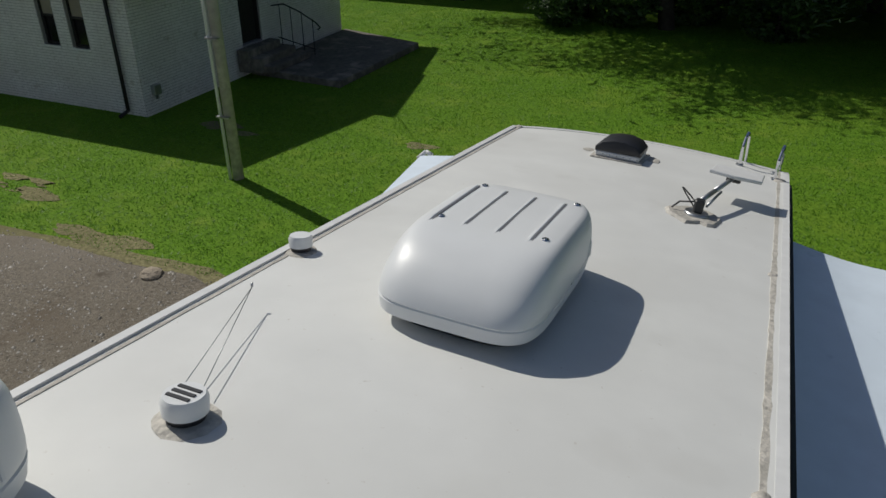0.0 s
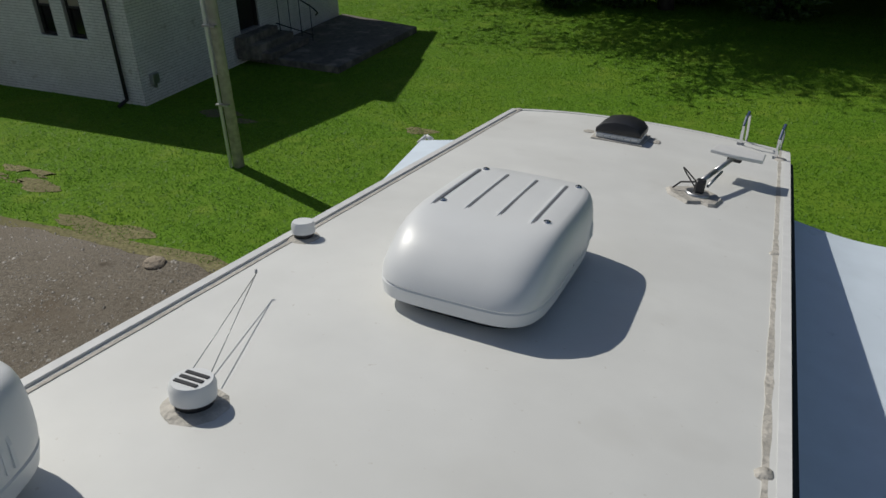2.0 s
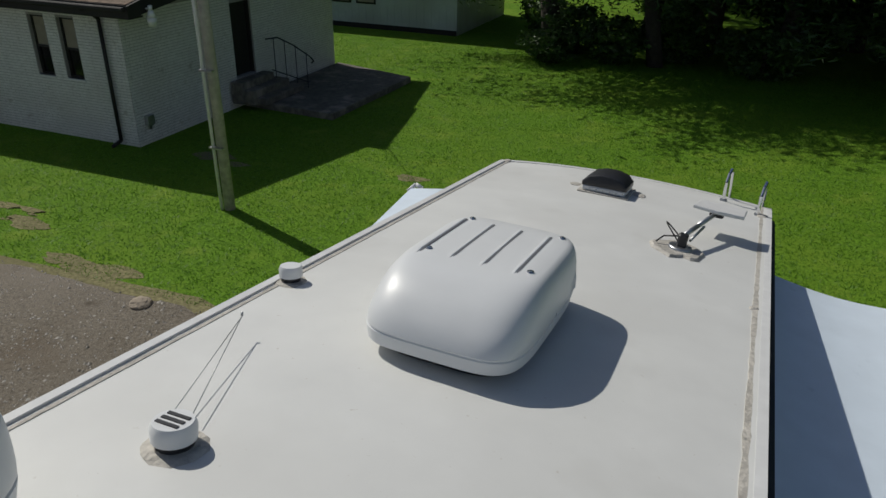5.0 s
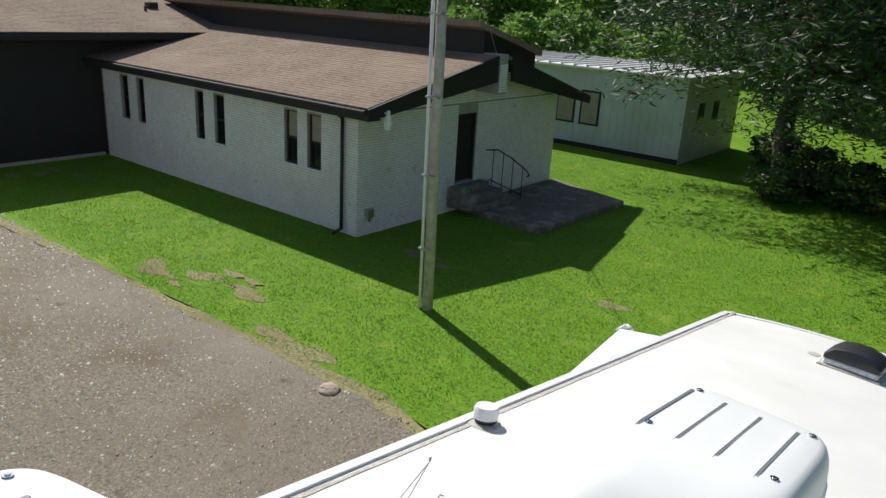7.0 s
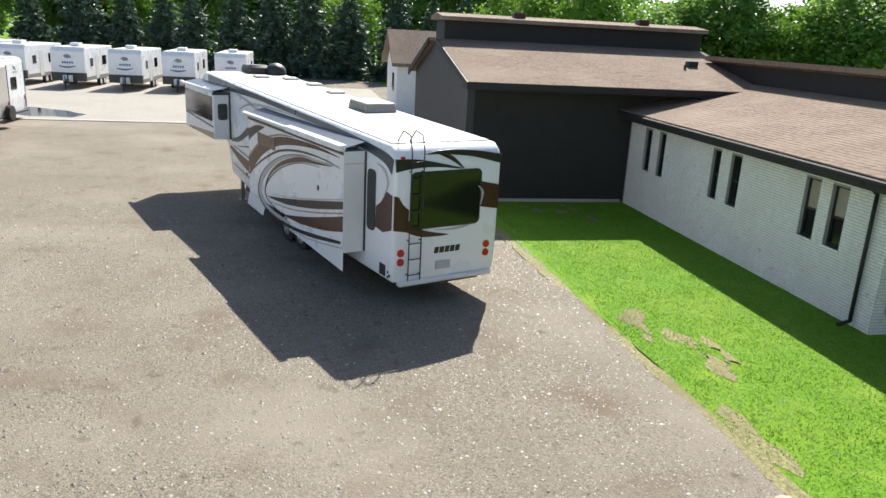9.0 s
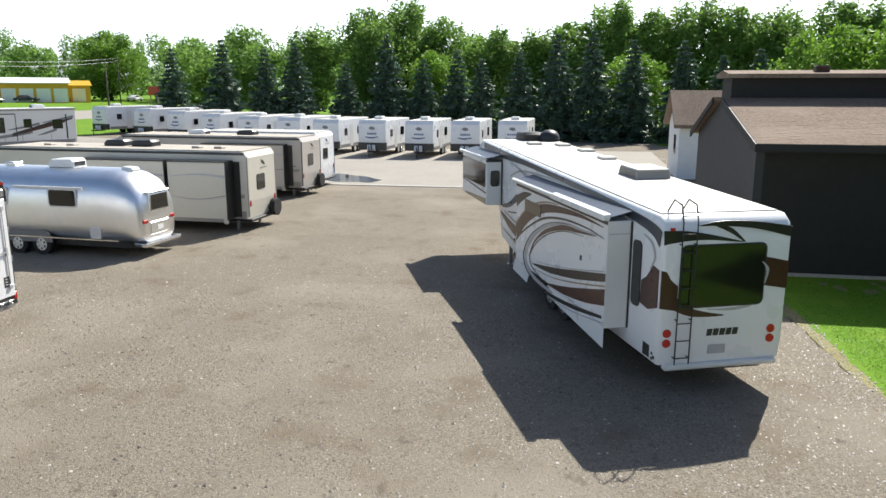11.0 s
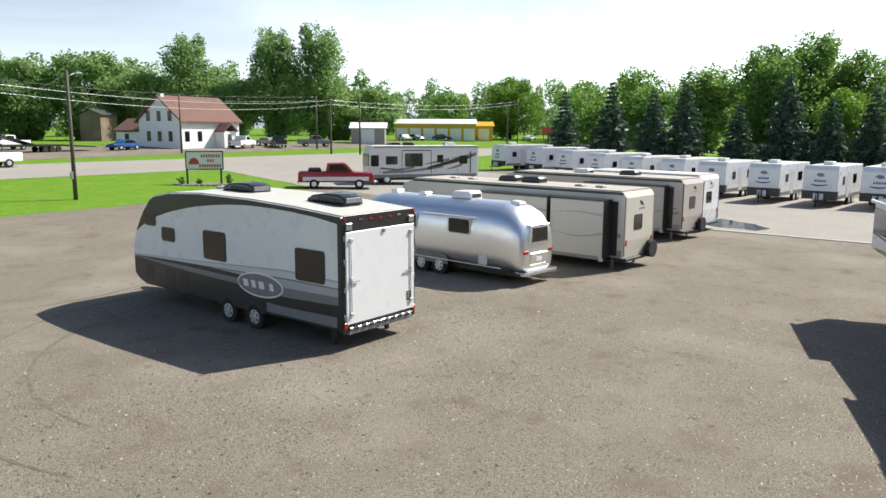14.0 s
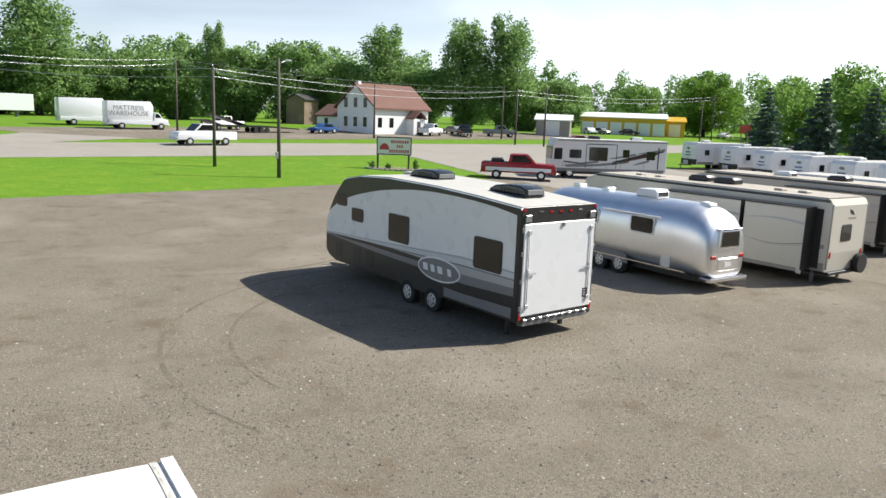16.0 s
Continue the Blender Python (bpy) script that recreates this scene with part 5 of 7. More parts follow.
M = silver_trailer()
small_ac("rooftop units of the silver trailer", M @ pose(0, -3.4, 2.72), SHROUD, "white rooftop air conditioner on the silver trailer")
single("roof_fan_vent", box(NB(), -0.22, -0.22, 0, 0.22, 0.22, 0.2, 0.05), SHROUD, "white roof vent cover on the silver trailer", "roof vent", at=M @ pose(0, -0.95, 2.58, -6))
for y in (-5.6, -7.2):
    single("roof_fan_vent", box(NB(), -0.2, -0.2, 0, 0.2, 0.2, 0.12, 0.03), ALU, "flat metal roof vent on the silver trailer", "roof vent", at=M @ pose(0, y, 2.72))


def slide_trailer(M, L, H, body, dark, roof, label, slide=None, spare=False, mark=DARKST):
    """A long box trailer with swooping decals and, where given, slide-outs on the sunny side."""
    t = thing("fifth_wheel_trailer" if L > 10 else "travel_trailer", label, "trailer", at=M)
    W = 1.27
    prof = [(0, 0.5), (0.06, 1.2), (0.06, H - 0.25), (-0.06, H - 0.03), (-0.3, H), (-L + 1.2, H + 0.02), (-L + 0.35, H - 0.25), (-L, H - 1.1), (-L, 0.9), (-L + 0.5, 0.5)]
    part("body", prism(NB(), prof, "x", -W, W, 0.05, 2), body, t)
    part("roof", prism(NB(), [(-0.15, H), (-L + 1.2, H + 0.025), (-L + 0.8, H - 0.08), (-L + 1.2, H + 0.05), (-0.15, H + 0.03)], "x", -W + 0.05, W - 0.05), roof, t)
    for s in (1, -1):
        x = s * W
        side_plate(t, "lower_panel", ribbon(-0.05, -L + 0.5, lambda u: 0.52, lambda u: 0.82 + 0.05 * math.sin(4 * u)), x, s, dark, 0.010)
        side_plate(t, "swoosh", ribbon(-0.1, -L * 0.8, lambda u: 1.35 - 0.3 * math.sin(2.6 * u), lambda u: 1.5 - 0.28 * math.sin(2.4 * u) + 0.12 * u), x, s, dark, 0.009)
        side_plate(t, "swoosh", ribbon(-0.3, -L * 0.7, lambda u: 1.62 - 0.3 * math.sin(2.6 * u), lambda u: 1.66 - 0.28 * math.sin(2.6 * u)), x, s, mark, 0.009)
        side_plate(t, "roof_trim", [(-0.05, H - 0.14), (-L + 1.0, H - 0.12), (-L + 1.0, H - 0.03), (-0.05, H - 0.04)], x, s, mark, 0.016)
        for y in (-L * 0.45, -L * 0.45 - 0.9):
            wheel(t, x + s * 0.01, y, 0.36, s)
        for y0, z0, y1, z1 in ((-L * 0.8, 1.75, -L * 0.8 + 0.9, 2.45), (-L * 0.62, 1.6, -L * 0.62 + 0.7, 2.4)):
            side_plate(t, "window", rounded(y0, z0, y1, z1), x, s, TINT, 0.02)
    for y0, y1, dep in slide or ():
        so = part("slide_out", box(NB(), W - 0.1, y0, 0.58, W + dep, y1, H - 0.38, 0.03, 2), body, t, "extended slide-out room")
        part("slide_edge", box(NB(), W + 0.02, y1 - 0.01, 0.54, W + dep + 0.03, y1 + 0.03, H - 0.34, 0.01), BLACKM, so)
        # black strip on the wall: the gasket, widened to paint the gap's shade
        part("slide_gasket", box(NB(), W + 0.005, y1 + 0.03, 0.6, W + 0.03, y1 + 0.30, H - 0.4), BLACKM, so)
        part("slide_topper", box(NB(), W - 0.05, y0 - 0.03, H - 0.37, W + dep + 0.06, y1 + 0.03, H - 0.33), mark, so)
        part("slide_skirt", box(NB(), W + dep - 0.01, y0 + 0.05, 0.46, W + dep + 0.006, y1 - 0.02, 0.60), dark, so)
        part("slide_foot", box(NB(), W + dep - 0.02, y1 - 0.16, 0.40, W + dep + 0.012, y1 + 0.03, 0.60, 0.005), body, so)
        for za, zc, hh, mm in ((1.50, 0.16, 0.05, dark), (1.44, 0.13, 0.02, SILVERST), (2.20, -0.10, 0.10, SILVERST)):
            side_plate(so, "swoosh", ribbon(y1 - 0.05, y0 + 0.1, lambda u: za - zc * math.sin(3.0 * u), lambda u: za - zc * math.sin(3.0 * u) + hh * (1 - 0.8 * u)), W + dep, 1, mm, 0.008)
    w = part("rear_window", prism(NB(), [(p[0], p[1]) for p in rounded(-0.22, 1.60, 0.50, 2.22, 0.08)], "y", 0.03, 0.075), TINT, t)
    for xx in (-1.1, 1.1):
        part("tail_light", box(NB(), xx - 0.07, 0.03, 1.0, xx + 0.07, 0.07, 1.25, 0.02), REDL, t)
    part("rear_mark", prism(NB(), [(-0.32, 2.55), (-0.05, 2.62), (0.06, 2.78), (-0.16, 2.72)], "y", 0.05, 0.07), mark, t)
    part("rear_mark", prism(NB(), [(-0.45, 2.44), (0.1, 2.44), (0.1, 2.48), (-0.45, 2.48)], "y", 0.05, 0.07), dark, t)
    for xx in (-W + 0.03, W - 0.03):
        part("corner_trim", box(NB(), xx - 0.03, 0.03, 0.6, xx + 0.03, 0.072, H - 0.2, 0.005), mark if body is not BEIGE else BEIGED, t)
    part("bumper", box(NB(), -1.2, -0.1, 0.38, 1.2, 0.14, 0.5, 0.02), BLACKP, t)
    if spare:
        part("spare_wheel", cyl(NB(), (-0.8, 0.1, 0.72), (-0.8, 0.33, 0.72), 0.36, 0.36, 22), RUBBER, t)
    part("chassis", box(NB(), -0.95, -L + 0.6, 0.34, 0.95, -0.2, 0.52), BLACKP, t)
    for y in (-0.6, -L + 1.0):
        for xx in (-0.95, 0.95):
            part("jack", box(NB(), xx - 0.05, y - 0.05, 0, xx + 0.05, y + 0.05, 0.4), GREYST, t)
    return t


M1 = pose(-29.83, -11.5, 0, 0, 0, -2.5)
slide_trailer(M1, 12.5, 3.18, BEIGE, BEIGED, TANROOF, "long beige trailer with extended slide-outs and a tan rubber roof", [(-3.05, -0.55, 0.62), (-7.0, -3.2, 0.62)], True)
for y in (-5.3, -6.6):
    small_ac("rooftop units of the beige trailer", M1 @ pose(-0.2, y, 3.20), BLACKP, "black rooftop air conditioner on the beige trailer")
for y in (-1.6, -2.6, -8.5, -9.6):
    single("roof_fan_vent", box(NB(), -0.18, -0.18, 0, 0.18, 0.18, 0.1, 0.03), TANROOF, "small tan roof vent cover", "roof vent", at=M1 @ pose(0.3, y, 3.20))
M2 = pose(-39.3, -12.8, 0, 0, 0, -3)
slide_trailer(M2, 11.5, 3.12, PINKB, BEIGED, TANROOF, "pale taupe trailer with dark swoops and a tan roof", [(-5.4, -0.75, 0.45)], True, DARKST)
small_ac("rooftop units of the taupe trailer", M2 @ pose(0, -3.6, 3.12), BLACKP, "black rooftop air conditioner on the taupe trailer")
small_ac("rooftop units of the taupe trailer", M2 @ pose(0, -6.5, 3.12), SHROUD, "white rooftop air conditioner on the taupe trailer")
M3 = pose(-42.9, -13.2, 0, 0, 0, -3)
slide_trailer(M3, 8.2, 3.15, WHITE, GREYST, RVROOF, "white travel trailer with grey lower panel", None, False, BLUEST)


def big_fifth_wheel():
    """A large white fifth-wheel with brown and black swirls and open slide-outs, built as its mirror image."""
    M = pose(-15.18, 4.02, 0, 0, 0, -69)
    t = thing("fifth_wheel_trailer", "large white fifth-wheel trailer with maroon and black swirls, slides out", "trailer", at=M)
    XA, XB, H, Z0 = -1.41, 1.16, 3.38, 0.62
    prof = [(0.05, Z0), (0.10, 1.0), (0.10, 3.0), (0.04, 3.24), (-0.14, H), (-5.0, H + 0.18), (-13.2, H + 0.50), (-13.9, H + 0.1), (-14.2, 2.9), (-13.9, 2.15), (-10.9, 1.85), (-10.5, 0.95), (-8.0, Z0)]
    part("body", prism(NB(), prof, "x", XA, XB, 0.09, 3), WHITE, t, "", True)
    part("roof", prism(NB(), [(-0.25, H + 0.006), (-5.0, H + 0.182), (-13.1, H + 0.494), (-13.1, H + 0.515), (-5.0, H + 0.205), (-0.25, H + 0.028)], "x", XA + 0.13, XB - 0.13), RVROOF, t, "white rubber roof")

    def roof_at(y):
        return H + (0.036 * -y if y > -5 else 0.18 + 0.039 * (-5 - y))

    rw = part("rear_window", prism(NB(), rounded(-1.04, 1.70, 0.66, 2.88, 0.12), "y", 0.06, 0.115), BLACKP, t)
    part("pane", prism(NB(), rounded(-1.01, 1.73, 0.63, 2.85, 0.11), "y", 0.115, 0.12), TINT, rw, "large black-tinted window")

    def sweep(points, widths, n=10):
        """An outline round a smooth curve through (y, z) points, its width changing along it."""
        c, w = [], []
        m = len(points)
        for i in range(m - 1):
            p = [Vector(points[min(max(k, 0), m - 1)]) for k in (i - 1, i, i + 1, i + 2)]
            for k in range(n + (i == m - 2)):
                u = k / n
                c.append(0.5 * (2 * p[1] + (p[2] - p[0]) * u + (2 * p[0] - 5 * p[1] + 4 * p[2] - p[3]) * u * u + (3 * p[1] - p[0] - 3 * p[2] + p[3]) * u ** 3))
                w.append(widths[i] + (widths[i + 1] - widths[i]) * u)
        up, dn = [], []
        for i, q in enumerate(c):
            d = (c[min(i + 1, len(c) - 1)] - c[max(i - 1, 0)]).normalized()
            o = Vector((-d.y, d.x)) * max(0.004, w[i]) / 2
            up.append(tuple(q + o)), dn.append(tuple(q - o))
        return up + dn[::-1]

    def rear_plate(name, pts, mat, d=0.108, label=""):
        return part(name, prism(NB(), pts, "y", 0.08, d), mat, t, label)

    def rear_sweep(points, widths, mat, d):
        rear_plate("swirl", sweep(points, widths), mat, d)

    rear_sweep([(-0.72, 3.22), (-0.30, 3.25), (0.40, 3.20), (1.13, 3.06)], [0.01, 0.09, 0.13, 0.20], DARKST, 0.109)
    rear_sweep([(-0.45, 3.25), (-0.10, 3.12), (0.20, 2.90)], [0.05, 0.09, 0.02], DARKST, 0.111)
    rear_sweep([(-1.38, 3.02), (-0.95, 3.04), (-0.45, 3.0), (0.16, 2.90)], [0.26, 0.18, 0.09, 0.01], DARKST, 0.110)
    rear_plate("swirl", [(-1.39, 1.72), (-1.06, 1.66), (-1.06, 2.12), (-1.20, 2.24), (-1.30, 2.40), (-1.39, 2.42)], BROWNST, 0.109)
    rear_sweep([(-1.10, 1.82), (-0.80, 1.63), (-0.45, 1.56), (-0.10, 1.53)], [0.30, 0.16, 0.09, 0.01], BROWNST, 0.107)
    rear_sweep([(-0.45, 1.66), (0.0, 1.64), (0.4, 1.70), (0.62, 1.84)], [0.01, 0.05, 0.06, 0.02], SILVERST, 0.106)
    rear_plate("swirl", [(0.67, 2.06), (1.13, 1.98), (1.13, 2.50), (0.67, 2.60)], BROWNST, 0.109)
    rear_sweep([(0.58, 2.52), (0.70, 2.36), (0.66, 2.10)], [0.01, 0.06, 0.01], SILVERST, 0.124)
    for xx, z1 in ((-1.22, 1.24), (0.88, 1.22)):
        for z in (z1, z1 - 0.19):
            part("tail_light", cyl(NB(), (xx, 0.06, z), (xx, 0.125, z), 0.085, 0.078, 18), REDL, t)
        part("marker_light", box(NB(), xx - 0.04, 0.04, 3.14, xx + 0.04, 0.10, 3.19), REDL, t)
    for i in range(5):
        rear_plate("mark_bar", [(-0.43 + 0.13 * i, 1.15), (-0.33 + 0.13 * i, 1.15), (-0.31 + 0.13 * i, 1.28), (-0.41 + 0.13 * i, 1.28)], DARKST, 0.112)
    rear_plate("plate_bar", [(-0.37, 0.80), (-0.03, 0.80), (-0.03, 0.97), (-0.37, 0.97)], SILVERST, 0.114)
    lad = NB()
    for xx in (-1.08, -0.80):
        tube(lad, [(xx, 0.19, 0.66), (xx, 0.19, 3.30), (xx, 0.10, 3.60), (xx, -0.18, 3.66), (xx, -0.42, 3.40)], 0.014, 6)
    for k in range(9):
        tube(lad, [(-1.08, 0.19, 0.78 + 0.33 * k), (-0.80, 0.19, 0.78 + 0.33 * k)], 0.011, 6)
    for xx in (-1.08, -0.80):
        for z in (0.78, 1.5, 2.9):
            cyl(lad, (xx, 0.09, z), (xx, 0.19, z), 0.011, 0.011, 6)
    part("rear_ladder", lad, IRON, t, "black metal rear ladder")
    part("bumper", box(NB(), -1.25, 0.0, 0.52, 1.05, 0.15, 0.63, 0.03), OFFWHITE, t)
    part("outlet_panel", box(NB(), XA - 0.008, -0.42, 0.70, XA + 0.01, -0.16, 0.94), BLACKP, t)
    for y, z in ((-0.06, 0.82), (-0.06, 0.72), (0.0, 0.76)):
        part("outlet", box(NB(), XA - 0.006, y - 0.03, z - 0.025, XA + 0.01, y + 0.03, z + 0.025), BLACKP, t)
    # main slide-out with its topper and lower skirt
    xs, YR, YFR = -1.89, -1.15, -7.30
    so = part("slide_out", box(NB(), xs, YFR, 1.0, XA + 0.05, YR, 3.12, 0.03, 2), WHITE, t, "white slide-out room with an oval swirl")
    part("slide_topper", prism(NB(), [(xs - 0.04, 3.17), (XA + 0.01, 3.30), (XA + 0.01, 3.32), (xs - 0.04, 3.19)], "y", YFR - 0.1, YR + 0.02), TOPPER, so, "slate-blue vinyl topper")
    part("topper_roller", cyl(NB(), (xs - 0.05, YFR - 0.15, 3.18), (xs - 0.05, YR + 0.04, 3.18), 0.055, 0.055, 12), OFFWHITE, so, "pale topper roller")
    part("roller_cover", prism(NB(), [(xs - 0.13, 3.14), (xs - 0.13, 3.25), (xs + 0.02, 3.27), (xs + 0.02, 3.25)], "y", -4.2, YR + 0.06, 0.005, 1), WHITE, so)
    part("slide_fascia", box(NB(), xs - 0.012, YFR, 3.04, xs, YR, 3.12), DARKST, so)
    part("slide_seal", box(NB(), xs - 0.02, YR, 0.98, XA + 0.02, YR + 0.02, 3.12), OFFWHITE, so)
    part("seal_strip", box(NB(), xs + 0.0, YR + 0.02, 2.86, XA - 0.03, YR + 0.026, 2.88), SILVERST, so)
    part("slide_gasket", box(NB(), XA - 0.035, YR + 0.02, 0.98, XA, YR + 0.05, 3.12), BLACKP, so)

    def swirl(points, widths, mat, d):
        pts = [(max(YFR + 0.01, min(YR - 0.01, p)), max(0.64, min(3.03, q))) for p, q in sweep(points, widths)]
        side_plate(so, "swirl", pts, xs, -1, mat, d)

    swirl([(-7.29, 1.72), (-6.4, 2.32), (-5.2, 2.72), (-4.0, 2.90), (-2.6, 2.98), (-1.4, 2.96)], [0.42, 0.36, 0.24, 0.16, 0.08, 0.01], BROWNST, 0.006)
    swirl([(-7.29, 2.02), (-6.2, 2.62), (-5.0, 2.92), (-4.0, 3.01)], [0.06, 0.05, 0.05, 0.02], TANST, 0.008)
    swirl([(-7.29, 2.62), (-6.6, 2.86), (-6.0, 2.98)], [0.30, 0.20, 0.02], DARKST, 0.007)
    swirl([(-7.29, 1.55), (-6.3, 2.05), (-5.0, 2.52), (-3.6, 2.74), (-2.2, 2.79), (-1.35, 2.74)], [0.03, 0.05, 0.06, 0.05, 0.03, 0.005], DARKST, 0.010)
    swirl([(-1.40, 2.78), (-2.4, 2.70), (-3.6, 2.64), (-4.9, 2.34), (-5.9, 1.86), (-6.38, 1.36), (-6.15, 1.02), (-5.4, 0.86), (-4.2, 0.84)], [0.01, 0.05, 0.08, 0.10, 0.14, 0.17, 0.16, 0.14, 0.12], SILVERST, 0.009)
    swirl([(-3.2, 2.69), (-4.6, 2.48), (-5.9, 1.96), (-6.52, 1.38), (-6.3, 0.98), (-5.4, 0.80), (-4.2, 0.79), (-2.8, 0.93), (-1.3, 1.16)], [0.01, 0.02, 0.03, 0.035, 0.04, 0.06, 0.09, 0.10, 0.06], DARKST, 0.012)
    swirl([(-1.7, 2.72), (-2.6, 2.64), (-3.6, 2.55), (-4.8, 2.24), (-5.6, 1.84), (-6.02, 1.42)], [0.005, 0.06, 0.12, 0.10, 0.05, 0.01], BROWNST, 0.013)
    swirl([(-2.4, 2.58), (-3.6, 2.47), (-4.8, 2.14), (-5.6, 1.74), (-5.98, 1.40), (-5.85, 1.16), (-5.2, 1.02)], [0.005, 0.02, 0.025, 0.025, 0.025, 0.02, 0.01], DARKST, 0.014)
    swirl([(-5.75, 1.22), (-4.4, 1.38), (-2.8, 1.66), (-1.16, 2.0)], [0.01, 0.15, 0.19, 0.16], DARKST, 0.014)
    swirl([(-5.6, 1.12), (-4.2, 1.24), (-2.7, 1.50), (-1.16, 1.83)], [0.01, 0.02, 0.03, 0.03], TANST, 0.015)
    swirl([(-5.4, 1.36), (-4.2, 1.53), (-2.7, 1.80), (-1.16, 2.13)], [0.005, 0.015, 0.02, 0.02], SILVERST, 0.015)
    swirl([(-4.6, 0.99), (-3.4, 1.14), (-2.2, 1.36), (-1.16, 1.60)], [0.01, 0.19, 0.30, 0.33], BROWNST, 0.011)
    swirl([(-4.4, 0.70), (-3.0, 0.80), (-1.9, 0.95), (-1.17, 1.08)], [0.015, 0.025, 0.025, 0.015], SILVERST, 0.016)
    side_plate(so, "window", rounded(-6.5, 2.50, -5.2, 2.80, 0.06), xs, -1, TINT, 0.016)
    side_plate(so, "lock", rounded(-2.54, 2.05, -2.46, 2.16, 0.02), xs, -1, BLACKP, 0.014)
    side_plate(so, "skirt", [(YR - 0.02, 0.56), (YR - 0.02, 1.01), (-4.45, 1.01), (-4.30, 0.70), (-2.6, 0.62)], xs, -1, WHITE, 0.005, "white flared lower skirt")
    side_plate(so, "skirt", [(-5.95, 1.01), (YFR, 1.01), (YFR - 0.2, 0.66), (-6.2, 0.60)], xs, -1, WHITE, 0.005)

    # body side
    def mark(points, widths, mat, d=0.012):
        side_plate(t, "swirl", [(min(0.06, p), min(roof_at(p) - 0.05, max(Z0 + 0.02, q))) for p, q in sweep(points, widths)], XA, -1, mat, d)

    side_plate(t, "window", rounded(-1.02, 1.52, -0.66, 2.80, 0.12), XA, -1, TINT, 0.02)
    side_plate(t, "swirl", [(0.04, 1.72), (0.04, 2.42), (-0.18, 2.46), (-0.42, 2.20), (-0.62, 2.08), (-0.64, 1.64), (-0.3, 1.60)], XA, -1, BROWNST, 0.012)
    mark([(-0.62, 2.96), (-0.28, 2.86), (-0.14, 2.62), (-0.30, 2.36)], [0.02, 0.06, 0.06, 0.01], SILVERST, 0.014)
    mark([(0.06, 2.98), (-0.5, 3.16), (-2.5, 3.34), (-5.0, 3.45), (-8.5, 3.60), (-12.8, 3.66)], [0.30, 0.20, 0.14, 0.13, 0.22, 0.42], SLATE)
    mark([(-3.0, 3.30), (-6.0, 3.37), (-8.4, 3.30), (-9.6, 3.02)], [0.01, 0.05, 0.07, 0.02], SILVERST, 0.015)
    mark([(-7.4, 3.05), (-8.6, 3.32), (-9.8, 3.46)], [0.10, 0.08, 0.02], SILVERST, 0.015)
    mark([(-7.45, 2.75), (-8.6, 2.55), (-9.6, 2.15), (-10.4, 2.0)], [0.30, 0.24, 0.16, 0.08], SLATE)
    mark([(-7.5, 2.25), (-8.6, 2.05), (-9.8, 1.9)], [0.06, 0.05, 0.02], DARKST)
    mark([(-7.45, 1.25), (-8.4, 1.38), (-9.6, 1.56), (-10.6, 1.78)], [0.42, 0.36, 0.24, 0.05], BROWNST)
    mark([(-7.45, 1.56), (-8.6, 1.68), (-10.2, 1.86)], [0.05, 0.06, 0.03], TANST, 0.014)
    mark([(-7.45, 0.98), (-8.6, 1.08), (-10.3, 1.30)], [0.05, 0.06, 0.03], TANST, 0.014)
    side_plate(t, "hatch_latch", rounded(-9.05, 1.12, -8.95, 1.22, 0.02), XA, -1, BLACKP, 0.014)
    # bedroom slide-out
    xb, BR, BF = -1.93, -10.5, -13.9
    so2 = part("slide_out", box(NB(), xb, BF, 2.0, XA + 0.05, BR, 3.40, 0.03, 2), WHITE, t, "white bedroom slide-out")
    part("slide_topper", prism(NB(), [(xb - 0.04, 3.46), (XA + 0.01, 3.58), (XA + 0.01, 3.60), (xb - 0.04, 3.48)], "y", BF - 0.1, BR + 0.05), TOPPER, so2)
    part("topper_roller", cyl(NB(), (xb - 0.05, BF - 0.15, 3.47), (xb - 0.05, BR + 0.05, 3.47), 0.055, 0.055, 10), WHITE, so2)
    part("slide_fascia", box(NB(), xb - 0.02, BR, 3.36, XA, BR + 0.03, 3.44), DARKST, so2)
    side_plate(so2, "window", rounded(BF + 0.08, 2.55, BR - 0.12, 3.30, 0.06), xb, -1, TINT, 0.015)
    part("end_panel", prism(NB(), [(xb + 0.02, 2.02), (XA - 0.05, 2.02), (XA - 0.05, 3.34), (xb + 0.02, 3.34)], "y", BR, BR + 0.02), OFFWHITE, so2)
    part("end_window", prism(NB(), rounded(xb + 0.13, 2.60, xb + 0.42, 3.10, 0.08), "y", BR + 0.02, BR + 0.045), TINT, so2)
    part("slide_gasket", box(NB(), XA - 0.05, BR, 2.0, XA, BR + 0.05, 3.36), BLACKP, so2)
    side_plate(so2, "swirl", ribbon(BR - 0.05, BF + 0.05, lambda u: 2.36 + 0.14 * u, lambda u: 2.41 + 0.14 * u), xb, -1, SLATE, 0.012)
    side_plate(so2, "swirl", ribbon(BR - 0.05, BF + 0.5, lambda u: 2.03, lambda u: 2.22 - 0.12 * u), xb, -1, TANST, 0.012)
    for side, x in ((1, XB + 0.01), (-1, XA - 0.01)):
        for y in (-4.75, -5.7):
            wheel(t, x, y, 0.42, side)
        x2 = x - side * 0.4
        part("landing_leg", box(NB(), x2 - 0.05, -10.75, 0, x2 + 0.05, -10.65, 1.95), GREYST, t)
        part("leg_foot", box(NB(), x2 - 0.12, -10.82, 0, x2 + 0.12, -10.58, 0.03), GREYST, t)
    part("chassis", box(NB(), -1.05, -10.3, 0.40, 0.85, -0.1, 0.63), BLACKP, t)
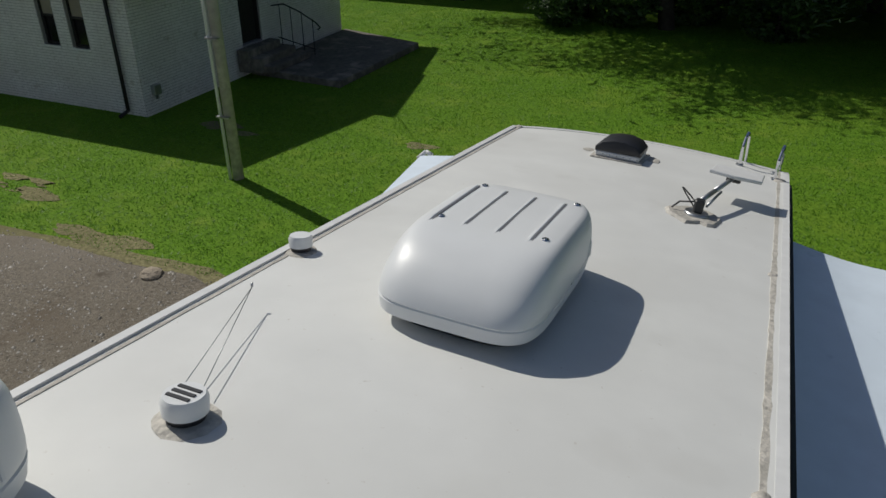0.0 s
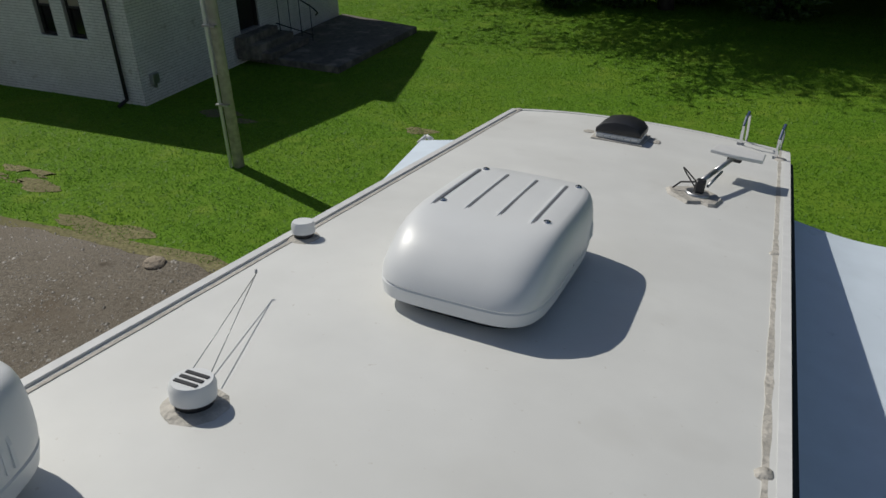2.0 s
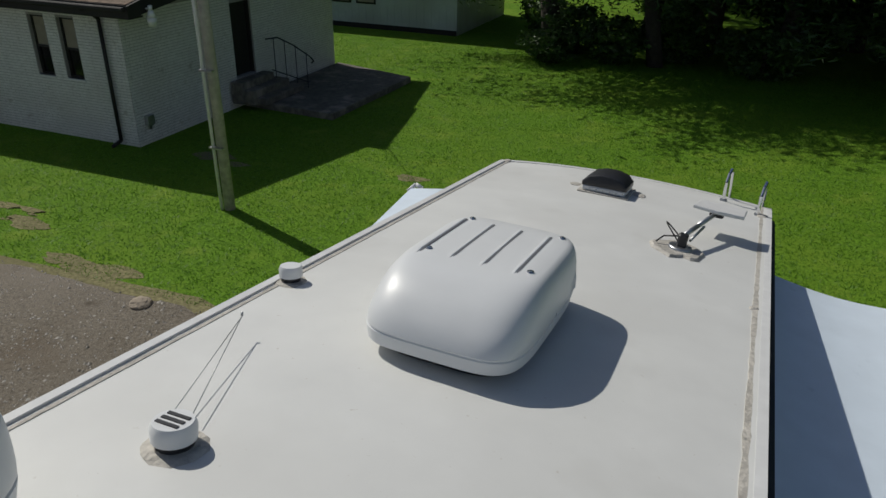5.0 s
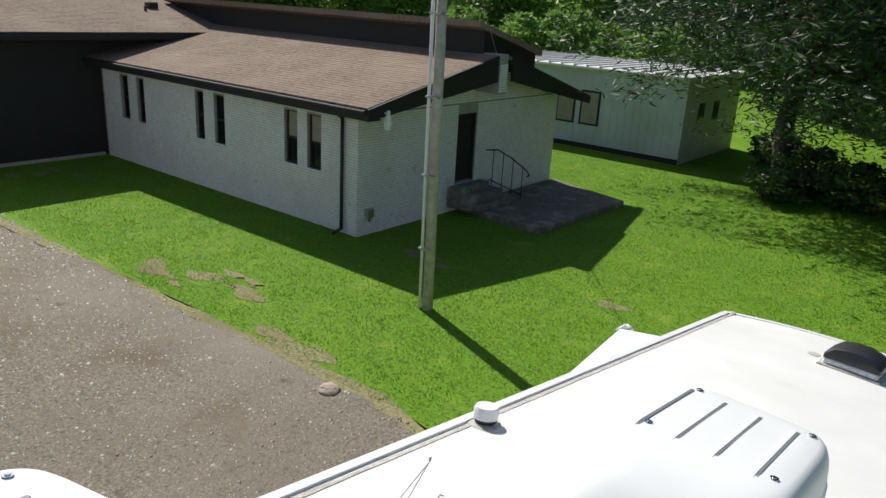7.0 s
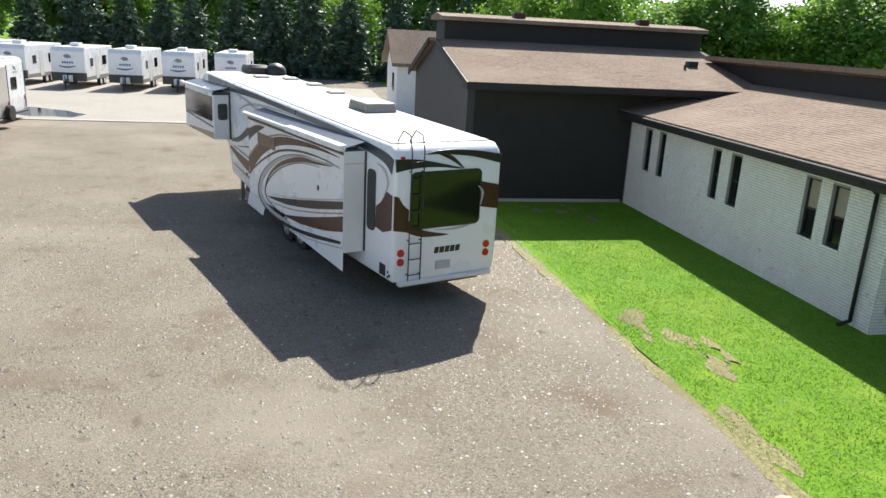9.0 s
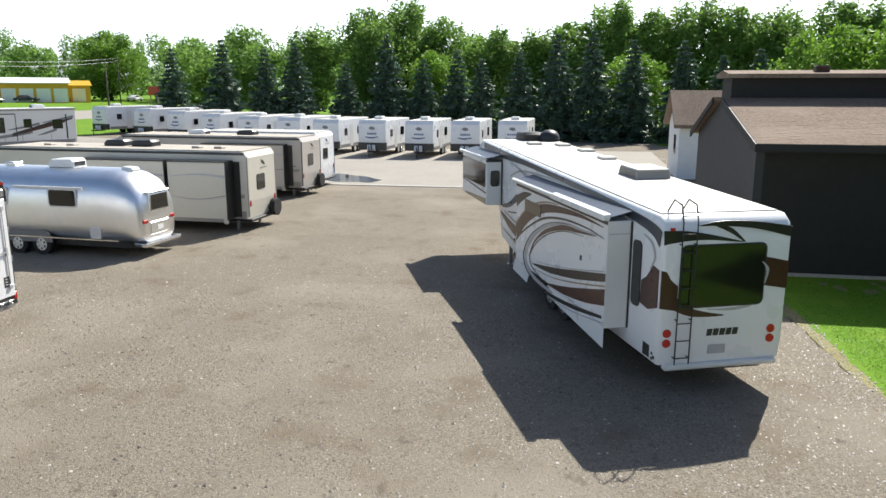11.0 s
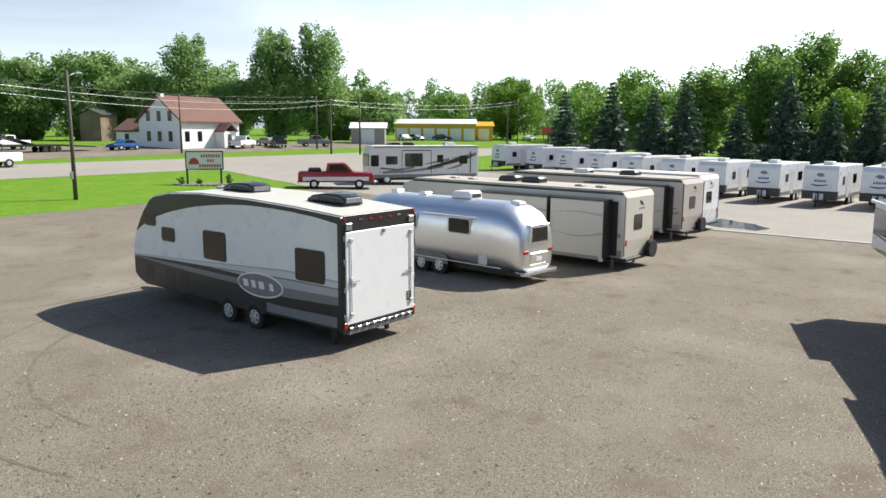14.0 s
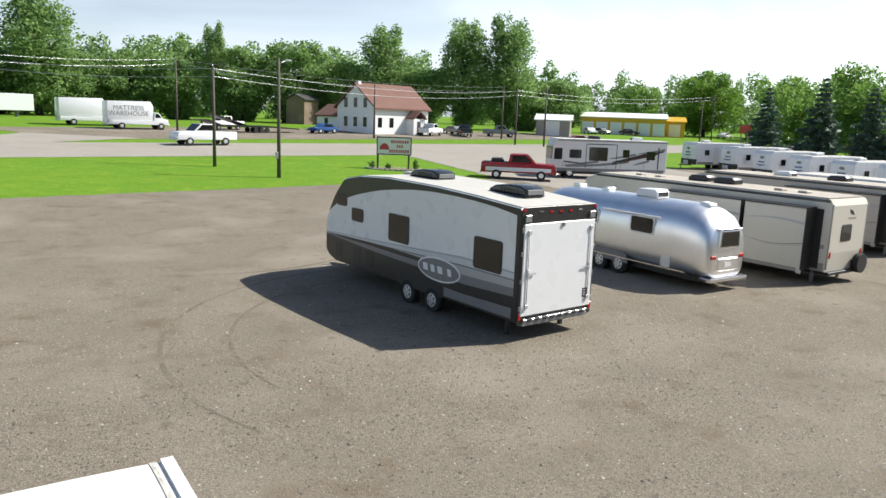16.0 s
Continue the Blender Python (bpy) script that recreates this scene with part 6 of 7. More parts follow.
    part("awning_case", cyl(NB(), (XB + 0.06, -7.5, 3.15), (XB + 0.06, -0.9, 3.15), 0.06, 0.06, 10), TRIMW, t)
    for o in t.children_recursive:
        for q in o.data.vertices:
            q.co.x = -q.co.x
        o.data.flip_normals()
    return M, roof_at


M, roof_at = big_fifth_wheel()
ac = thing("roof_box_vent", "low white-topped rooftop unit with louvred taupe sides", "air conditioner", at=M @ pose(-0.42, -4.5, roof_at(-4.5) + 0.01, -2))
part("body", prism(NB(), [(-0.50, 0.0), (-0.55, 0.03), (-0.46, 0.20), (0.46, 0.20), (0.55, 0.03), (0.50, 0.0)], "x", -0.42, 0.42, 0.02, 1), BEIGED, ac)
part("lid", box(NB(), -0.40, -0.48, 0.20, 0.40, 0.48, 0.235, 0.01), RVROOF, ac)
for k in range(4):
    for sx in (-0.424, 0.416):
        part("louvre", box(NB(), sx, -0.42, 0.045 + 0.036 * k, sx + 0.008, 0.42, 0.062 + 0.036 * k), BLACKP, ac)
dome = thing("satellite_dome", "black satellite dome on the fifth-wheel's roof", "satellite dome", at=M @ pose(-0.75, -12.4, roof_at(-12.4) + 0.01))
b = NB()
bmesh.ops.create_uvsphere(b, u_segments=20, v_segments=12, radius=0.36)
for q in b.verts:
    q.co.z = max(-0.02, q.co.z) * 0.85 + 0.08
part("cover", b, BLACKP, dome, "", True)
part("base", cyl(NB(), (0, 0, 0), (0, 0, 0.10), 0.34, 0.36, 20), BLACKP, dome)
for y, x in ((-10.9, -0.7), (-9.4, -0.9), (-11.4, 0.1), (-7.6, -0.8)):
    single("roof_fan_vent", box(NB(), -0.22, -0.22, 0, 0.22, 0.22, 0.08, 0.03), RVROOF, "low white roof vent on the fifth-wheel", "roof vent", at=M @ pose(x, y, roof_at(y) + 0.01, -2))
small_ac("rooftop units of the fifth-wheel", M @ pose(-0.2, -12.9, roof_at(-12.9)), BLACKP, "black rooftop air conditioner at the fifth-wheel's nose")

# ---- row of new white trailers ----
def row_trailer():
    t = thing("travel_trailer", "new white travel trailer with a dark swoosh on its nose", "trailer", "row of new white trailers")
    W, H, L = 1.2, 3.0, 7.0
    prof = [(0, 0.95), (0.06, 1.6), (0.0, 2.7), (-0.25, H), (-L, H), (-L, 0.55), (-0.3, 0.55)]
    part("body", prism(NB(), prof, "x", -W, W, 0.06, 2), WHITE, t)
    part("nose_panel", prism(NB(), [(-W - 0.01, 0.55), (W + 0.01, 0.55), (W + 0.01, 1.16), (-W - 0.01, 1.16)], "y", -0.30, 0.05), BLACKM, t, "black stone guard")
    part("swoosh", prism(NB(), ribbon(-0.55, 0.6, lambda u: 1.62 - 0.12 * math.sin(3 * u), lambda u: 1.68 - 0.06 * math.sin(3 * u)), "y", 0.03, 0.066), BLUEST, t)
    for i in range(5):
        part("mark_bar", box(NB(), -0.4 + 0.17 * i, 0.02, 1.82, -0.29 + 0.17 * i, 0.064, 1.98), BLUEST, t)
    part("emblem", prism(NB(), [(-0.28, 2.25), (0.05, 2.2), (0.3, 2.35), (0.1, 2.5), (-0.2, 2.45)], "y", 0.0, 0.05), GREYST, t)
    for x in (-0.2, 0.2):
        part("gas_bottle", cyl(NB(), (x, 0.25, 0.5), (x, 0.25, 0.98), 0.16, 0.15, 14), TRIMW, t)
    part("tongue", prism(NB(), [(-0.5, -0.2), (0.5, -0.2), (0.06, 1.1), (-0.06, 1.1)], "z", 0.42, 0.52), BLACKP, t)
    part("jack", cyl(NB(), (0, 0.85, 0), (0, 0.85, 0.95), 0.04), BLACKP, t)
    for s in (1, -1):
        side_plate(t, "window", rounded(-1.9, 1.6, -1.3, 2.2), s * W, s, TINT, 0.02)
        side_plate(t, "window", rounded(-5.2, 1.6, -4.2, 2.3), s * W, s, TINT, 0.02)
        side_plate(t, "entry_door", rounded(-3.2, 0.65, -2.5, 2.55), s * W, s, OFFWHITE, 0.015)
        side_plate(t, "lower_stripe", ribbon(-0.4, -6.9, lambda u: 0.57, lambda u: 0.85), s * W, s, GREYST, 0.01)
        for y in (-3.6, -4.5):
            wheel(t, s * W, y, 0.34, s)
    part("air_conditioner", box(NB(), -0.34, -2.6, H, 0.34, -1.7, H + 0.28, 0.06, 2), SHROUD, t)
    part("roof", box(NB(), -W + 0.06, -L + 0.05, H - 0.02, W - 0.06, -0.35, H + 0.015), RVROOF, t)
    return t


rt = row_trailer()
ROW = [(-62.6, -3.9, 84), (-61.8, -7.7, 84), (-61.5, -11.5, 85), (-61.9, -15.6, 86), (-62.6, -19.9, 88), (-66.5, -24.8, 92), (-68.5, -29.6, 95), (-70.3, -34.4, 97), (-72.2, -39.2, 98), (-74.2, -44.2, 100), (-74.8, -49.6, 102)]
rt.matrix_basis = pose(*ROW[0][:2], 0.022, 0, 0, -ROW[0][2] - 8)
for x, y, a in ROW[1:]:
    copy_thing(rt, pose(x, y, rise(y) + 0.022, 0, 0, -a - 8))

# ---- trees ----
def cards(centres, size, rng, flat=0.0, slim=0.55):
    """Small leaf quads round the given centres."""
    n = len(centres)
    u = rng.normal(size=(n, 3))
    u[:, 2] *= 1 - flat
    u /= np.linalg.norm(u, axis=1, keepdims=True)
    w = rng.normal(size=(n, 3))
    w -= u * (w * u).sum(1, keepdims=True)
    w /= np.linalg.norm(w, axis=1, keepdims=True)
    s = (size * rng.uniform(0.6, 1.3, n))[:, None]
    a, b, c, d = centres + u * s, centres + w * s * slim, centres - u * s, centres - w * s * slim
    v = np.stack([a, b, c, d], 1).reshape(-1, 3)
    return v, np.arange(4 * n).reshape(n, 4)


def limb(bm, p0, p1, r0, r1, rng, k=3, n=6):
    pts = [Vector(p0).lerp(Vector(p1), i / k) + Vector(rng.normal(0, 0.04, 3)) * (i % k > 0) * (Vector(p1) - Vector(p0)).length * 0.6 for i in range(k + 1)]
    for i in range(k):
        cyl(bm, pts[i], pts[i + 1], r0 + (r1 - r0) * i / k, r0 + (r1 - r0) * (i + 1) / k, n)


def broadleaf(seed, h, r, leaf, count, mat, label, low=0.22, lobes=11, category="tree", group="", at=None):
    rng = np.random.default_rng(seed)
    t = thing("tree" if h > 2.5 else "bush", label, category, group, at=at)
    bm = NB()
    top = (rng.normal(0, 0.2), rng.normal(0, 0.2), h * 0.8)
    limb(bm, (0, 0, -0.2), top, 0.022 * h + 0.04, 0.03, rng, 5, 8)
    lobes = int(lobes * 1.9)
    cs = []
    for i in range(lobes):
        z = h * (low + (0.93 - low) * (i + 0.5) / lobes)
        env = r * math.sin(math.pi * min(1, max(0.08, (z / h - low * 0.7) / (1.02 - low * 0.7)))) ** 0.6
        a = i * 2.4 + rng.uniform(-0.5, 0.5)
        d = env * rng.uniform(0.35, 0.8)
        c = np.array([d * math.cos(a), d * math.sin(a), z])
        cs.append((c, env * rng.uniform(0.30, 0.50), 0.10 * h * rng.uniform(0.7, 1.25)))
        limb(bm, (0, 0, max(0.1, z * 0.62)), tuple(c), 0.010 * h, 0.015, rng, 2, 5)
    part("trunk", bm, BARK, t, "dark tapering trunk and limbs")
    pts = []
    for c, rr, hh in cs:
        n = max(8, count // lobes // 7)
        q = rng.normal(size=(n, 3))
        q /= np.linalg.norm(q, axis=1, keepdims=True)
        q *= rng.uniform(0.55, 1.0, n)[:, None] ** 0.5 * np.array([rr, rr, hh])
        for e in q:
            m = rng.normal(0, 1, (7, 3)) * np.array([rr, rr, hh]) * 0.26 + e * 1.05 + c
            pts.append(m)
    v, f = cards(np.concatenate(pts), leaf, rng, 0.2)
    ob = new("crown", from_np("crown", v, f, mat))
    ob.parent = t
    return t


def conifer(seed, h, r, leaf, per, mat, label, bare=0.06, droop=0.25, group="", levels=None, at=None, ragged=0.25, slim=0.4, taper=0.85):
    rng = np.random.default_rng(seed)
    t = thing("conifer_tree", label, "tree", group, at=at)
    bm = NB()
    limb(bm, (0, 0, -0.2), (0.05, 0.05, h * 0.97), 0.016 * h + 0.05, 0.02, rng, 6, 8)
    pts = []
    levels = levels or int(h * 1.9)
    for i in range(levels):
        u = (i + 0.5) / levels
        z = h * (bare + (0.98 - bare) * u)
        R = r * (1 - u) ** taper * rng.uniform(1 - ragged, 1 + ragged * 0.6) + 0.12
        k = 5 + int(4 * (1 - u))
        a0 = rng.uniform(0, 6.28)
        for j in range(k):
            a = a0 + 6.283 * j / k + rng.uniform(-0.25, 0.25)
            L = R * rng.uniform(0.72, 1.12)
            tip = np.array([L * math.cos(a), L * math.sin(a), z - droop * L * rng.uniform(0.5, 1.2)])
            base = np.array([0, 0, z])
            if L > 1.2 and rng.random() < 0.5:
                limb(bm, tuple(base), tuple(base + (tip - base) * 0.85), 0.012 * L + 0.01, 0.008, rng, 1, 4)
            n = max(4, int(per * L / r))
            s = rng.uniform(0.12, 1.0, n) ** 0.7
            side = rng.normal(0, 0.13 * L + 0.05, (n, 3)) * np.array([1, 1, 0.45])
            pts.append(base + (tip - base) * s[:, None] + side * (1.1 - 0.6 * s[:, None]))
    part("trunk", bm, BARK, t, "straight dark trunk")
    v, f = cards(np.concatenate(pts), leaf, rng, 0.45, slim)
    ob = new("crown", from_np("crown", v, f, mat))
    ob.parent = t
    return t


def stand(proto, ph, pr, rows, base_yaw=0):
    """Copies of one tree at (x, y, height, spread)."""
    for i, (x, y, h, s) in enumerate(rows):
        m = pose(x, y, rise(y), 0, 0, base_yaw + 67 * i) @ Matrix.Diagonal((s / pr, s / pr, h / ph, 1))
        if i == 0:
            proto.matrix_basis = m
        else:
            c = copy_thing(proto, Matrix())
            c.matrix_basis = m


stand(conifer(11, 11, 3.0, 0.27, 85, LEAF_S, "dense blue-green spruce behind the trailers", 0.03, 0.22, "row of spruces"), 11, 3.0, [(-87, -41, 11.3, 3.6), (-89, -32.5, 11.3, 3.6), (-89, -21, 12.2, 3.7), (-86, -9.4, 9.2, 3.2), (-85, -1, 11.8, 3.5), (-84, 7, 11.0, 3.5), (-81, 19, 9.8, 3.2), (-86, -47, 10, 3.2)])
stand(conifer(12, 10, 2.8, 0.27, 85, LEAF_S, "dense dark spruce behind the trailers", 0.02, 0.3, "row of spruces"), 10, 2.8, [(-88, -36, 10.4, 3.2), (-90, -26.5, 8.8, 3.0), (-88, -16.5, 9.2, 3.1), (-85, -5, 9.8, 3.2), (-84, 2.8, 12.0, 3.5), (-83, 12, 10.8, 3.4), (-81, 15.5, 9.2, 3.0), (-88, -12.5, 10.2, 3.2)], 30)
stand(broadleaf(13, 17, 4.4, 0.24, 12000, LEAF_D, "tall dark full-crowned tree behind the spruces", 0.12, 16, "tree", "dark trees behind the yard"), 17, 4.4, [(-105, -28, 16.4, 4.4), (-107, -23, 17.8, 4.6), (-108, -18, 15.4, 4.4), (-100, -25, 14.5, 4.2)], 10)
stand(broadleaf(21, 15, 4.8, 0.24, 12000, LEAF_D, "leafy green broadleaf tree behind the yard", group="trees behind the yard"), 15, 4.8, [(-103, -36, 13.0, 5.0), (-109, -11, 13.6, 5.2), (-109, 0, 14.6, 5.2), (-109, 12, 15.8, 5.0), (-107, 22, 15.9, 5.2), (-105, 33, 16.1, 5.4), (-71, 38, 9.8, 4.8), (-62, 51, 11.8, 5.5), (-51, 58, 11, 5), (-35, 67, 13, 5.5)])
stand(broadleaf(22, 16, 4.6, 0.24, 12000, LEAF_D, "tall leafy broadleaf tree behind the yard", 0.25, 13, group="trees behind the yard"), 16, 4.6, [(-109, -5, 13.0, 4.6), (-109, 6, 17.1, 5.0), (-108, 17, 16.8, 5.0), (-106, 27, 15.3, 5.0), (-103, 38, 15.5, 5.2), (-76, 26, 10.5, 4.6), (-69, 43, 12.4, 5.0), (-57, 57, 11.8, 5.0), (-43, 62, 11.5, 5.0), (-28, 70, 14, 6)], 40)
stand(broadleaf(23, 10, 4.2, 0.17, 16000, LEAF_B, "bright yellow-green broadleaf tree in sun", 0.12, 12, group="bright trees"), 10, 4.2, [(-59, 18.5, 9.6, 3.8), (-57, 23, 10.8, 4.2), (-66, 47, 9.5, 4.4), (-168, -110, 15.8, 8.0), (-96, -16, 10, 4.2), (-95, 8, 9.5, 4.5)], 15)
stand(broadleaf(24, 4.6, 2.4, 0.16, 4200, LEAF_D, "rounded green shrub behind the pale building", 0.05, 10, group="shrubs behind the building"), 4.6, 2.4, [(-33, 50, 5.0, 3.0), (-30, 52, 5.4, 3.0), (-27, 52, 4.6, 2.6), (-38, 48, 5.2, 3.2), (-22, 50, 5, 3)])
# the wood beside the lawn
stand(conifer(31, 15, 5.4, 0.135, 330, LEAF_P, "broad dark pine at the edge of the lawn", 0.28, 0.25, "pines at the lawn", 24, ragged=0.5, slim=0.2, taper=0.5), 15, 5.4, [(-6.9, 27.3, 15.5, 7.0), (-3.0, 26.2, 14.5, 5.4), (-1.6, 31.4, 16, 6.0), (4.4, 27.0, 15.5, 6.2), (10, 22.5, 15, 6.0), (-4, 38, 16, 6)])
stand(conifer(32, 16, 5.0, 0.135, 330, LEAF_P, "tall dark pine inside the wood", 0.22, 0.3, "pines at the lawn", 24, ragged=0.5, slim=0.2, taper=0.5), 16, 5.0, [(-4.0, 29.6, 15.5, 5.6), (0.8, 27.6, 15, 5.6), (2.0, 36, 17, 5.6), (7.5, 31, 16.5, 5.6), (14, 27, 16, 5.6), (15, 17, 15, 5.6), (7.2, 23.5, 13, 5.0)], 25)
stand(broadleaf(33, 2.2, 1.5, 0.10, 4200, LEAF_U, "wild green underbrush at the foot of the pines", 0.02, 10, "bush", "underbrush"), 2.2, 1.5, [(-6.6, 25.4, 1.1, 1.1), (-6.0, 27.0, 1.7, 1.3), (-4.4, 26.3, 1.5, 1.4), (-2.4, 27.4, 1.6, 1.5), (0.4, 26.0, 1.5, 1.4), (-3.4, 33.5, 2.4, 2.0), (1.5, 33, 2.4, 2.0), (5.0, 30, 2.2, 1.8), (-8.0, 30.5, 1.6, 1.3)])
# the last four are added trees that keep sky light out of the wood
stand(broadleaf(34, 13, 4.5, 0.2, 9000, LEAF_U, "broadleaf tree deep in the wood, some added to block sky light", 0.15, 13, "tree", "trees in the wood"), 13, 4.5, [(-1, 43, 13, 5), (6, 40, 13.5, 5), (-9, 47, 13, 5), (12, 34, 13, 5), (16, 25, 13, 5), (-16, 56, 13, 5.5), (-2.5, 34, 11, 4.5), (3.5, 32, 11, 4.5), (9, 28, 11, 4.5), (14, 22, 11, 4.5)], 5)
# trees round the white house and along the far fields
stand(broadleaf(41, 24, 6.0, 0.31, 16000, LEAF_HAZE, "tall open-crowned cottonwood beyond the road", 0.07, 16, "tree", "tall trees beyond the road"), 24, 6.0, [(-28, -168, 24.5, 8.0), (-61, -160, 20.5, 3.4), (-94, -144, 22.0, 6.4), (-108, -133, 24.0, 6.2), (-116, -127, 25.0, 6.5), (-12, -165, 23, 8)])
stand(broadleaf(42, 15, 7.0, 0.31, 16000, LEAF_HAZE, "round leafy tree beyond the road", 0.02, 14, "tree", "round trees beyond the road"), 15, 7.0, [(-34, -172, 13.5, 7.5), (-46, -170, 14.5, 7.5), (-54, -166, 13.5, 7), (-67, -160, 16, 7.5), (-78, -155, 18, 9), (-85, -150, 14.5, 7), (-101, -141, 13.5, 7.5), (-122, -128, 13, 7), (-131, -125, 12, 7), (-22, -178, 13, 8), (-40, -176, 12, 7)], 12)


def far_wood(seed, path, depth, hlo, hhi, n, leaf, per, mat):
    rng = np.random.default_rng(seed)
    pts = []
    P = [np.array(p, float) for p in path]
    seg = [np.linalg.norm(b - a) for a, b in zip(P, P[1:])]
    tot = sum(seg)
    for i in range(n):
        s = tot * (i + rng.uniform(0, 1)) / n
        k = 0
        while k < len(seg) - 1 and s > seg[k]:
            s -= seg[k]
            k += 1
        c = P[k] + (P[k + 1] - P[k]) * min(1, s / seg[k]) + rng.normal(0, depth, 2)
        h, r = rng.uniform(hlo, hhi), rng.uniform(3.5, 6.5)
        for l in range(6):
            z = h * rng.uniform(0.02, 0.9)
            o = np.array([c[0] + rng.normal(0, r * 0.5), c[1] + rng.normal(0, r * 0.5), z + rise(c[1])])
            q = rng.normal(size=(per // 6, 3))
            q /= np.linalg.norm(q, axis=1, keepdims=True)
            pts.append(o + q * rng.uniform(0.5, 1, (per // 6, 1)) * np.array([r * 0.6, r * 0.6, h * 0.17]))
    v, f = cards(np.concatenate(pts), leaf, rng, 0.2)
    return v, f


# the far line takes its haze from the paled leaf colour
v, f = far_wood(51, [(160, -330), (20, -260), (-60, -230), (-140, -215), (-250, -240), (-330, -200), (-330, -90), (-260, -20)], 13, 17, 26, 250, 0.6, 1020, LEAF_HAZE)
tagged(new("far_woods", from_np("far_woods", v, f, LEAF_HAZE)), "distant green line of mixed broadleaf woods", "woods", "", "stuff")
v, f = far_wood(52, [(-170, -130), (-190, -90), (-150, -60), (-140, -10), (-140, 60), (-100, 75), (-60, 90), (10, 85), (50, 50)], 7, 12, 18, 130, 0.42, 1320, LEAF_D)
tagged(new("near_woods", from_np("near_woods", v, f, LEAF_D)), "green wood closing the view behind the lots", "woods", "", "stuff")


# ---- beyond the lot: sign, poles, road and vehicles ----
def sign_board():
    s = thing("roadside_sign", "white roadside sign board with red lettering on dark posts", "sign", at=pose(-37.6, -53.8, 0.82, 0, 0, -36))
    part("board", box(NB(), -1.45, -0.12, 1.35, 1.45, 0.12, 2.75, 0.02), PAINTW, s)
    bm = NB()
    for x0, x1, z0, z1 in ((-1.5, 1.5, 2.75, 2.83), (-1.5, 1.5, 1.27, 1.35), (-1.53, -1.45, 1.27, 2.83), (1.45, 1.53, 1.27, 2.83)):
        box(bm, x0, -0.14, z0, x1, 0.14, z1)
    part("frame", bm, BLACKP, s)
    for x in (-1.3, 1.42):
        part("post", box(NB(), x - 0.08, -0.08, -0.2, x + 0.08, 0.08, 1.3), POLED, s)
    part("emblem", prism(NB(), [(0.85 + 0.42 * math.cos(a), 1.72 + 0.55 * math.sin(a)) for a in np.linspace(0, math.pi, 18)], "y", 0.12, 0.135), SIGNRED, s, "red half-sun emblem")
    for z, x0, x1 in ((2.42, -1.25, 0.25), (2.02, -0.75, -0.2), (1.6, -1.3, 0.3)):
        x = x0
        while x < x1:
            part("letter_bar", box(NB(), x, 0.12, z - 0.13, x + 0.13, 0.134, z + 0.13), SIGNRED, s)
            x += 0.2
    bed = thing("planting_bed", "mulched bed edged with pale stones round the sign", "planter", at=pose(-37.5, -53.6, 0.80, 0, 0, -36))
    part("soil", prism(NB(), [(2.4 * math.cos(a), 1.1 * math.sin(a)) for a in np.linspace(0, 6.1, 24)], "z", -0.1, 0.1), DIRT, bed)
    for a in np.linspace(0, 6.28, 34)[:-1]:
        part("edging_stone", box(NB(), 2.45 * math.cos(a) - 0.16, 1.15 * math.sin(a) - 0.1, -0.1, 2.45 * math.cos(a) + 0.16, 1.15 * math.sin(a) + 0.1, 0.16, 0.04), CONCRETE, bed)
    for x, h in ((-1.9, 0.9), (1.9, 0.7), (0.5, 0.5)):
        broadleaf(60 + int(10 * h), h, 0.32, 0.06, 700, LEAF_D, "small trimmed shrub by the sign", 0.02, 6, "bush", "sign shrubs", pose(-37.5, -53.6, 0.87, 0, 0, -36) @ pose(x, 0.45, 0))


sign_board()
POLES = [(-24.9, -49.9, 10.6, 1), (-22.9, -57.6, 9.6, 0), (-77, -81, 9.8, 0), (-80, -78, 10.5, 0), (-32.5, -97, 11.5, 0), (-84, -92, 10.5, 0), (-150, -96, 12, 0), (-58, -90, 9.5, 0), (2, -84, 11, 0), (-110, -72, 10, 0)]
for x, y, h, lampy in POLES:
    h *= 0.81
    p = thing("utility_pole", "tall dark wooden utility pole by the road", "pole", "roadside poles", at=pose(x, y, rise(y)))
    part("shaft", cyl(NB(), (0, 0, -0.3), (0, 0, h), 0.15, 0.10, 10), POLED, p)
    if lampy:
        part("lamp_arm", tube(NB(), [(0, 0, h - 0.4), (-0.7, -0.2, h - 0.1)], 0.03, 6), GALV, p)
        part("lamp_head", box(NB(), -1.1, -0.35, h - 0.18, -0.65, -0.1, h - 0.04, 0.04), GALV, p)
        part("meter_box", box(NB(), 0.1, -0.1, 1.4, 0.25, 0.15, 1.9, 0.02), GALV, p)
    else:
        part("insulator", cyl(NB(), (0, 0, h), (0, 0, h + 0.2), 0.05, 0.03, 8), GALV, p)


def cable(a, b, sag, r=0.022):
    bm = NB()
    a, b = Vector(a), Vector(b)
    pts = [a.lerp(b, i / 24) - Vector((0, 0, 4 * sag * (i / 24) * (1 - i / 24))) for i in range(25)]
    rings = [[p + Vector((r * math.cos(q), 0, r * math.sin(q))) for q in (0.5, 2.07, 3.64, 5.21)] for p in pts]
    loft(bm, rings)
    single("power_line", bm, GALV, "sagging overhead power line", "cable", "power lines")


def tip(i, d=0.0):
    x, y, h, _ = POLES[i]
    return (x, y, rise(y) + 0.81 * h - d)


for i, j in ((8, 1), (1, 2), (2, 6), (8, 4), (4, 5), (1, 0)):
    cable(tip(i, 0.1), tip(j, 0.1), 0.9)
    if (i, j) != (1, 0):
        cable(tip(i, 0.7), tip(j, 0.7), 1.0, 0.022)
cable((-8.66, 10.35, 8.3), (-12.2, 17.1, 4.3), 0.3, 0.012)


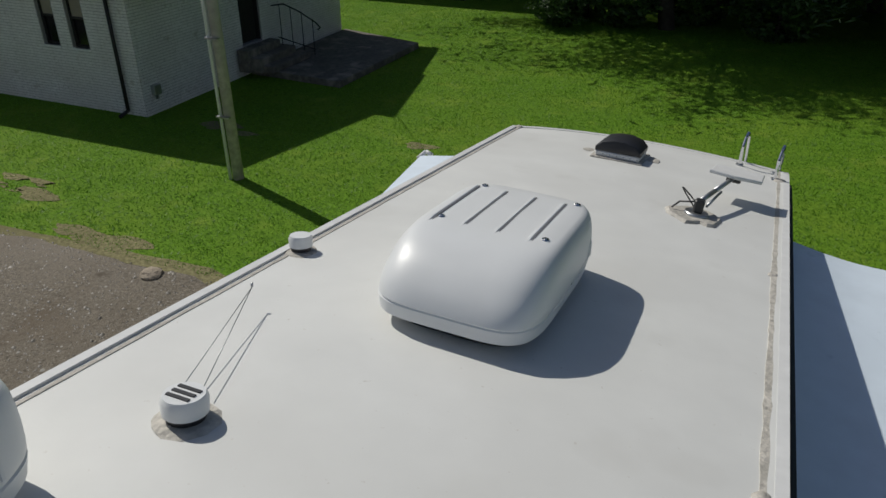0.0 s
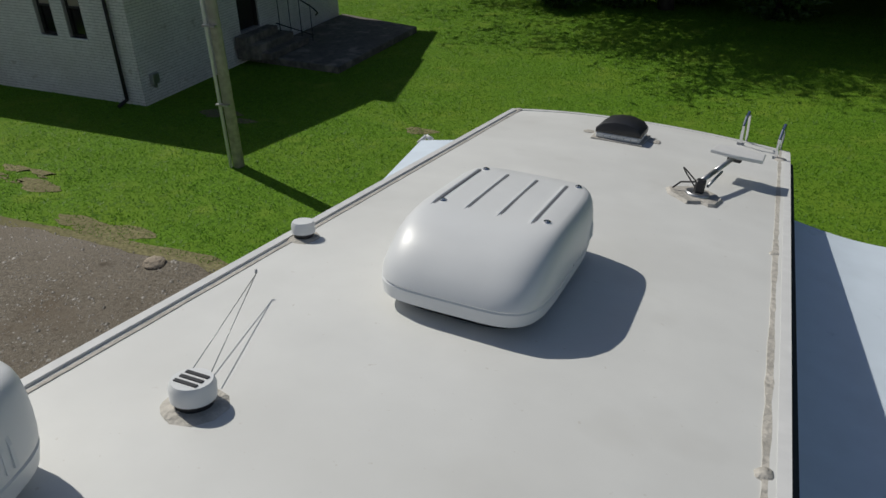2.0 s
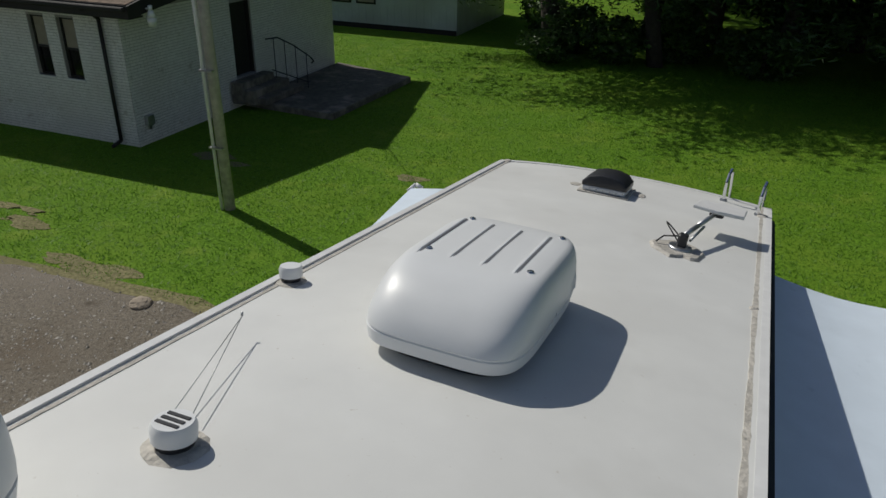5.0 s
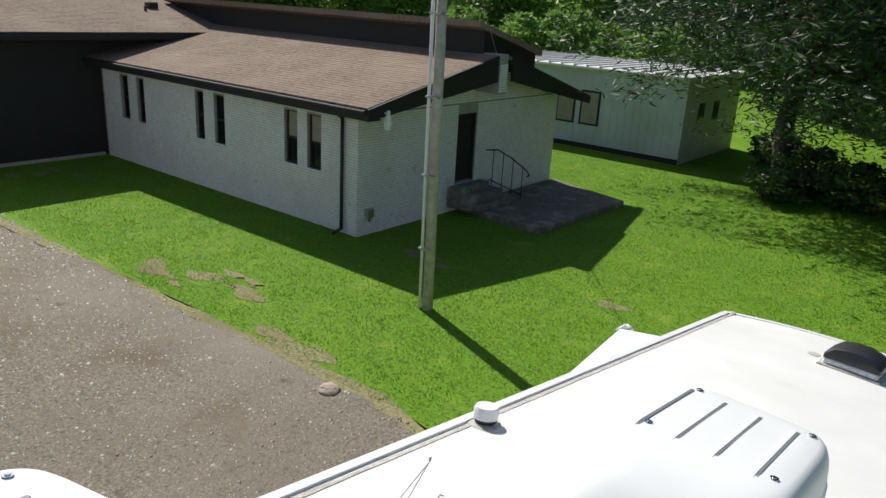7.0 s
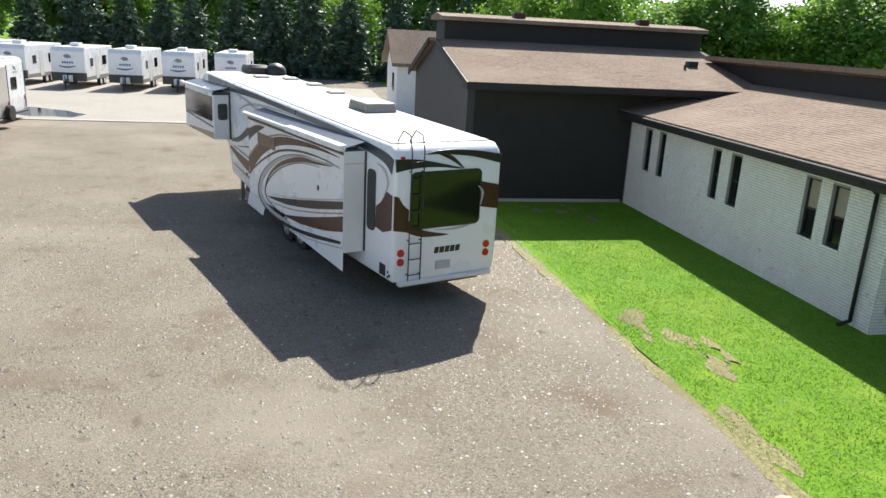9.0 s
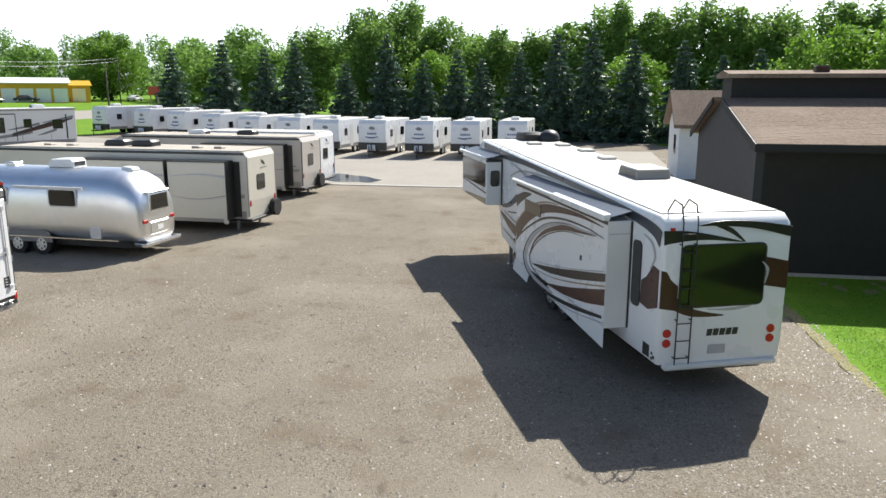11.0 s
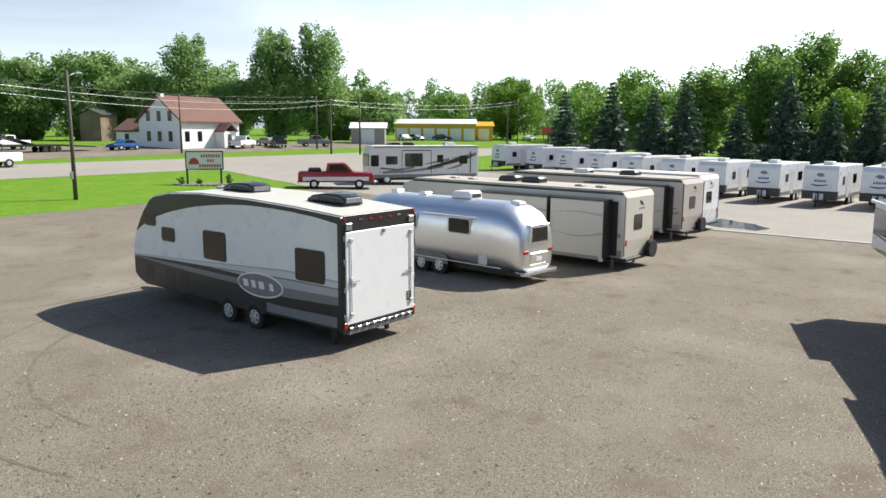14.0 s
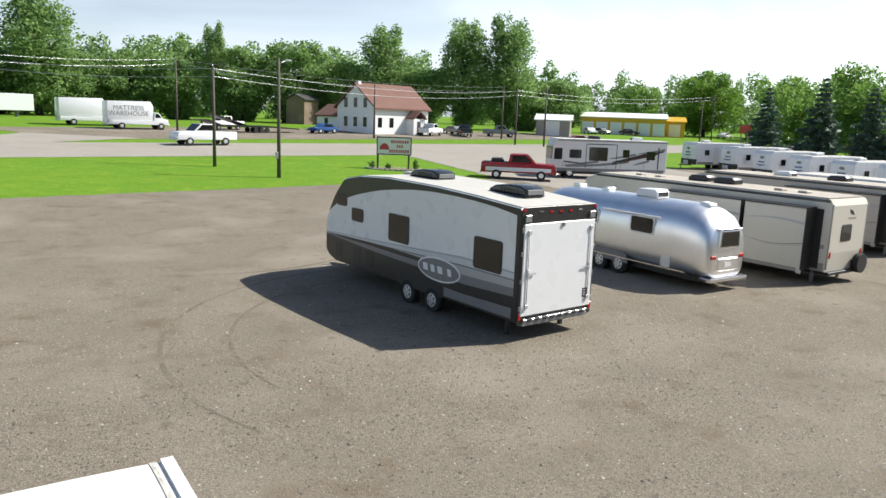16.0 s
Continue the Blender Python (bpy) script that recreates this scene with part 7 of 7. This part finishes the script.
def house():
    h = thing("farmhouse", "white clapboard farmhouse with a brown shingle roof and small porch", "house", at=pose(-68.4, -104, 2.5, 0, 0, 11))
    # the gable with its lower annex stands at +x
    part("wall", prism(NB(), [(-4.5, -0.3), (4.5, -0.3), (4.5, 4.2), (0, 7.6), (-4.5, 4.2)], "x", -6, 6), PAINTW, h)
    part("roof", prism(NB(), [(-5.0, 3.75), (0, 7.55), (5.0, 3.75), (5.0, 4.0), (0, 7.85), (-5.0, 4.0)], "x", -6.4, 6.4), HOUSEROOF, h)
    part("annex_wall", prism(NB(), [(0.6, -0.3), (5.8, -0.3), (5.8, 2.6), (3.2, 4.2), (0.6, 2.6)], "y", -10.0, -4.5), PAINTW, h)
    part("annex_roof", prism(NB(), [(0.2, 2.35), (3.2, 4.2), (6.2, 2.35), (6.2, 2.6), (3.2, 4.45), (0.2, 2.6)], "y", -10.3, -4.5), HOUSEROOF, h)
    part("annex_window", box(NB(), 5.8, -8.0, 0.9, 5.84, -7.1, 2.1), GLASSD, h)
    for x in (4.5, 2.0, -5.2):
        part("window", box(NB(), x, 4.5, 1.0, x + 0.85, 4.54, 2.5), GLASSD, h)
    for z in (1.0, 4.0):
        for y in (-2.8, -0.5, 1.8):
            part("window", box(NB(), 6.0, y, z, 6.04, y + 0.8, z + 1.5), GLASSD, h)
    part("porch_wall", box(NB(), -3.2, 4.5, -0.3, -0.8, 6.3, 2.5), PAINTW, h)
    part("porch_roof", prism(NB(), [(-3.5, 2.4), (-2.0, 3.6), (-0.5, 2.4), (-0.5, 2.6), (-2.0, 3.8), (-3.5, 2.6)], "y", 4.4, 6.7), HOUSEROOF, h)
    part("porch_door", box(NB(), -2.4, 6.3, 0, -1.6, 6.34, 2.1), GREYSIDE, h)
    part("chimney", box(NB(), 5.2, -0.3, 6.6, 5.8, 0.3, 8.1), PAINTW, h)


house()


def shed(x, y, rz, w, d, hh, wall, roofm, label, doors=0):
    s = thing("roadside_building", label, "building", at=pose(x, y, rise(y), 0, 0, rz))
    part("wall", prism(NB(), [(-d / 2, -0.3), (d / 2, -0.3), (d / 2, hh), (0, hh + 0.9), (-d / 2, hh)], "x", -w / 2, w / 2), wall, s)
    part("roof", prism(NB(), [(-d / 2 - 0.4, hh - 0.1), (0, hh + 0.95), (d / 2 + 0.4, hh - 0.1), (d / 2 + 0.4, hh + 0.08), (0, hh + 1.15), (-d / 2 - 0.4, hh + 0.08)], "x", -w / 2 - 0.4, w / 2 + 0.4), roofm, s)
    for k in range(doors):
        xx = -w / 2 + w * (k + 0.5) / doors
        part("garage_door", box(NB(), xx - 1.3, d / 2, 0, xx + 1.3, d / 2 + 0.05, 2.8), PAINTW, s)


shed(-141.4, -114.0, -50, 19, 9, 3.9, YELLOW, PAINTW, "yellow metal workshop with white garage doors", 6)
shed(-150.9, -109.6, -50, 9, 8, 3.4, YELLOW, YELLOW, "small yellow metal annex", 2)
shed(-108.4, -104.0, -50, 6.5, 6, 3.0, BEIGED, PAINTW, "brown metal shed with a white roof", 1)
shed(-205, -95, 10, 14, 9, 3.0, PAINTW, SHINGLE, "low house with a brown roof far down the road", 0)
shed(-75.0, -146.6, 30, 5.5, 4.5, 5.2, SHINGLE, GREYSIDE, "dark brown barn behind the farmhouse", 0)


def car(x, y, rz, paint, kind, label, z=None, size=1.0):
    """A car, pickup or van; nose towards local +x."""
    zz = rise(y) + 0.02 if z is None else z
    nm = {"pickup": "pickup_truck", "van": "box_van", "car": "car"}[kind]
    c = thing(nm, label, {"pickup": "pickup truck", "van": "van", "car": "car"}[kind], "", at=pose(x, y, zz, 0, 0, rz) @ Matrix.Scale(size, 4))
    if kind == "pickup":
        body = [(-2.95, 0.5), (-2.95, 1.25), (-0.7, 1.28), (1.2, 1.28), (2.75, 1.18), (2.9, 0.85), (2.9, 0.5)]
        cab = [(-0.85, 1.25), (-0.72, 1.93), (0.6, 1.96), (1.3, 1.25)]
        win = [(-0.6, 1.34), (-0.52, 1.84), (0.5, 1.86), (1.02, 1.34)]
        wh = (-1.75, 1.75)
    elif kind == "van":
        body = [(-3.3, 0.5), (-3.3, 0.95), (1.6, 0.95), (1.7, 1.9), (2.2, 1.85), (2.6, 1.25), (3.2, 1.1), (3.3, 0.5)]
        cab = [(-3.35, 0.95), (-3.35, 3.05), (1.3, 3.1), (1.6, 2.6), (1.6, 0.95)]
        win = [(1.75, 1.3), (1.8, 1.78), (2.15, 1.75), (2.45, 1.3)]
        wh = (-1.9, 2.4)
    else:
        body = [(-2.25, 0.4), (-2.3, 0.85), (-1.4, 0.95), (1.0, 0.95), (2.15, 0.8), (2.3, 0.6), (2.25, 0.4)]
        cab = [(-1.7, 0.92), (-1.0, 1.42), (0.3, 1.45), (1.1, 0.92)]
        win = [(-1.35, 0.98), (-0.9, 1.34), (0.25, 1.37), (0.8, 0.98)]
        wh = (-1.4, 1.4)
    w = 0.95 if kind != "van" else 1.15
    part("body", prism(NB(), body, "y", -w, w, 0.06, 2), paint, c, "", True)
    part("cab" if kind != "van" else "box", prism(NB(), cab, "y", -w + 0.1, w - 0.1, 0.06, 2), paint, c, "", True)
    for s in (1, -1):
        yy = s * (w - 0.1) if kind != "van" else s * w
        part("side_window", prism(NB(), win, "y", min(yy, yy + s * 0.01), max(yy, yy + s * 0.01)), TINT, c)
        for xx in wh:
            b = NB()
            cyl(b, (xx, s * (w - 0.22), 0.36), (xx, s * (w + 0.02), 0.36), 0.36, 0.36, 18)
            t = part("wheel", b, RUBBER, c)
            part("rim", cyl(NB(), (xx, s * (w + 0.02), 0.36), (xx, s * (w + 0.035), 0.36), 0.2, 0.18, 14), ALU, t)
        part("headlight", box(NB(), body[-1][0] - 0.15, s * (w - 0.2) - 0.14, 0.72, body[-1][0] + 0.01, s * (w - 0.2) + 0.14, 0.88, 0.02), CHROME, c)
        part("tail_light", box(NB(), body[0][0] - 0.01, s * (w - 0.12) - 0.08, 0.7, body[0][0] + 0.08, s * (w - 0.12) + 0.08, 0.95, 0.01), REDL, c)
    if kind == "pickup":
        part("bed_floor", box(NB(), -2.85, -w + 0.12, 1.26, -0.95, w - 0.12, 1.30), BLACKP, c)
        part("windscreen", prism(NB(), [(0.66, 1.90), (1.26, 1.3), (1.29, 1.3), (0.69, 1.91)], "y", -w + 0.18, w - 0.18), TINT, c)
    part("bumper", box(NB(), body[-1][0] - 0.1, -w + 0.05, 0.42, body[-1][0] + 0.1, w - 0.05, 0.62, 0.04), CHROME if kind == "pickup" else paint, c)
    part("bumper", box(NB(), body[0][0] - 0.1, -w + 0.05, 0.45, body[0][0] + 0.06, w - 0.05, 0.62, 0.04), CHROME if kind == "pickup" else paint, c)
    return c


pk = car(-45.0, -45.6, 136, RED, "pickup", "red and white older pickup truck parked beside the lot", size=1.08)
for s in (1, -1):
    part("stripe", box(NB(), -2.6, s * 0.95 - 0.012, 0.62, 2.5, s * 0.95 + 0.012, 0.92), CARWHITE, pk)
part("cargo", box(NB(), -2.2, -0.5, 1.28, -1.2, 0.3, 1.6, 0.08), BLACKP, pk)
car(-54.7, -99.0, 15, CARBLUE, "car", "blue estate car parked before the farmhouse")
car(-73.5, -97.5, -150, CARWHITE, "pickup", "white pickup parked before the farmhouse")
car(-80.5, -97.5, -120, CARDARK, "pickup", "dark blue pickup parked before the farmhouse")
car(-88.5, -97.5, 150, CARGREY, "pickup", "silver pickup parked beside the drive")
car(-82, -102, 100, CARGREY, "car", "grey saloon parked by the farmhouse")
car(-41, -103, 20, CARWHITE, "pickup", "white pickup behind the car hauler")
car(-92, -82, 160, MAROON, "car", "maroon estate car near the drive")
van = car(-28.6, -101.3, 182, CARWHITE, "van", "white box van with printed sides parked across the road", size=1.15)
for word, z in (("MATTRESS", 2.35), ("WAREHOUSE", 1.75)):
    txt = bpy.data.curves.new("lettering", "FONT")
    txt.body, txt.size, txt.align_x, txt.extrude = word, 0.72, "CENTER", 0.004
    txt.materials.append(GREYST)
    ob = new("lettering", txt)
    ob.parent = van
    ob.matrix_basis = pose(-1.1, -1.06, z - 0.25, 90, 0, 0)
car(-24.2, -107.5, 182, CARWHITE, "van", "white box van parked across the road", size=1.15)
for i, (x, y) in enumerate([(-128, -112), (-133, -113), (-139, -110), (-145, -108), (-150, -107), (-168, -104), (-174, -101), (-181, -98), (-188, -96)]):
    car(x, y, 60 + 25 * i, (CARWHITE, CARGREY, CARDARK, CARWHITE, MAROON)[i % 5], "car", "parked car among many by the yellow workshop")
car(-29.0, -77.5, 8, CARWHITE, "pickup", "white crew-cab pickup on the road", size=1.15)


def car_hauler():
    h = thing("car_hauler_trailer", "long dark car-hauler trailer parked beyond the road", "trailer", at=pose(-43.5, -98.5, rise(-98.5), 0, 0, 10))
    part("deck", prism(NB(), [(-7, 0.5), (-6.9, 0.65), (-2, 0.95), (5.5, 1.0), (7.5, 1.7), (8.5, 1.7), (8.5, 1.5), (7.5, 1.5), (5.6, 0.75), (-2, 0.7)], "y", -1.2, 1.2), DARKST, h)
    for x in (-1.5, -0.6, 0.3):
        for s in (1, -1):
            part("wheel", cyl(NB(), (x, s * 0.95, 0.36), (x, s * 1.2, 0.36), 0.36, 0.36, 16), RUBBER, h)
    part("ramp", prism(NB(), [(1.5, 1.0), (6.5, 2.4), (6.5, 2.25), (1.8, 0.95)], "y", -1.1, 1.1), DARKST, h)
    part("landing_leg", box(NB(), 7.8, -0.1, 0, 8.0, 0.1, 1.6), DARKST, h)


car_hauler()


def motorhome():
    M = pose(-50.0, -47.0, 0.6, 0, 0, -122)
    t = thing("motorhome", "off-white and grey motorhome with dark swoosh decals", "motorhome", at=M)
    W, L, H = 1.25, 10.5, 3.45
    prof = [(0, 0.55), (0.08, 1.3), (0.0, 2.9), (-0.3, H), (-L, H), (-L, 0.6)]
    part("body", prism(NB(), prof, "x", -W, W, 0.06, 2), OFFWHITE, t)
    for s in (1, -1):
        x = s * W
        side_plate(t, "windscreen_side", rounded(-0.85, 1.6, -0.12, 2.6), x, s, TINT, 0.015)
        for y0, z0, y1, z1 in ((-2.6, 1.75, -1.5, 2.5), (-5.0, 1.55, -3.3, 2.75), (-7.0, 1.9, -6.4, 2.6), (-9.4, 1.75, -8.6, 2.5)):
            side_plate(t, "window", rounded(y0, z0, y1, z1), x, s, TINT, 0.02)
        side_plate(t, "swoosh", ribbon(-1.2, -7.0, lambda u: 0.95 + 0.5 * u ** 2, lambda u: 1.15 + 0.55 * u ** 2), x, s, GREYST, 0.012)
        side_plate(t, "swoosh", ribbon(-5.5, -10.2, lambda u: 1.2 + 1.3 * u, lambda u: 1.5 + 1.3 * u), x, s, DARKST, 0.012)
        for ya, yb, z0 in ((-1.0, -4.2, 1.05), (-5.2, -7.6, 1.75), (-7.4, -8.9, 1.25), (-7.8, -10.3, 2.25)):
            side_plate(t, "swoosh", ribbon(ya, yb, lambda u: z0 + 0.35 * u ** 1.5, lambda u: z0 + 0.05 + 0.5 * u), x, s, GREYST, 0.014)
        side_plate(t, "lower_panel", ribbon(-0.3, -10.3, lambda u: 0.57, lambda u: 0.85), x, s, GREYST, 0.012)
        for ya, yb, za, zb in ((-3.05, -3.0, 0.9, 3.0), (-5.85, -5.8, 0.9, 3.0), (-3.05, -5.8, 2.98, 3.05), (-9.75, -9.65, 0.9, 2.9)):
            side_plate(t, "slide_frame", [(ya, za), (yb, za), (yb, zb), (ya, zb)], x, s, DARKST, 0.022)
        for y0 in (-0.9, -2.3, -3.6, -4.9, -6.2, -8.4):
            side_plate(t, "hatch_seam", [(y0, 0.9), (y0 - 0.03, 0.9), (y0 - 0.03, 1.35), (y0, 1.35)], x, s, GREYST, 0.013)
        side_plate(t, "swoosh", ribbon(-6.2, -9.6, lambda u: 1.5 + 0.75 * u ** 1.3, lambda u: 1.62 + 0.85 * u), x, s, BROWNST, 0.015)
        side_plate(t, "swoosh", ribbon(-1.0, -3.0, lambda u: 1.35 - 0.1 * u, lambda u: 1.5 - 0.2 * u), x, s, DARKST, 0.015)
        side_plate(t, "roof_trim", [(-0.4, H - 0.2), (-L, H - 0.2), (-L, H - 0.05), (-0.4, H - 0.05)], x, s, BEIGED, 0.03)
        for y in (-1.6, -7.6):
            wheel(t, x, y, 0.42, s)
    part("windscreen", prism(NB(), rounded(-1.1, 1.6, 1.1, 2.7), "y", 0.04, 0.09), TINT, t)
    part("rear_window", prism(NB(), rounded(-0.4, 1.8, 0.4, 2.5), "y", -L - 0.02, -L), TINT, t)
    part("chassis", box(NB(), -0.95, -L + 0.3, 0.32, 0.95, -0.2, 0.58), BLACKP, t)
    small_ac("rooftop units of the motorhome", M @ pose(0, -4, H), BLACKP, "black rooftop air conditioner on the motorhome")
    small_ac("rooftop units of the motorhome", M @ pose(0, -8, H), SHROUD, "white rooftop air conditioner on the motorhome")


motorhome()
bm = NB()
for k in range(8):
    box(bm, 0.9 * k, -0.06, 0, 0.9 * k + 0.12, 0.06, 1.2)
for z in (0.35, 0.7, 1.05):
    box(bm, 0, -0.03, z, 6.4, 0.03, z + 0.14)
single("white_fence", bm, PAINTW, "short white board fence beyond the road", "fence", at=pose(-34, -128, 2.8, 0, 0, 5))
tr = thing("semi_trailer", "white box semi-trailer parked beyond the road", "trailer", at=pose(-18, -150, 2.8, 0, 0, 10))
part("box", box(NB(), -6, -1.25, 1.1, 6, 1.25, 4.0, 0.05), CARWHITE, tr)
for x in (3.5, 4.6):
    for s in (1, -1):
        part("wheel", cyl(NB(), (x, s * 0.9, 0.5), (x, s * 1.2, 0.5), 0.5, 0.5, 16), RUBBER, tr)
part("landing_leg", box(NB(), -3.6, -0.8, 0, -3.4, 0.8, 1.1), GREYST, tr)
sg = thing("roadside_sign", "small red and white commercial sign down the road", "sign", at=pose(-150, -88, rise(-88), 0, 0, 60))
part("panel", box(NB(), -2, -0.2, 2.2, 2, 0.2, 4.0, 0.05), SIGNRED, sg)
part("stripe", box(NB(), -1.8, 0.2, 2.8, 1.8, 0.23, 3.4), PAINTW, sg)
for x in (-1.5, 1.5):
    part("post", box(NB(), x - 0.1, -0.1, -0.2, x + 0.1, 0.1, 2.2), GALV, sg)

# ---- grass blades on the near lawn ----
def blades(n, area, seed, keep):
    rng = np.random.default_rng(seed)
    x, y = rng.uniform(area[0], area[1], n), rng.uniform(area[2], area[3], n)
    ok = keep(x, y)
    x, y = x[ok], y[ok]
    n = len(x)
    tuft = 0.5 + 0.5 * np.sin(3.1 * x + 1.7 * np.sin(2.3 * y)) * np.sin(2.7 * y + 1.3 * np.sin(3.7 * x))
    h, w, a = rng.uniform(0.012, 0.034, n) * (0.7 + 0.9 * tuft), rng.uniform(0.006, 0.012, n), rng.uniform(0, 6.28, n)
    lx, ly = rng.normal(0, 0.03, n), rng.normal(0, 0.03, n)
    p0 = np.stack([x - w * np.cos(a), y - w * np.sin(a), np.zeros(n)], 1)
    p1 = np.stack([x + w * np.cos(a), y + w * np.sin(a), np.zeros(n)], 1)
    p2 = np.stack([x + lx, y + ly, h], 1)
    return np.stack([p0, p1, p2], 1).reshape(-1, 3), np.arange(3 * n).reshape(n, 3)


v, f = blades(330000, (-24, 10, 7.2, 27), 77, lambda x, y: ~((x < -12.6) & (y > 12.4) & (y < 21.4)) & ~((x > -12.7) & (x < -9.6) & (y > 16) & (y < 21.5)))
tagged(new("grass_blades", from_np("grass_blades", v, f, BLADE)), "short mown grass blades", "grass", "", "stuff")
